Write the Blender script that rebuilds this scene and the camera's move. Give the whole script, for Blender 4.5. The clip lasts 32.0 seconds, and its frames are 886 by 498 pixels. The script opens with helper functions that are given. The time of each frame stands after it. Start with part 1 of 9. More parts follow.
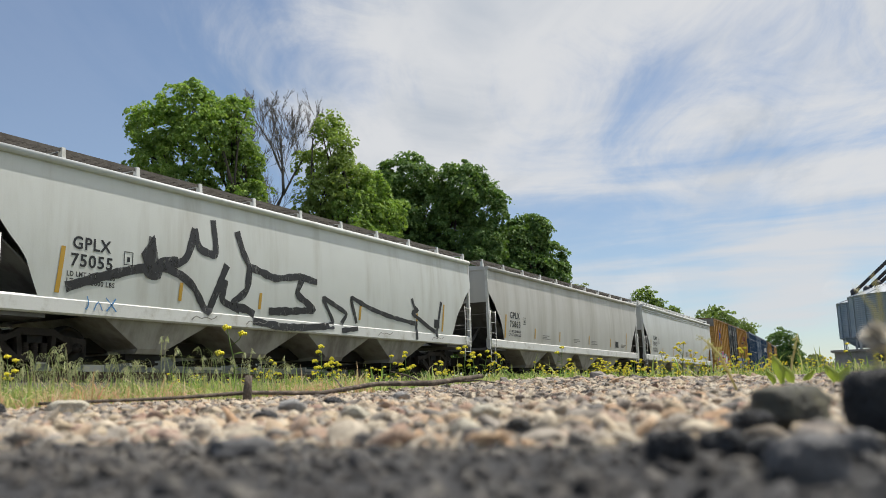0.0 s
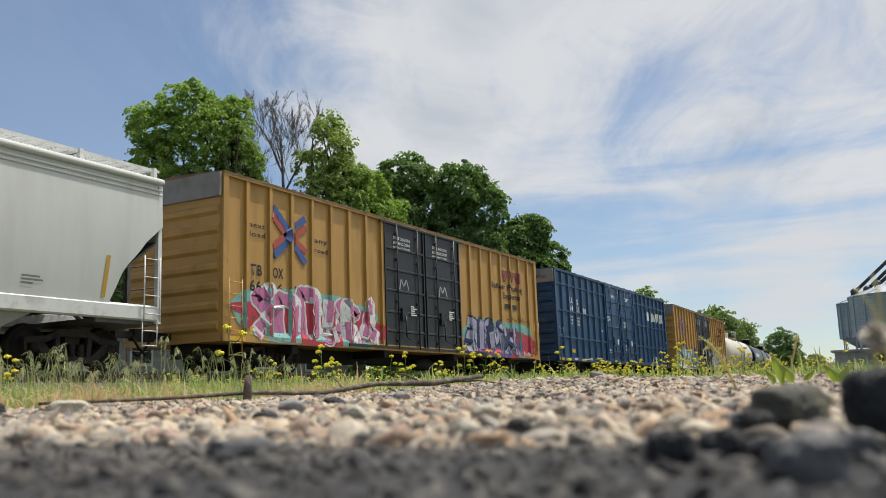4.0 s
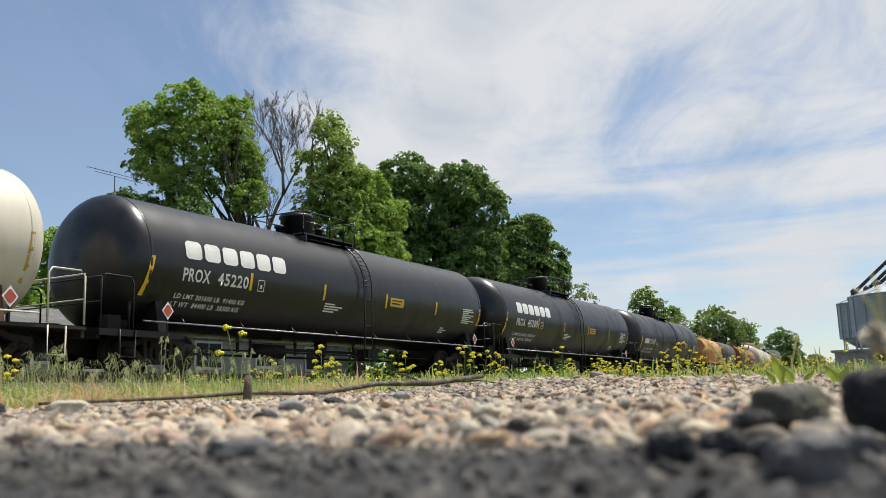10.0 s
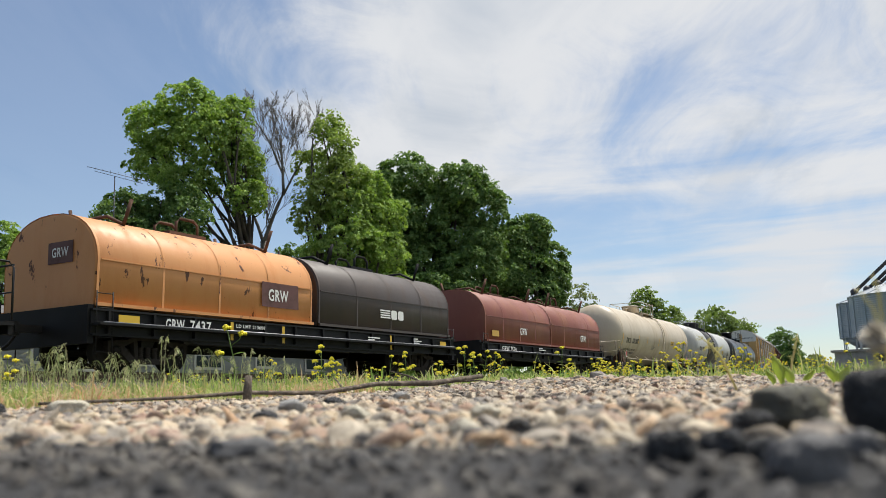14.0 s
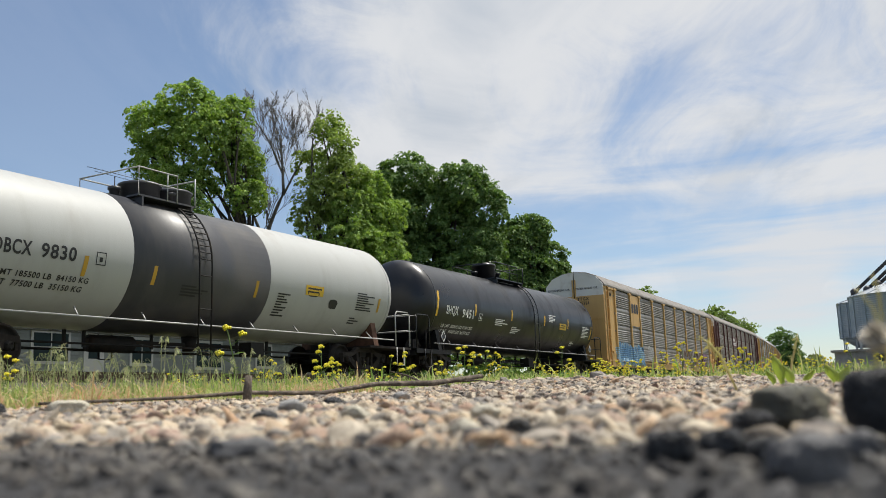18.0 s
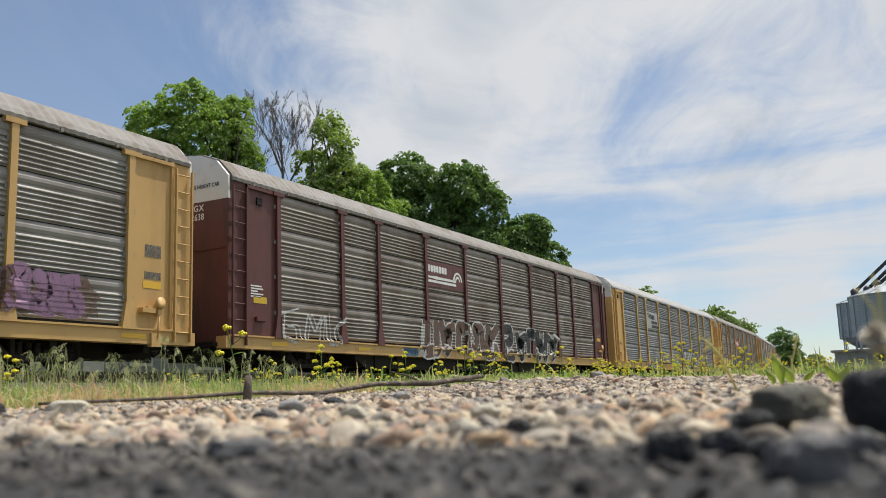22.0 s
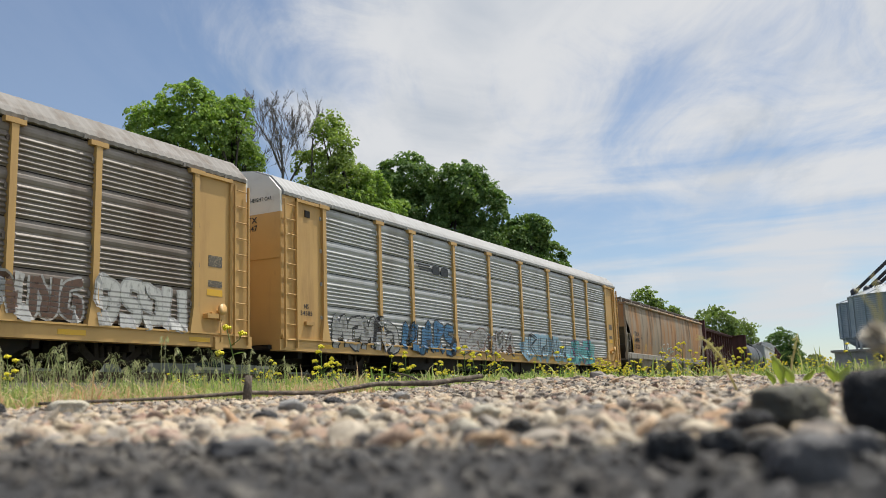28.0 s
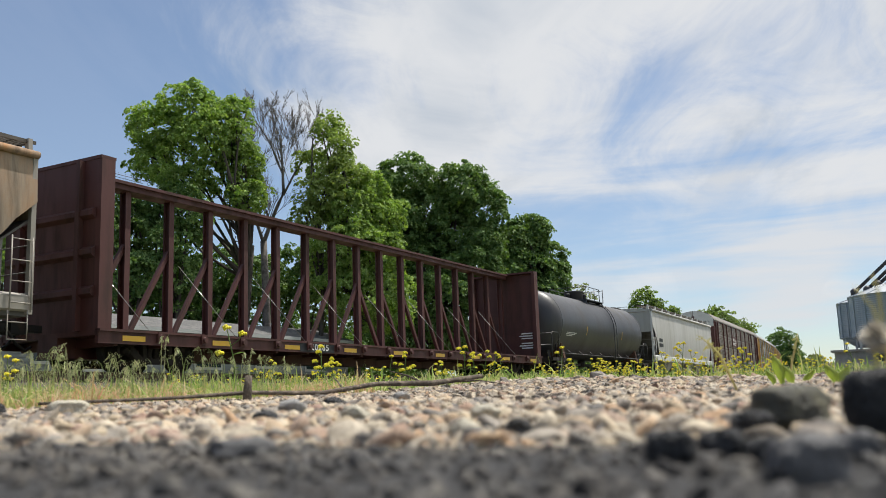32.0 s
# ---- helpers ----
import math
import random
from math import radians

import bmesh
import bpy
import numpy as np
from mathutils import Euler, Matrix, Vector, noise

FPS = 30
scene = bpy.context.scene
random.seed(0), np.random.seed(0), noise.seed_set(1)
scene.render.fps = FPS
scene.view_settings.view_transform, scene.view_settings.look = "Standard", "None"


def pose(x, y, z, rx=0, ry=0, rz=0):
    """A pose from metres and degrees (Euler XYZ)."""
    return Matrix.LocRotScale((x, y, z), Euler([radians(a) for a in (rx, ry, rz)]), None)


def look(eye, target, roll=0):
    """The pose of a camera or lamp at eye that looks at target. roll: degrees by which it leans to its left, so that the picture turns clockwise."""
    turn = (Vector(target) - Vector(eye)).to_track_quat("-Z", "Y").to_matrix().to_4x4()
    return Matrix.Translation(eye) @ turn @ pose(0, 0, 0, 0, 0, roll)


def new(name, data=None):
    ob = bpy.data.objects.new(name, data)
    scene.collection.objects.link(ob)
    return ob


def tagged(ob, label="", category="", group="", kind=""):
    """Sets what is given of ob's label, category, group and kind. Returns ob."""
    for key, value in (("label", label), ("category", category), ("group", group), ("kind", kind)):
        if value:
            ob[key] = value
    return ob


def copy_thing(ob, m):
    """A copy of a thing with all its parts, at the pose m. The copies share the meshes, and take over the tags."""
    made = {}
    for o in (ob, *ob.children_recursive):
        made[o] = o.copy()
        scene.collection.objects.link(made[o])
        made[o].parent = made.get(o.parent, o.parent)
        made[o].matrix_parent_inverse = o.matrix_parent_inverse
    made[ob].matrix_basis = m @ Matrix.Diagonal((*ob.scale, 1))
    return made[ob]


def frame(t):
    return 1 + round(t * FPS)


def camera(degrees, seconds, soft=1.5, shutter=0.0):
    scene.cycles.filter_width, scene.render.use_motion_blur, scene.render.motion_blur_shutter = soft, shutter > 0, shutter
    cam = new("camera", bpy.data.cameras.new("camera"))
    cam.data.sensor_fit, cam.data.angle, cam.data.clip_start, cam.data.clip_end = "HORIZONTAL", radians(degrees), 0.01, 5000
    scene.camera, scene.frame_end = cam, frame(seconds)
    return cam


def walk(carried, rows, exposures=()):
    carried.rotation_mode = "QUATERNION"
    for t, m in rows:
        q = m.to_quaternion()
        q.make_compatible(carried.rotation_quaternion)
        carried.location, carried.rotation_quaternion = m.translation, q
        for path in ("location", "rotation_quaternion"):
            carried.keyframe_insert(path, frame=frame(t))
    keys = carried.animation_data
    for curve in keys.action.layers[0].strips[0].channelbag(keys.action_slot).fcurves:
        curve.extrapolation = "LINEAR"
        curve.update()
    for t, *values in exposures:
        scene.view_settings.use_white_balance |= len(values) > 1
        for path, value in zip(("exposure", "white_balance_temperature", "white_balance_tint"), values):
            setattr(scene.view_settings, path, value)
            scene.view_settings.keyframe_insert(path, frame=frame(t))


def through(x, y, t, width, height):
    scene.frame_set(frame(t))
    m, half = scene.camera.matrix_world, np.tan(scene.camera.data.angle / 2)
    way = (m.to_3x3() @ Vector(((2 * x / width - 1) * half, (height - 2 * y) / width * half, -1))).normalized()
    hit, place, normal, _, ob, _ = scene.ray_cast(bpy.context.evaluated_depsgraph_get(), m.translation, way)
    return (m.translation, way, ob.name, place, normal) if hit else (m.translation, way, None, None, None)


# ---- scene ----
# Camera: lies still on the gravel, a hand's width over the stones.
cam = camera(52.21, 32.0, soft=0.6)
cam.data.dof.use_dof, cam.data.dof.focus_distance, cam.data.dof.aperture_fstop = True, 10.0, 7.8
CAMERA_POSE = look((0, 0, 0), (0.86710498, 0.47018913, 0.16447229), -1.984)
walk(cam, [(0.0, CAMERA_POSE), (32.0, CAMERA_POSE)], [(0.0, -0.08), (9.0, -0.08), (10.5, 0.05), (14.0, 0.05), (16.8, -0.04), (19.0, 0.03), (20.5, -0.05), (30.5, -0.05), (32.0, 0.03)])

# The track: rail head at RAIL over the camera, straight and then bending away from it.
RAIL, TRACK_Y, SPEED = 0.48, 16.0, 13.9425
LIFT = 0.33  # of the rail head over the cars' zero height
BEND_START, BEND_END, RADIUS = 34.0, 260.0, 880.0


def track(s):
    """Point of the track's centre line at the distance s along it."""
    if s <= BEND_START:
        return Vector((s, TRACK_Y, RAIL))
    a = (min(s, BEND_END) - BEND_START) / RADIUS
    p = Vector((BEND_START + RADIUS * math.sin(a), TRACK_Y + RADIUS * (1 - math.cos(a)), RAIL))
    if s > BEND_END:
        p += (s - BEND_END) * Vector((math.cos(a), math.sin(a), 0))
    return p


# ---- light ----
SUN_WAY = Vector((0.34, -0.17, 0.925)).normalized()
sun = new("sun", bpy.data.lights.new("sun", "SUN"))
sun.data.energy, sun.data.angle, sun.data.color = 5.0, radians(0.55), (1.0, 0.955, 0.865)
sun.matrix_world = look(SUN_WAY * 60, (0, 0, 0))


class Nodes:
    """Short hand for a node tree."""

    def __init__(self, tree, fresh=True):
        self.tree = tree
        if fresh:
            tree.nodes.clear()

    def add(self, kind):
        return self.tree.nodes.new(kind)

    def put(self, socket, value):
        if isinstance(value, bpy.types.NodeSocket):
            self.tree.links.new(value, socket)
        elif isinstance(value, (tuple, list)) and len(value) == 3 and socket.type == "RGBA":
            socket.default_value = (*value, 1)
        else:
            socket.default_value = value

    def math(self, op, a, b=0.0, clamp=False):
        n = self.add("ShaderNodeMath")
        n.operation, n.use_clamp = op, clamp
        self.put(n.inputs[0], a), self.put(n.inputs[1], b)
        return n.outputs[0]

    def ramp(self, value, low, high):
        n = self.add("ShaderNodeMapRange")
        n.interpolation_type = "SMOOTHSTEP"
        self.put(n.inputs[0], value), self.put(n.inputs[1], low), self.put(n.inputs[2], high)
        return n.outputs[0]

    def mix(self, factor, a, b, blend="MIX"):
        n = self.add("ShaderNodeMix")
        n.data_type, n.blend_type = "RGBA", blend
        self.put(n.inputs[0], factor), self.put(n.inputs[6], a), self.put(n.inputs[7], b)
        return n.outputs[2]

    def noise(self, where, scale, detail=4.0, rough=0.55, seed=None, warp=0.0):
        n = self.add("ShaderNodeTexNoise")
        n.noise_dimensions = "3D" if seed is None else "4D"
        self.put(n.inputs["Vector"], where)
        self.put(n.inputs["Scale"], scale), self.put(n.inputs["Detail"], detail), self.put(n.inputs["Roughness"], rough)
        self.put(n.inputs["Distortion"], warp)
        if seed is not None:
            self.put(n.inputs["W"], seed)
        return n.outputs[0]

    def stretch(self, where, sx, sy, sz, rz=0.0, ry=0.0, offset=(0, 0, 0)):
        n = self.add("ShaderNodeMapping")
        self.put(n.inputs[0], where)
        n.inputs["Location"].default_value = offset
        n.inputs["Rotation"].default_value = (0, ry, rz)
        n.inputs["Scale"].default_value = (sx, sy, sz)
        return n.outputs[0]


TRAIL_NORMAL = Vector((0.6013, 0.7299, 0.3251)).cross(Vector((0.6069, 0.7505, 0.2616))).normalized()


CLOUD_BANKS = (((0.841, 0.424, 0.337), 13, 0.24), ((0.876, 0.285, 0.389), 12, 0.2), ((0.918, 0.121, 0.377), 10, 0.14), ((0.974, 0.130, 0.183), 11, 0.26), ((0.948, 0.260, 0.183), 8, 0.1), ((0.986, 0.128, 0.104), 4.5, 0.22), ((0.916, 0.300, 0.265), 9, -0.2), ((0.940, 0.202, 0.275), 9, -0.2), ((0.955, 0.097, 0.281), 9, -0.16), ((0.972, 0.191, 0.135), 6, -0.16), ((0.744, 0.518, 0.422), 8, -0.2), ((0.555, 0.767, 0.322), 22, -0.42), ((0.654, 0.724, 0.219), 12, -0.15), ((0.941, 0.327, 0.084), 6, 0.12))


def build_sky():
    world = bpy.data.worlds.new("sky")
    scene.world, world.use_nodes = world, True
    k = Nodes(world.node_tree)
    sky = k.add("ShaderNodeTexSky")
    sky.sky_type, sky.sun_disc = "NISHITA", False
    sky.altitude, sky.air_density, sky.dust_density, sky.ozone_density = 200, 1.0, 0.35, 2.5
    sky.sun_elevation = math.asin(SUN_WAY.z)
    sky.sun_rotation = math.atan2(SUN_WAY.x, SUN_WAY.y)
    way = k.add("ShaderNodeTexCoord").outputs["Generated"]
    split = k.add("ShaderNodeSeparateXYZ")
    k.put(split.inputs[0], way)
    x, y, z = split.outputs
    # the way is laid on a flat layer of cloud, so that streaks draw together towards the horizon
    up = k.math("ADD", k.math("MAXIMUM", z, 0.0), 0.16)
    flat = k.add("ShaderNodeCombineXYZ")
    k.put(flat.inputs[0], k.math("DIVIDE", x, up)), k.put(flat.inputs[1], k.math("DIVIDE", y, up))
    plane = flat.outputs[0]
    turned = k.add("ShaderNodeVectorRotate")
    turned.rotation_type = "Z_AXIS"
    k.put(turned.inputs["Vector"], plane)
    turned.inputs["Angle"].default_value = radians(-27)
    along = turned.outputs[0]
    veil = k.noise(k.stretch(along, 0.55, 1.0, 1, offset=(1.7, 0.4, 0)), 0.75, 4, 0.5, warp=0.5)
    wisps = k.noise(k.stretch(along, 0.8, 1.3, 1, offset=(3.1, 1.4, 0)), 1.5, 9, 0.62, warp=1.5)
    fine = k.noise(k.stretch(along, 0.8, 3.0, 1, offset=(0.3, 5.2, 0)), 3.0, 6, 0.6, warp=0.5)
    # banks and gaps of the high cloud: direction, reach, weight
    cover = k.math("MULTIPLY", k.math("MULTIPLY", k.math("SUBTRACT", wisps, 0.5), k.math("ADD", k.math("MULTIPLY", k.ramp(z, 0.10, 0.34), 0.92), 0.08)), 1.9)
    cover = k.math("ADD", cover, k.math("MULTIPLY", k.math("MULTIPLY", k.math("SUBTRACT", veil, 0.5), k.ramp(z, 0.10, 0.30)), 0.7))
    cover = k.math("ADD", cover, k.math("MULTIPLY", k.math("MULTIPLY", k.math("SUBTRACT", fine, 0.5), k.ramp(z, 0.12, 0.32)), 0.40))
    layers = k.noise(k.stretch(way, 2.2, 2.2, 21.0, offset=(0.4, 0.2, 0.7)), 1.0, 5, 0.55, warp=0.4)
    cover = k.math("ADD", cover, k.math("MULTIPLY", k.math("MULTIPLY", k.math("SUBTRACT", layers, 0.5), k.ramp(z, 0.36, 0.14)), 2.6))
    side = k.math("SUBTRACT", k.math("MULTIPLY", x, 0.72), k.math("MULTIPLY", y, 0.70))
    cover = k.math("ADD", cover, k.math("MULTIPLY", k.ramp(side, -0.24, 0.22), 0.40))
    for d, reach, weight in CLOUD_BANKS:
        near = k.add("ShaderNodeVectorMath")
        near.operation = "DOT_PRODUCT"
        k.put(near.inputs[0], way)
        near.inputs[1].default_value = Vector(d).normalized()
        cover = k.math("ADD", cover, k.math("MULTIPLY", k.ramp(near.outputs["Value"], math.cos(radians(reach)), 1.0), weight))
    cover = k.math("SUBTRACT", cover, k.math("MULTIPLY", k.ramp(z, 0.30, 0.08), 0.42))
    cover = k.math("ADD", k.math("MULTIPLY", k.ramp(cover, -0.16, 0.62), 0.86), 0.14)
    # an old vapour trail
    trail = k.add("ShaderNodeVectorMath")
    trail.operation = "DOT_PRODUCT"
    k.put(trail.inputs[0], way)
    trail.inputs[1].default_value = TRAIL_NORMAL
    line = k.math("MULTIPLY", k.ramp(k.math("ABSOLUTE", trail.outputs["Value"]), 0.007, 0.001), k.ramp(z, 0.255, 0.30))
    line = k.math("MULTIPLY", line, k.math("MULTIPLY", k.ramp(z, 0.40, 0.33), k.ramp(fine, 0.25, 0.6)))
    cover = k.math("MAXIMUM", cover, k.math("MULTIPLY", line, 0.16))
    shade = k.ramp(k.noise(k.stretch(along, 0.6, 1.3, 1, offset=(7, 2, 0)), 1.0, 6, 0.58, warp=1.2), 0.32, 0.62)
    shade = k.math("MAXIMUM", shade, k.math("MULTIPLY", k.ramp(z, 0.34, 0.16), 0.85))
    white = k.mix(shade, (4.6, 5.2, 6.0), (7.5, 7.62, 7.8))
    # the thin cloud is brighter round the sun
    glow = k.add("ShaderNodeVectorMath")
    glow.operation = "DOT_PRODUCT"
    k.put(glow.inputs[0], way)
    glow.inputs[1].default_value = SUN_WAY
    white = k.mix(k.ramp(glow.outputs["Value"], 0.72, 1.0), white, (22.0, 21.6, 20.8))
    colour = k.mix(k.math("MULTIPLY", cover, 0.96), k.mix(1.0, sky.outputs[0], (1.12, 1.14, 1.15), "MULTIPLY"), white)
    back = k.add("ShaderNodeBackground")
    k.put(back.inputs[0], colour)
    back.inputs[1].default_value = 0.1
    out = k.add("ShaderNodeOutputWorld")
    k.put(out.inputs[0], back.outputs[0])


build_sky()


# ---- materials ----
def material(name, colour, rough=0.5, metal=0.0, spot=None, spot_at=(0.5, 0.7), spot_scale=1.5, streak=1.0, second=None, second_at=(0.6, 0.75),
             second_scale=4.0, second_streak=1.0, vary=0.12, grain=0.06, grain_scale=40.0, bump=0.1, bump_scale=30.0, toss=0.0, island=0.0, coat=0.0,
             through=0.0, spec=0.5):
    """A painted, rusty, stony or leafy surface: a colour with stains at two scales, grain and fine relief."""
    m = bpy.data.materials.new(name)
    m.use_nodes = True
    k = Nodes(m.node_tree)
    where = k.add("ShaderNodeTexCoord").outputs["Object"]
    info = k.add("ShaderNodeObjectInfo")
    seed = k.math("MULTIPLY", info.outputs["Random"], 37.0)
    col = colour
    big = k.noise(where, 0.9, 3, 0.5, seed)
    col = k.mix(k.math("MULTIPLY", k.ramp(big, 0.3, 0.7), vary * 2), col, tuple(c * 0.55 for c in colour))
    roughness = k.math("ADD", k.math("MULTIPLY", big, 0.2), rough - 0.1)
    if spot:
        n = k.noise(k.stretch(where, 1, 1, streak), spot_scale, 7, 0.62, seed, 0.2)
        f = k.ramp(n, *spot_at)
        col = k.mix(f, col, spot)
        roughness = k.math("ADD", roughness, k.math("MULTIPLY", f, 0.25), True)
    if second:
        n = k.noise(k.stretch(where, 1, 1, second_streak), second_scale, 8, 0.65, k.math("ADD", seed, 11.0), 0.3)
        f = k.ramp(n, *second_at)
        col = k.mix(f, col, second)
        roughness = k.math("ADD", roughness, k.math("MULTIPLY", f, 0.2), True)
    g = k.noise(where, grain_scale, 3, 0.6)
    tone = k.math("ADD", k.math("MULTIPLY", g, grain * 2), 1 - grain)
    if toss:
        tone = k.math("MULTIPLY", tone, k.math("ADD", k.math("MULTIPLY", info.outputs["Random"], toss * 2), 1 - toss))
    if island:
        r = k.add("ShaderNodeNewGeometry").outputs["Random Per Island"]
        tone = k.math("MULTIPLY", tone, k.math("ADD", k.math("MULTIPLY", r, island * 2), 1 - island))
    grey = k.add("ShaderNodeCombineXYZ")
    for i in range(3):
        k.put(grey.inputs[i], tone)
    col = k.mix(1.0, col, grey.outputs[0], "MULTIPLY")
    b = k.add("ShaderNodeBsdfPrincipled")
    k.put(b.inputs["Base Color"], col), k.put(b.inputs["Roughness"], roughness), k.put(b.inputs["Metallic"], metal)
    b.inputs["Specular IOR Level"].default_value = spec
    if coat:
        b.inputs["Coat Weight"].default_value, b.inputs["Coat Roughness"].default_value = coat, 0.15
    if bump:
        h = k.add("ShaderNodeBump")
        k.put(h.inputs["Height"], k.noise(where, bump_scale, 5, 0.6))
        h.inputs["Strength"].default_value, h.inputs["Distance"].default_value = bump, 0.02
        k.put(b.inputs["Normal"], h.outputs[0])
    surface = b.outputs[0]
    if through:
        t = k.add("ShaderNodeBsdfTranslucent")
        k.put(t.inputs[0], k.mix(1.0, col, (1.25, 1.35, 0.6), "MULTIPLY"))
        n = k.add("ShaderNodeMixShader")
        n.inputs[0].default_value = through
        k.put(n.inputs[1], surface), k.put(n.inputs[2], t.outputs[0])
        surface = n.outputs[0]
    out = k.add("ShaderNodeOutputMaterial")
    k.put(out.inputs[0], surface)
    return m


DIRT, RUST, SOOT = (0.16, 0.13, 0.10), (0.17, 0.065, 0.025), (0.03, 0.028, 0.026)
white_paint = material("white paint", (0.60, 0.615, 0.595), 0.45, spot=(0.44, 0.435, 0.40), spot_at=(0.45, 0.75), spot_scale=1.4, streak=0.12,
                       second=(0.30, 0.22, 0.13), second_at=(0.70, 0.85), second_scale=2.2, second_streak=0.1, vary=0.05, grain=0.03)
grey_paint = material("grey paint", (0.50, 0.49, 0.465), 0.5, spot=(0.38, 0.365, 0.335), spot_at=(0.4, 0.75), spot_scale=1.4, streak=0.1, vary=0.06, grain=0.03)
pale_paint = material("pale grey paint", (0.40, 0.405, 0.39), 0.42, spot=(0.31, 0.30, 0.28), spot_at=(0.45, 0.8), spot_scale=1.2, streak=0.12, vary=0.05, grain=0.03)
curved_paint = material("satin pale grey paint", (0.58, 0.585, 0.565), 0.34, spot=(0.47, 0.465, 0.44), spot_at=(0.45, 0.8), spot_scale=1.0, streak=0.12, vary=0.05, grain=0.03)
sill_white = material("sill paint", (0.66, 0.66, 0.64), 0.45, spot=(0.42, 0.40, 0.36), spot_at=(0.5, 0.75), spot_scale=2.5, vary=0.06)
faded_sill = material("faded sill paint", (0.30, 0.275, 0.24), 0.6, spot=(0.16, 0.10, 0.06), spot_at=(0.48, 0.72), spot_scale=1.6, streak=0.6, vary=0.12, grain=0.08)
rusty_paint = material("rusty paint", (0.31, 0.245, 0.175), 0.6, spot=(0.37, 0.185, 0.075), spot_at=(0.42, 0.64), spot_scale=0.8, streak=0.30,
                       second=(0.075, 0.052, 0.038), second_at=(0.47, 0.70), second_scale=1.7, second_streak=0.11, vary=0.16, grain=0.08)
blue_paint = material("blue paint", (0.008, 0.046, 0.125), 0.34, spec=0.45, spot=(0.022, 0.075, 0.17), spot_at=(0.45, 0.75), spot_scale=1.1, streak=0.3, vary=0.1, grain=0.04, bump=0.06, bump_scale=2.0)
yellow_paint = material("yellow paint", (0.47, 0.265, 0.07), 0.5, spot=(0.33, 0.18, 0.055), spot_at=(0.45, 0.75), spot_scale=1.5, streak=0.15,
                        second=RUST, second_at=(0.62, 0.80), second_scale=4.0, second_streak=0.3, vary=0.08, grain=0.05)
yellow_fresh = material("fresh yellow paint", (0.60, 0.37, 0.125), 0.48, spot=(0.48, 0.29, 0.11), spot_at=(0.45, 0.75), spot_scale=1.5, streak=0.15, vary=0.07, grain=0.04)
buff_paint = material("buff yellow paint", (0.56, 0.345, 0.125), 0.5, spot=(0.36, 0.215, 0.09), spot_at=(0.5, 0.78), spot_scale=1.6, streak=0.15,
                      second=RUST, second_at=(0.66, 0.8), second_scale=3.5, second_streak=0.25, vary=0.1, grain=0.05)
brown_paint = material("brown paint", (0.115, 0.035, 0.030), 0.5, spot=(0.075, 0.035, 0.030), spot_at=(0.45, 0.7), spot_scale=2.0, streak=0.2, vary=0.12, grain=0.06)
maroon_paint = material("maroon paint", (0.085, 0.025, 0.021), 0.6, spot=(0.048, 0.022, 0.018), spot_at=(0.42, 0.7), spot_scale=2.2, streak=0.2,
                        second=(0.16, 0.06, 0.03), second_at=(0.66, 0.8), second_scale=6.0, vary=0.15, grain=0.08)
black_door = material("black door paint", (0.012, 0.012, 0.014), 0.42, spot=(0.035, 0.033, 0.030), spot_at=(0.5, 0.75), spot_scale=1.8, streak=0.15, vary=0.1)
black_paint = material("black paint", (0.0045, 0.005, 0.0075), 0.30, spec=0.55, spot=(0.007, 0.0075, 0.010), spot_at=(0.45, 0.75), spot_scale=1.2, streak=0.3, vary=0.1, grain=0.04, bump=0.03)
black_dull = material("dull black paint", (0.006, 0.0065, 0.009), 0.36, spec=0.5, spot=(0.009, 0.009, 0.011), spot_at=(0.45, 0.75), spot_scale=1.3, streak=0.3, vary=0.1, grain=0.05)
frame_black = material("sooty black frame paint", (0.009, 0.009, 0.010), 0.6, spec=0.22, spot=(0.020, 0.018, 0.016), spot_at=(0.5, 0.75), spot_scale=2.2, streak=0.4, vary=0.1, grain=0.06)
dark_grey_paint = material("dark grey paint", (0.050, 0.050, 0.055), 0.42, spot=(0.085, 0.08, 0.075), spot_at=(0.45, 0.75), spot_scale=1.4, streak=0.25, vary=0.1)
cream_paint = material("cream paint", (0.60, 0.555, 0.465), 0.42, spot=(0.46, 0.40, 0.31), spot_at=(0.48, 0.78), spot_scale=1.2, streak=0.2, vary=0.05, grain=0.03)
tan_paint = material("tan paint", (0.50, 0.43, 0.33), 0.40, spot=(0.37, 0.29, 0.20), spot_at=(0.45, 0.75), spot_scale=1.1, streak=0.2,
                     second=(0.22, 0.13, 0.07), second_at=(0.70, 0.85), second_scale=2.0, second_streak=0.1, vary=0.08)
orange_paint = material("orange paint", (0.58, 0.265, 0.095), 0.5, spot=(0.50, 0.20, 0.065), spot_at=(0.45, 0.75), spot_scale=1.6, streak=0.3,
                        second=(0.10, 0.042, 0.025), second_at=(0.60, 0.635), second_scale=4.2, second_streak=0.45, vary=0.08)
hood_brown = material("dark brown hood paint", (0.055, 0.042, 0.038), 0.5, spot=(0.085, 0.06, 0.05), spot_at=(0.45, 0.75), spot_scale=1.5, streak=0.3, vary=0.1)
sign_maroon = material("maroon sign plate", (0.11, 0.045, 0.04), 0.6, spot=(0.075, 0.035, 0.03), spot_at=(0.45, 0.7), spot_scale=3, vary=0.1)
hood_red = material("red hood paint", (0.22, 0.065, 0.045), 0.5, spot=(0.27, 0.12, 0.07), spot_at=(0.45, 0.75), spot_scale=1.5, streak=0.3,
                    second=(0.12, 0.035, 0.03), second_at=(0.6, 0.8), second_scale=3.0, second_streak=0.2, vary=0.12)
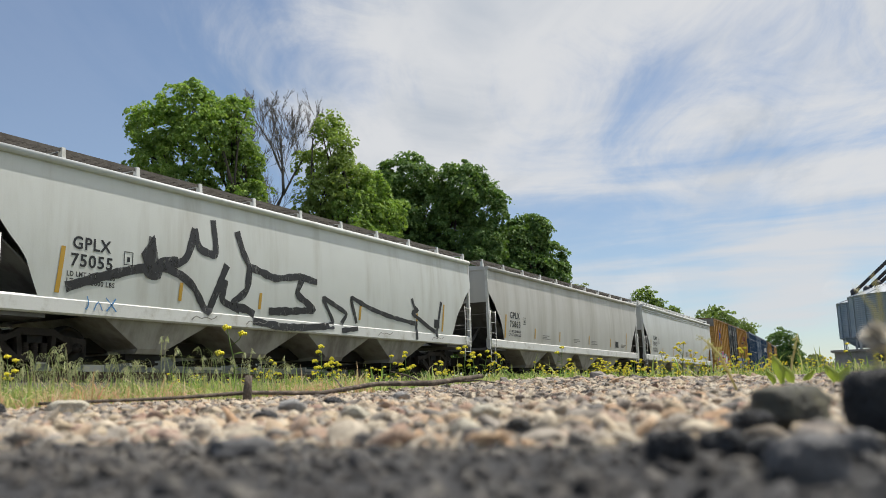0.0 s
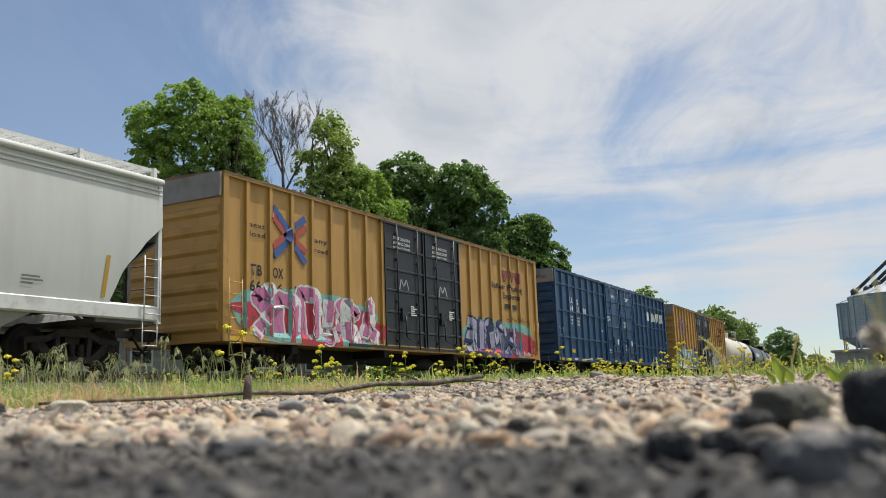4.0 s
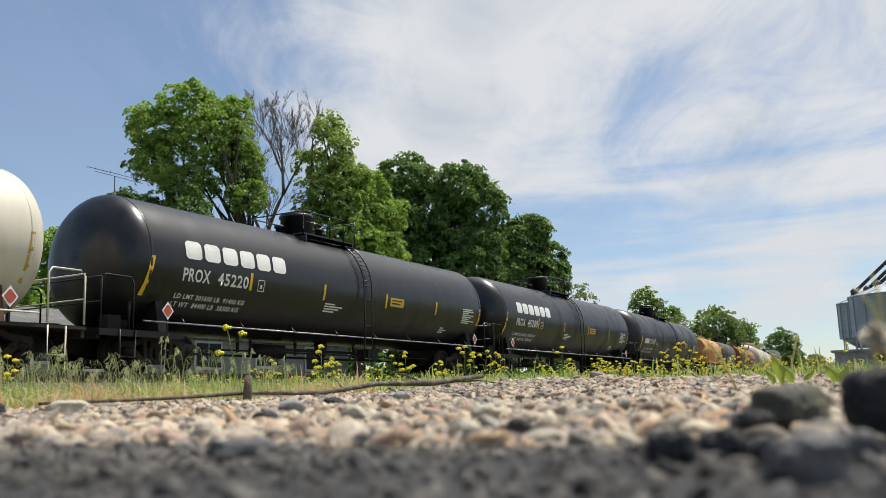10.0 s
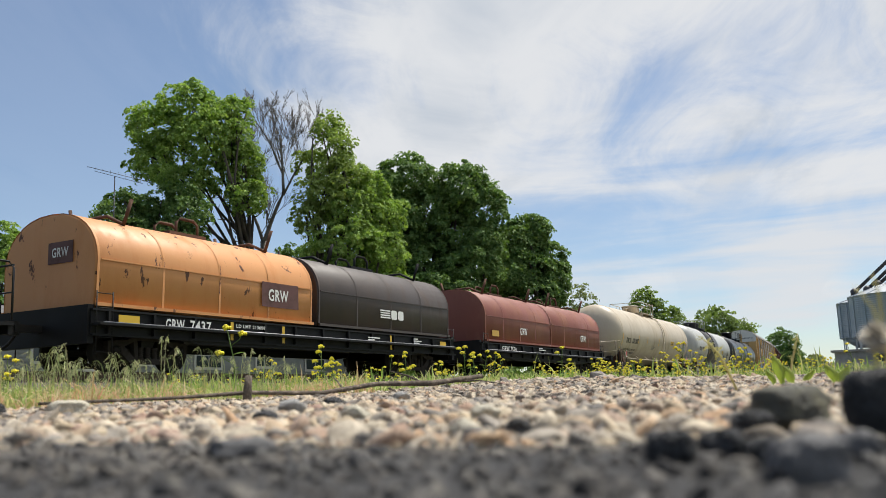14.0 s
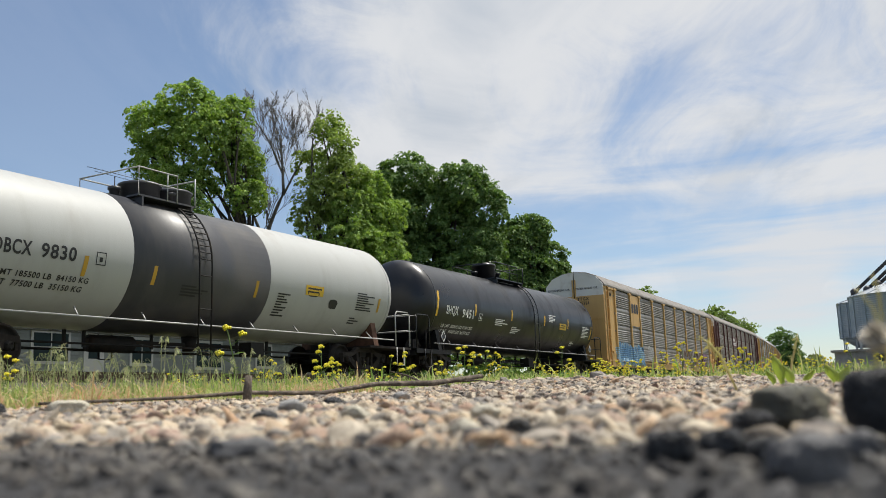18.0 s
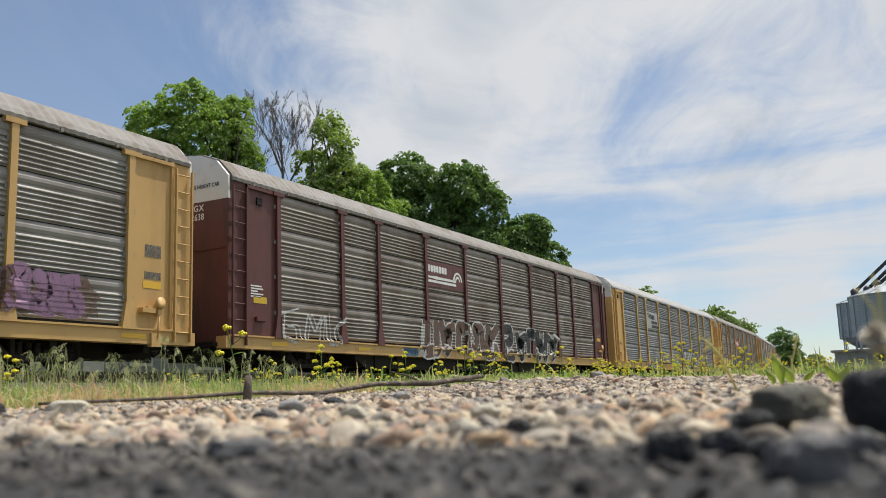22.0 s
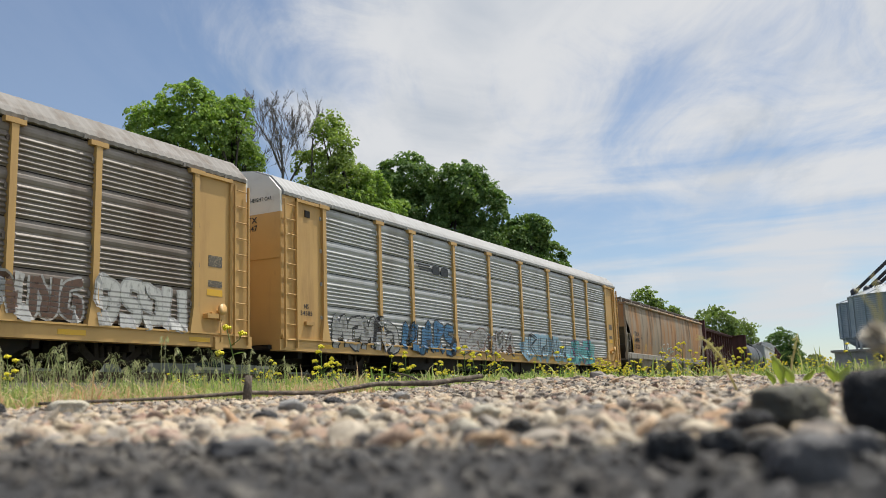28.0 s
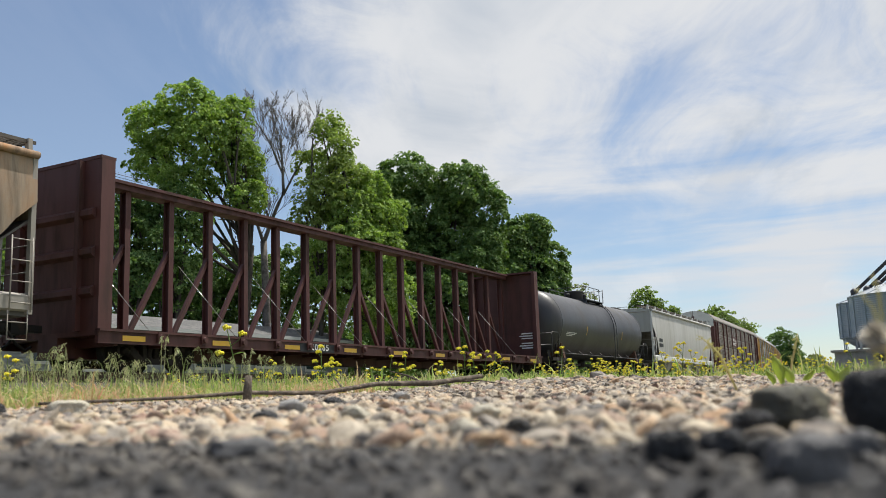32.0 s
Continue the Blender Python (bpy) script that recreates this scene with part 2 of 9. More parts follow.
galvanized = material("galvanised panel", (0.44, 0.45, 0.46), 0.45, 0.1, spot=(0.30, 0.29, 0.28), spot_at=(0.4, 0.72), spot_scale=1.6, streak=0.12, vary=0.1, grain=0.06)
dull_panel = material("sooty galvanised panel", (0.29, 0.275, 0.26), 0.5, 0.1, spot=(0.18, 0.16, 0.145), spot_at=(0.38, 0.7), spot_scale=1.4, streak=0.14, vary=0.14, grain=0.07)
slate_panel = material("slate grey panel", (0.25, 0.255, 0.26), 0.5, 0.1, spot=(0.17, 0.165, 0.16), spot_at=(0.4, 0.72), spot_scale=1.5, streak=0.14, vary=0.12, grain=0.06)
brown_panel = material("brown-stained panel", (0.26, 0.23, 0.205), 0.5, 0.1, spot=(0.15, 0.115, 0.095), spot_at=(0.38, 0.68), spot_scale=1.4, streak=0.14, vary=0.14, grain=0.07)
cap_white = material("white end cap paint", (0.66, 0.65, 0.62), 0.5, spot=(0.50, 0.46, 0.41), spot_at=(0.5, 0.75), spot_scale=1.8, vary=0.06)
roof_metal = material("pale roof metal", (0.25, 0.235, 0.22), 0.75, spec=0.25, spot=(0.19, 0.16, 0.135), spot_at=(0.45, 0.72), spot_scale=1.8, vary=0.1)
roof_white = material("white roof metal", (0.36, 0.36, 0.36), 0.7, spec=0.3, spot=(0.30, 0.285, 0.265), spot_at=(0.5, 0.75), spot_scale=1.8, vary=0.06)
steel = material("sooty steel", (0.013, 0.012, 0.011), 0.65, 0.0, spec=0.25, spot=(0.034, 0.025, 0.019), spot_at=(0.45, 0.7), spot_scale=3.0, vary=0.15, grain=0.1, bump=0.2)
side_iron = material("dusty truck iron", (0.034, 0.028, 0.024), 0.8, 0.0, spec=0.25, spot=(0.018, 0.015, 0.013), spot_at=(0.45, 0.7), spot_scale=4.0, vary=0.15, grain=0.12, bump=0.2)
rust_roof = material("rust-brown roof", (0.20, 0.115, 0.055), 0.7, spot=(0.12, 0.07, 0.04), spot_at=(0.45, 0.7), spot_scale=2.0, vary=0.15, grain=0.1)
# this grey also stands in for sun glint on the black tanks' rails
pale_rail = material("worn handrail steel", (0.30, 0.30, 0.31), 0.45, 0.4, spot=(0.10, 0.09, 0.085), spot_at=(0.5, 0.7), spot_scale=4.0, vary=0.1)
tread = material("bright wheel tread", (0.30, 0.29, 0.28), 0.3, 0.9, vary=0.05)
rust_iron = material("rusty iron", (0.13, 0.060, 0.035), 0.75, 0.2, spot=(0.06, 0.035, 0.025), spot_at=(0.45, 0.7), spot_scale=4.0, vary=0.15, grain=0.12, bump=0.25)
letter_black = material("black lettering", (0.014, 0.014, 0.017), 0.5, vary=0.08, bump=0)
letter_white = material("white lettering", (0.72, 0.72, 0.70), 0.5, spot=(0.5, 0.48, 0.45), spot_at=(0.5, 0.8), vary=0.05, bump=0)
letter_red = material("dark red lettering", (0.22, 0.04, 0.045), 0.5, vary=0.08, bump=0)
letter_grey = material("faded lettering", (0.20, 0.19, 0.18), 0.5, vary=0.08, bump=0)
reflector = material("yellow reflector", (0.72, 0.42, 0.03), 0.3, vary=0.06, bump=0)
ochre_strip = material("ochre reflector", (0.50, 0.29, 0.03), 0.35, vary=0.08, bump=0)


# ---- mesh tools ----
class Mesh:
    """Gathers vertices and faces of one part."""

    def __init__(self):
        self.v, self.f, self.smooth = [], [], []

    def face(self, ids, smooth=False):
        self.f.append(tuple(ids)), self.smooth.append(smooth)

    def box(self, x0, x1, y0, y1, z0, z1):
        n = len(self.v)
        self.v += [(x, y, z) for z in (z0, z1) for y in (y0, y1) for x in (x0, x1)]
        for q in ((0, 2, 3, 1), (4, 5, 7, 6), (0, 1, 5, 4), (2, 6, 7, 3), (0, 4, 6, 2), (1, 3, 7, 5)):
            self.face([n + i for i in q])
        return self

    def prism(self, points, a0, a1, axis="y"):
        """A polygon pushed along an axis. Points are (x, z) for y, (y, z) for x, (x, y) for z."""
        n, k = len(self.v), len(points)
        for a in (a0, a1):
            for p, q in points:
                self.v.append({"y": (p, a, q), "x": (a, p, q), "z": (p, q, a)}[axis])
        self.face(range(n, n + k)), self.face(range(n + 2 * k - 1, n + k - 1, -1))
        for i in range(k):
            j = (i + 1) % k
            self.face((n + i, n + k + i, n + k + j, n + j))
        return self

    def rings(self, rings, closed=True, caps=True, smooth=True):
        """Skin over rings of equally many points."""
        n, k = len(self.v), len(rings[0])
        for r in rings:
            self.v += [tuple(p) for p in r]
        for a in range(len(rings) - 1):
            for i in range(k if closed else k - 1):
                j = (i + 1) % k
                self.face((n + a * k + i, n + a * k + j, n + (a + 1) * k + j, n + (a + 1) * k + i), smooth)
        if caps and closed:
            self.face([n + i for i in range(k - 1, -1, -1)])
            self.face([n + (len(rings) - 1) * k + i for i in range(k)])
        return self

    def tube(self, points, r, sides=6):
        points = [Vector(p) for p in points]
        rings = []
        for i, p in enumerate(points):
            d = (points[min(i + 1, len(points) - 1)] - points[max(i - 1, 0)]).normalized()
            a = d.orthogonal().normalized() if abs(d.z) > 0.9 else d.cross(Vector((0, 0, 1))).normalized()
            b = d.cross(a)
            s = r if isinstance(r, (int, float)) else r[i]
            rings.append([p + s * (a * math.cos(t) + b * math.sin(t)) for t in [2 * math.pi * j / sides for j in range(sides)]])
        return self.rings(rings)

    def turned(self, profile, centre=(0, 0, 0), axis="x", sides=24, smooth=True):
        """A body of revolution: profile of (along, radius)."""
        cx, cy, cz = centre
        rings = []
        for a, r in profile:
            ring = []
            for j in range(sides):
                c, s = r * math.cos(2 * math.pi * j / sides), r * math.sin(2 * math.pi * j / sides)
                ring.append({"x": (cx + a, cy + c, cz + s), "y": (cx + c, cy + a, cz + s), "z": (cx + c, cy + s, cz + a)}[axis])
            rings.append(ring)
        return self.rings(rings, smooth=smooth)

    def mesh(self, name, mat):
        me = bpy.data.meshes.new(name)
        me.from_pydata(self.v, [], self.f)
        me.polygons.foreach_set("use_smooth", self.smooth)
        b = bmesh.new()
        b.from_mesh(me)
        bmesh.ops.recalc_face_normals(b, faces=b.faces)
        b.to_mesh(me)
        b.free()
        me.materials.append(mat)
        return me


def part(name, m, mat, parent=None, label=""):
    """Links a mesh as ONE object under a thing or under a part."""
    ob = new(name, m.mesh(name, mat) if isinstance(m, Mesh) else m)
    ob.parent = parent
    return tagged(ob, label)


def thing(name, label, category, group="", m=None):
    ob = new(name)
    ob.empty_display_size = 0.3
    if m is not None:
        ob.matrix_basis = m
    return tagged(ob, label, category, group)


FONT_SIZE = 1.36  # of the capital's height


def text_mesh(body, height, width=None, mat=None, bold=0.03):
    """Lettering in the XZ plane that faces -Y, its lower left corner at the origin; bend gives y for a height z."""
    cu = bpy.data.curves.new("lettering", "FONT")
    cu.body, cu.size, cu.resolution_u = body, height * FONT_SIZE, 3
    cu.offset = bold * height
    cu.space_character = 1.12
    ob = bpy.data.objects.new("lettering", cu)
    scene.collection.objects.link(ob)
    bpy.context.view_layer.update()
    me = bpy.data.meshes.new_from_object(ob.evaluated_get(bpy.context.evaluated_depsgraph_get()))
    bpy.data.objects.remove(ob)
    co = np.empty(len(me.vertices) * 3, np.float32)
    me.vertices.foreach_get("co", co)
    co = co.reshape(-1, 3)
    lo, hi = co.min(0), co.max(0)
    k = width / (hi[0] - lo[0]) if width else 1.0
    out = np.zeros_like(co)
    out[:, 0], out[:, 2] = (co[:, 0] - lo[0]) * k, co[:, 1] - lo[1]
    me.vertices.foreach_set("co", out.ravel())
    me.materials.clear()
    me.materials.append(mat)
    me.update()
    return me


def settle_on(me, x, z, skin):
    """Moves a flat XZ mesh to x, z and lays its vertices on the skin y(x, z)."""
    co = np.empty(len(me.vertices) * 3, np.float32)
    me.vertices.foreach_get("co", co)
    co = co.reshape(-1, 3)
    for p in co:
        p[0] += x
        p[2] += z
        p[1] = skin(p[0], p[2])
    me.vertices.foreach_set("co", co.ravel())
    me.update()
    return me


def letters(body, x, z, height, car, mat, skin, width=None, name="lettering"):
    return part(name, settle_on(text_mesh(body, height, width, mat), x, z, skin), mat, car)


def bars(x, z, widths, height, pitch, car, mat, skin, name="stencil"):
    """Writing too small to read: rows of plain bars."""
    m = Mesh()
    for i, w in enumerate(widths):
        z1 = z - i * pitch
        n = len(m.v)
        m.v += [(x, skin(x, z1), z1), (x + w, skin(x + w, z1), z1), (x + w, skin(x + w, z1 + height), z1 + height), (x, skin(x, z1 + height), z1 + height)]
        m.face((n, n + 1, n + 2, n + 3))
    return tagged(part(name, m, mat, car), kind="stuff" if len(widths) > 1 else "")


def sticker(x, z, w, h, car, mat, skin, name="plate", lean=0.0, label="", rows=1):
    m = Mesh()
    for i in range(rows):
        z0, z1 = z + h * i / rows, z + h * (i + 1) / rows
        n = len(m.v)
        for zz in (z0, z1):
            o = lean * (zz - z)
            m.v += [(x + o, skin(x + o, zz), zz), (x + w + o, skin(x + w + o, zz), zz)]
        m.face((n, n + 1, n + 3, n + 2))
    return part(name, m, mat, car, label)


def stroke(points, width, car, mat, skin, name="graffiti", label="", close=False, step=0.10):
    """A line of sprayed paint along points (x, z) on the skin."""
    pts = [Vector((p[0], 0, p[1])) for p in points]
    if close:
        pts.append(pts[0])
    fine = []
    for a, b in zip(pts, pts[1:]):
        k = max(1, int((b - a).length / step))
        fine += [a.lerp(b, i / k) for i in range(k)]
    fine.append(pts[-1])
    for _ in range(2):  # round the corners a little
        fine = [fine[0]] + [fine[i - 1] * 0.25 + fine[i] * 0.5 + fine[i + 1] * 0.25 for i in range(1, len(fine) - 1)] + [fine[-1]]
    m = Mesh()
    for i, p in enumerate(fine):
        d = (fine[min(i + 1, len(fine) - 1)] - fine[max(i - 1, 0)]).normalized()
        w = width / 2 * (1 + 0.35 * noise.noise((p.x * 5, 0, p.z * 5)))
        s = Vector((-d.z, 0, d.x)) * w
        for q in (p + s, p - s):
            m.v.append((q.x, skin(q.x, q.z), q.z))
        if i:
            n = len(m.v) - 4
            m.face((n, n + 1, n + 3, n + 2))
    return part(name, m, mat, car, label)


def blob(points, car, mat, skin, name="graffiti", label="", step=0.05):
    """A filled patch of sprayed paint with the outline points (x, z), laid on the skin in narrow strips."""
    n = len(points)

    def cuts(x):
        zs = []
        for i in range(n):
            (x0, z0), (x1, z1) = points[i], points[(i + 1) % n]
            if (x0 <= x) != (x1 <= x):
                zs.append(z0 + (z1 - z0) * (x - x0) / (x1 - x0))
        return sorted(zs)

    lo, hi = min(p[0] for p in points), max(p[0] for p in points)
    m, k = Mesh(), max(2, int((hi - lo) / step))
    for i in range(k):
        xa, xb = lo + (hi - lo) * i / k + 1e-5, lo + (hi - lo) * (i + 1) / k - 1e-5
        a, b = cuts(xa), cuts(xb)
        if len(a) != len(b):
            a = b = cuts((xa + xb) / 2)
        for j in range(0, len(a) - 1, 2):
            rows = max(1, int((a[j + 1] - a[j]) / 0.13))
            for r in range(rows):
                t0, t1 = r / rows, (r + 1) / rows
                q = [(xa, a[j] + (a[j + 1] - a[j]) * t0), (xb, b[j] + (b[j + 1] - b[j]) * t0), (xb, b[j] + (b[j + 1] - b[j]) * t1), (xa, a[j] + (a[j + 1] - a[j]) * t1)]
                c = len(m.v)
                m.v += [(x, skin(x, z), z) for x, z in q]
                m.face((c, c + 1, c + 2, c + 3))
    me = m.mesh(name, mat)
    b = bmesh.new()
    b.from_mesh(me)
    bmesh.ops.remove_doubles(b, verts=b.verts, dist=0.002)
    b.to_mesh(me)
    b.free()
    return part(name, me, mat, car, label)


def lay(skin, d):
    """The skin raised by d, for paint over paint."""
    return lambda x, z: skin(x, z) - d


def wobbly(x0, x1, z0, z1, seed, amount=0.16, n=22):
    """The outline of an uneven patch."""
    cx, cz, pts = (x0 + x1) / 2, (z0 + z1) / 2, []
    for i in range(n):
        a = 2 * math.pi * i / n
        c, s = math.cos(a), math.sin(a)
        k = (abs(c) ** 3.2 + abs(s) ** 3.2) ** (-1 / 3.2) * (1 + amount * noise.noise((c * 2.2 + seed * 3.7, s * 2.2, seed)))
        pts.append((cx + (x1 - x0) / 2 * c * k, cz + (z1 - z0) / 2 * s * k))
    return pts


GLYPHS = (((0.1, 0.0), (0.25, 0.95), (0.75, 1.0), (0.55, 0.5), (0.95, 0.05)), ((0.9, 0.9), (0.2, 0.95), (0.15, 0.55), (0.8, 0.45), (0.75, 0.02), (0.1, 0.1)),
          ((0.1, 0.05), (0.2, 1.0), (0.6, 0.35), (0.85, 1.0), (0.9, 0.0)), ((0.15, 1.0), (0.1, 0.1), (0.9, 0.0), (0.85, 0.95)), ((0.05, 0.0), (0.45, 1.0), (0.65, 0.4), (0.3, 0.35), (0.95, 0.1)),
          ((0.85, 0.95), (0.15, 0.8), (0.1, 0.15), (0.85, 0.0), (0.8, 0.5), (0.45, 0.5)), ((0.2, 0.0), (0.15, 1.0), (0.9, 0.8), (0.3, 0.5), (0.9, 0.0)))


def throw_up(car, skin, x0, x1, z0, z1, fill, line, count, seed, cloud=None, width=0.05):
    """A row of sprayed, leaning, hooked strokes with outlines, over ragged patches of colour."""
    r = random.Random(seed)
    w, h = (x1 - x0) / count, z1 - z0
    if cloud:
        for i in range(count + 1):
            a = x0 + w * (i - 0.5)
            blob(wobbly(a - 0.1 * w, a + w * r.uniform(0.9, 1.3), z0 - 0.02, z0 + h * r.uniform(0.55, 1.05), seed + i, 0.55, 26), car, cloud, lay(skin, 0.0004 * i))
    body = min(w, h) * 0.34
    for i in range(count):
        a, lean, rise = x0 + w * i, r.uniform(-0.1, 0.2) * w, r.uniform(-0.08, 0.10) * h
        turn, tip = r.choice((False, True)), r.choice((False, False, True))
        form = [((1 - px if turn else px), (1 - pz if tip else pz)) for px, pz in r.choice(GLYPHS)]
        path = [(a + w * (0.98 * px + r.uniform(-0.05, 0.05)) + lean * pz, z0 + rise * (pz > 0.5) + h * (pz * 0.86 + 0.07)) for px, pz in form]
        if fill:
            stroke(path, body + width * 2, car, line, lay(skin, 0.003 + 0.0006 * i), step=0.07)
            stroke(path, body, car, fill, lay(skin, 0.0065 + 0.0006 * i), step=0.07)
        else:
            stroke(path, width * 1.3, car, line, lay(skin, 0.004), step=0.07)
            stroke([(px + body * 0.5, pz + body * 0.15) for px, pz in path], width * 0.8, car, line, lay(skin, 0.005), step=0.07)


def block_tag(car, skin, body, x, z, h, w, fill, line):
    """Tall sprayed block letters with a heavy outline."""
    part("graffiti", settle_on(text_mesh(body, h, w, line, 0.11), x, z, lay(skin, 0.003)), line, car)
    part("graffiti", settle_on(text_mesh(body, h * 0.94, w * 0.95, fill, 0.035), x + w * 0.022, z + h * 0.05, lay(skin, 0.0075)), fill, car)


# ---- running gear shared by all cars ----
def truck_meshes():
    r = 0.44
    wheel = Mesh()
    for side in (-1, 1):
        y = side * 0.755
        prof = [(-0.07, r + 0.028), (-0.045, r + 0.03), (-0.03, r + 0.004), (0.065, r - 0.004), (0.07, r - 0.05), (0.03, r - 0.07),
                (0.005, r - 0.13), (0.0, 0.19), (0.05, 0.15), (0.08, 0.12), (0.08, 0.0)]
        wheel.turned([(y + side * a, q) for a, q in prof], (0, 0, 0), "y", 28)
        wheel.turned([(side * 0.84, 0.11), (side * 1.04, 0.105), (side * 1.09, 0.09), (side * 1.10, 0.0)], (0, 0, 0), "y", 12)
        for a in range(3):
            c, s = 0.06 * math.cos(a * 2.1), 0.06 * math.sin(a * 2.1)
            wheel.turned([(side * 1.09, 0.022), (side * 1.115, 0.022), (side * 1.115, 0.0)], (c, 0, s), "y", 6)
    wheel.turned([(-0.8, 0.08), (0.8, 0.08)], (0, 0, 0), "y", 10)
    frame_ = Mesh()
    y0, y1 = -1.05, -0.90
    frame_.prism([(-1.12, 0.62), (-0.62, 0.66), (-0.35, 0.80), (0.35, 0.80), (0.62, 0.66), (1.12, 0.62), (1.12, 0.50), (0.66, 0.53), (0.36, 0.66), (-0.36, 0.66), (-0.66, 0.53), (-1.12, 0.50)], y0, y1)
    frame_.prism([(-0.98, 0.52), (-0.70, 0.52), (-0.40, 0.27), (0.40, 0.27), (0.70, 0.52), (0.98, 0.52), (0.50, 0.16), (-0.50, 0.16)], y0, y1)
    for s in (-1, 1):
        frame_.prism([(s * 0.30, 0.25), (s * 0.40, 0.25), (s * 0.44, 0.72), (s * 0.34, 0.72)], y0 + 0.01, y1 - 0.01)
        frame_.prism([(s * 1.12, 0.60), (s * 1.04, 0.60), (s * 1.04, 0.36), (s * 1.10, 0.36)], y0 + 0.02, y1 - 0.02)
        frame_.prism([(s * 0.68, 0.58), (s * 0.74, 0.58), (s * 0.76, 0.36), (s * 0.70, 0.36)], y0 + 0.02, y1 - 0.02)
        frame_.box(s * 0.89 - 0.14, s * 0.89 + 0.14, y0 + 0.03, y1, 0.54, 0.60)
    for x in (-0.2, 0.0, 0.2):
        frame_.turned([(0.27 + 0.01 * i, 0.075 if i % 4 < 2 else 0.06) for i in range(26)], (x, -0.975, 0), "z", 10)
    bolster = Mesh().prism([(-0.98, 0.52), (0.98, 0.52), (0.98, 0.66), (0.45, 0.80), (-0.45, 0.80), (-0.98, 0.66)], -0.17, 0.17, "x")
    bolster.box(-0.05, 0.05, -0.7, 0.7, 0.28, 0.40)
    for s in (-1, 1):
        bolster.box(s * 0.42 - 0.05, s * 0.42 + 0.05, -0.80, 0.80, 0.34, 0.46)
        for y in (-0.75, 0.75):
            bolster.box(s * 0.42 - 0.035, s * 0.42 + 0.035, y - 0.06, y + 0.06, 0.30, 0.52)
    return wheel.mesh("wheelset", steel), frame_.mesh("side_frame", side_iron), bolster.mesh("bolster", steel)


WHEEL_ME, SIDE_ME, BOLSTER_ME = truck_meshes()
coupler_shape = Mesh().box(0.0, 0.62, -0.08, 0.08, 0.80, 0.95).box(0.50, 0.80, -0.14, 0.05, 0.74, 1.01).prism([(0.72, -0.12), (0.90, -0.10), (0.92, 0.02), (0.80, 0.10), (0.70, 0.02)], 0.76, 0.99, "z")
coupler_shape.tube([(0.30, -0.25, 0.85), (0.55, -0.24, 0.55), (0.80, -0.18, 0.42), (0.98, -0.10, 0.50)], 0.03)
COUPLER_ME = coupler_shape.mesh("coupler", steel)
WHEELSETS, CARS = [], []


def running_gear(car, half, truck_at, gap=1.0):
    """Two trucks with two wheelsets each, and a coupler at either end."""
    for s in (-1, 1):
        t = part("truck", BOLSTER_ME, None, car)
        t.location = (s * truck_at, 0, LIFT)
        for turn in (0, 180):
            part("side_frame", SIDE_ME, None, t).matrix_basis = pose(0, 0, 0, 0, 0, turn)
        for a in (-1, 1):
            w = part("wheelset", WHEEL_ME, None, t)
            w.matrix_parent_inverse = Matrix.Translation((a * 0.89, 0, 0.44))
            WHEELSETS.append(w)
        c = part("coupler", COUPLER_ME, None, car)
        c.matrix_basis = pose(s * (half - 0.05), 0, LIFT, 0, 0, 0 if s > 0 else 180)


def enter(car, centre, truck_at):
    CARS.append((car, centre, truck_at))
    return car


def rungs(m, x0, x1, y, z0, z1, count, r=0.011):
    """A ladder of bars in the plane y."""
    for i in range(count):
        z = z0 + (z1 - z0) * i / (count - 1)
        m.tube([(x0, y, z), (x1, y, z)], r, 5)
    return m


def flat_side(y):
    return lambda x, z: y


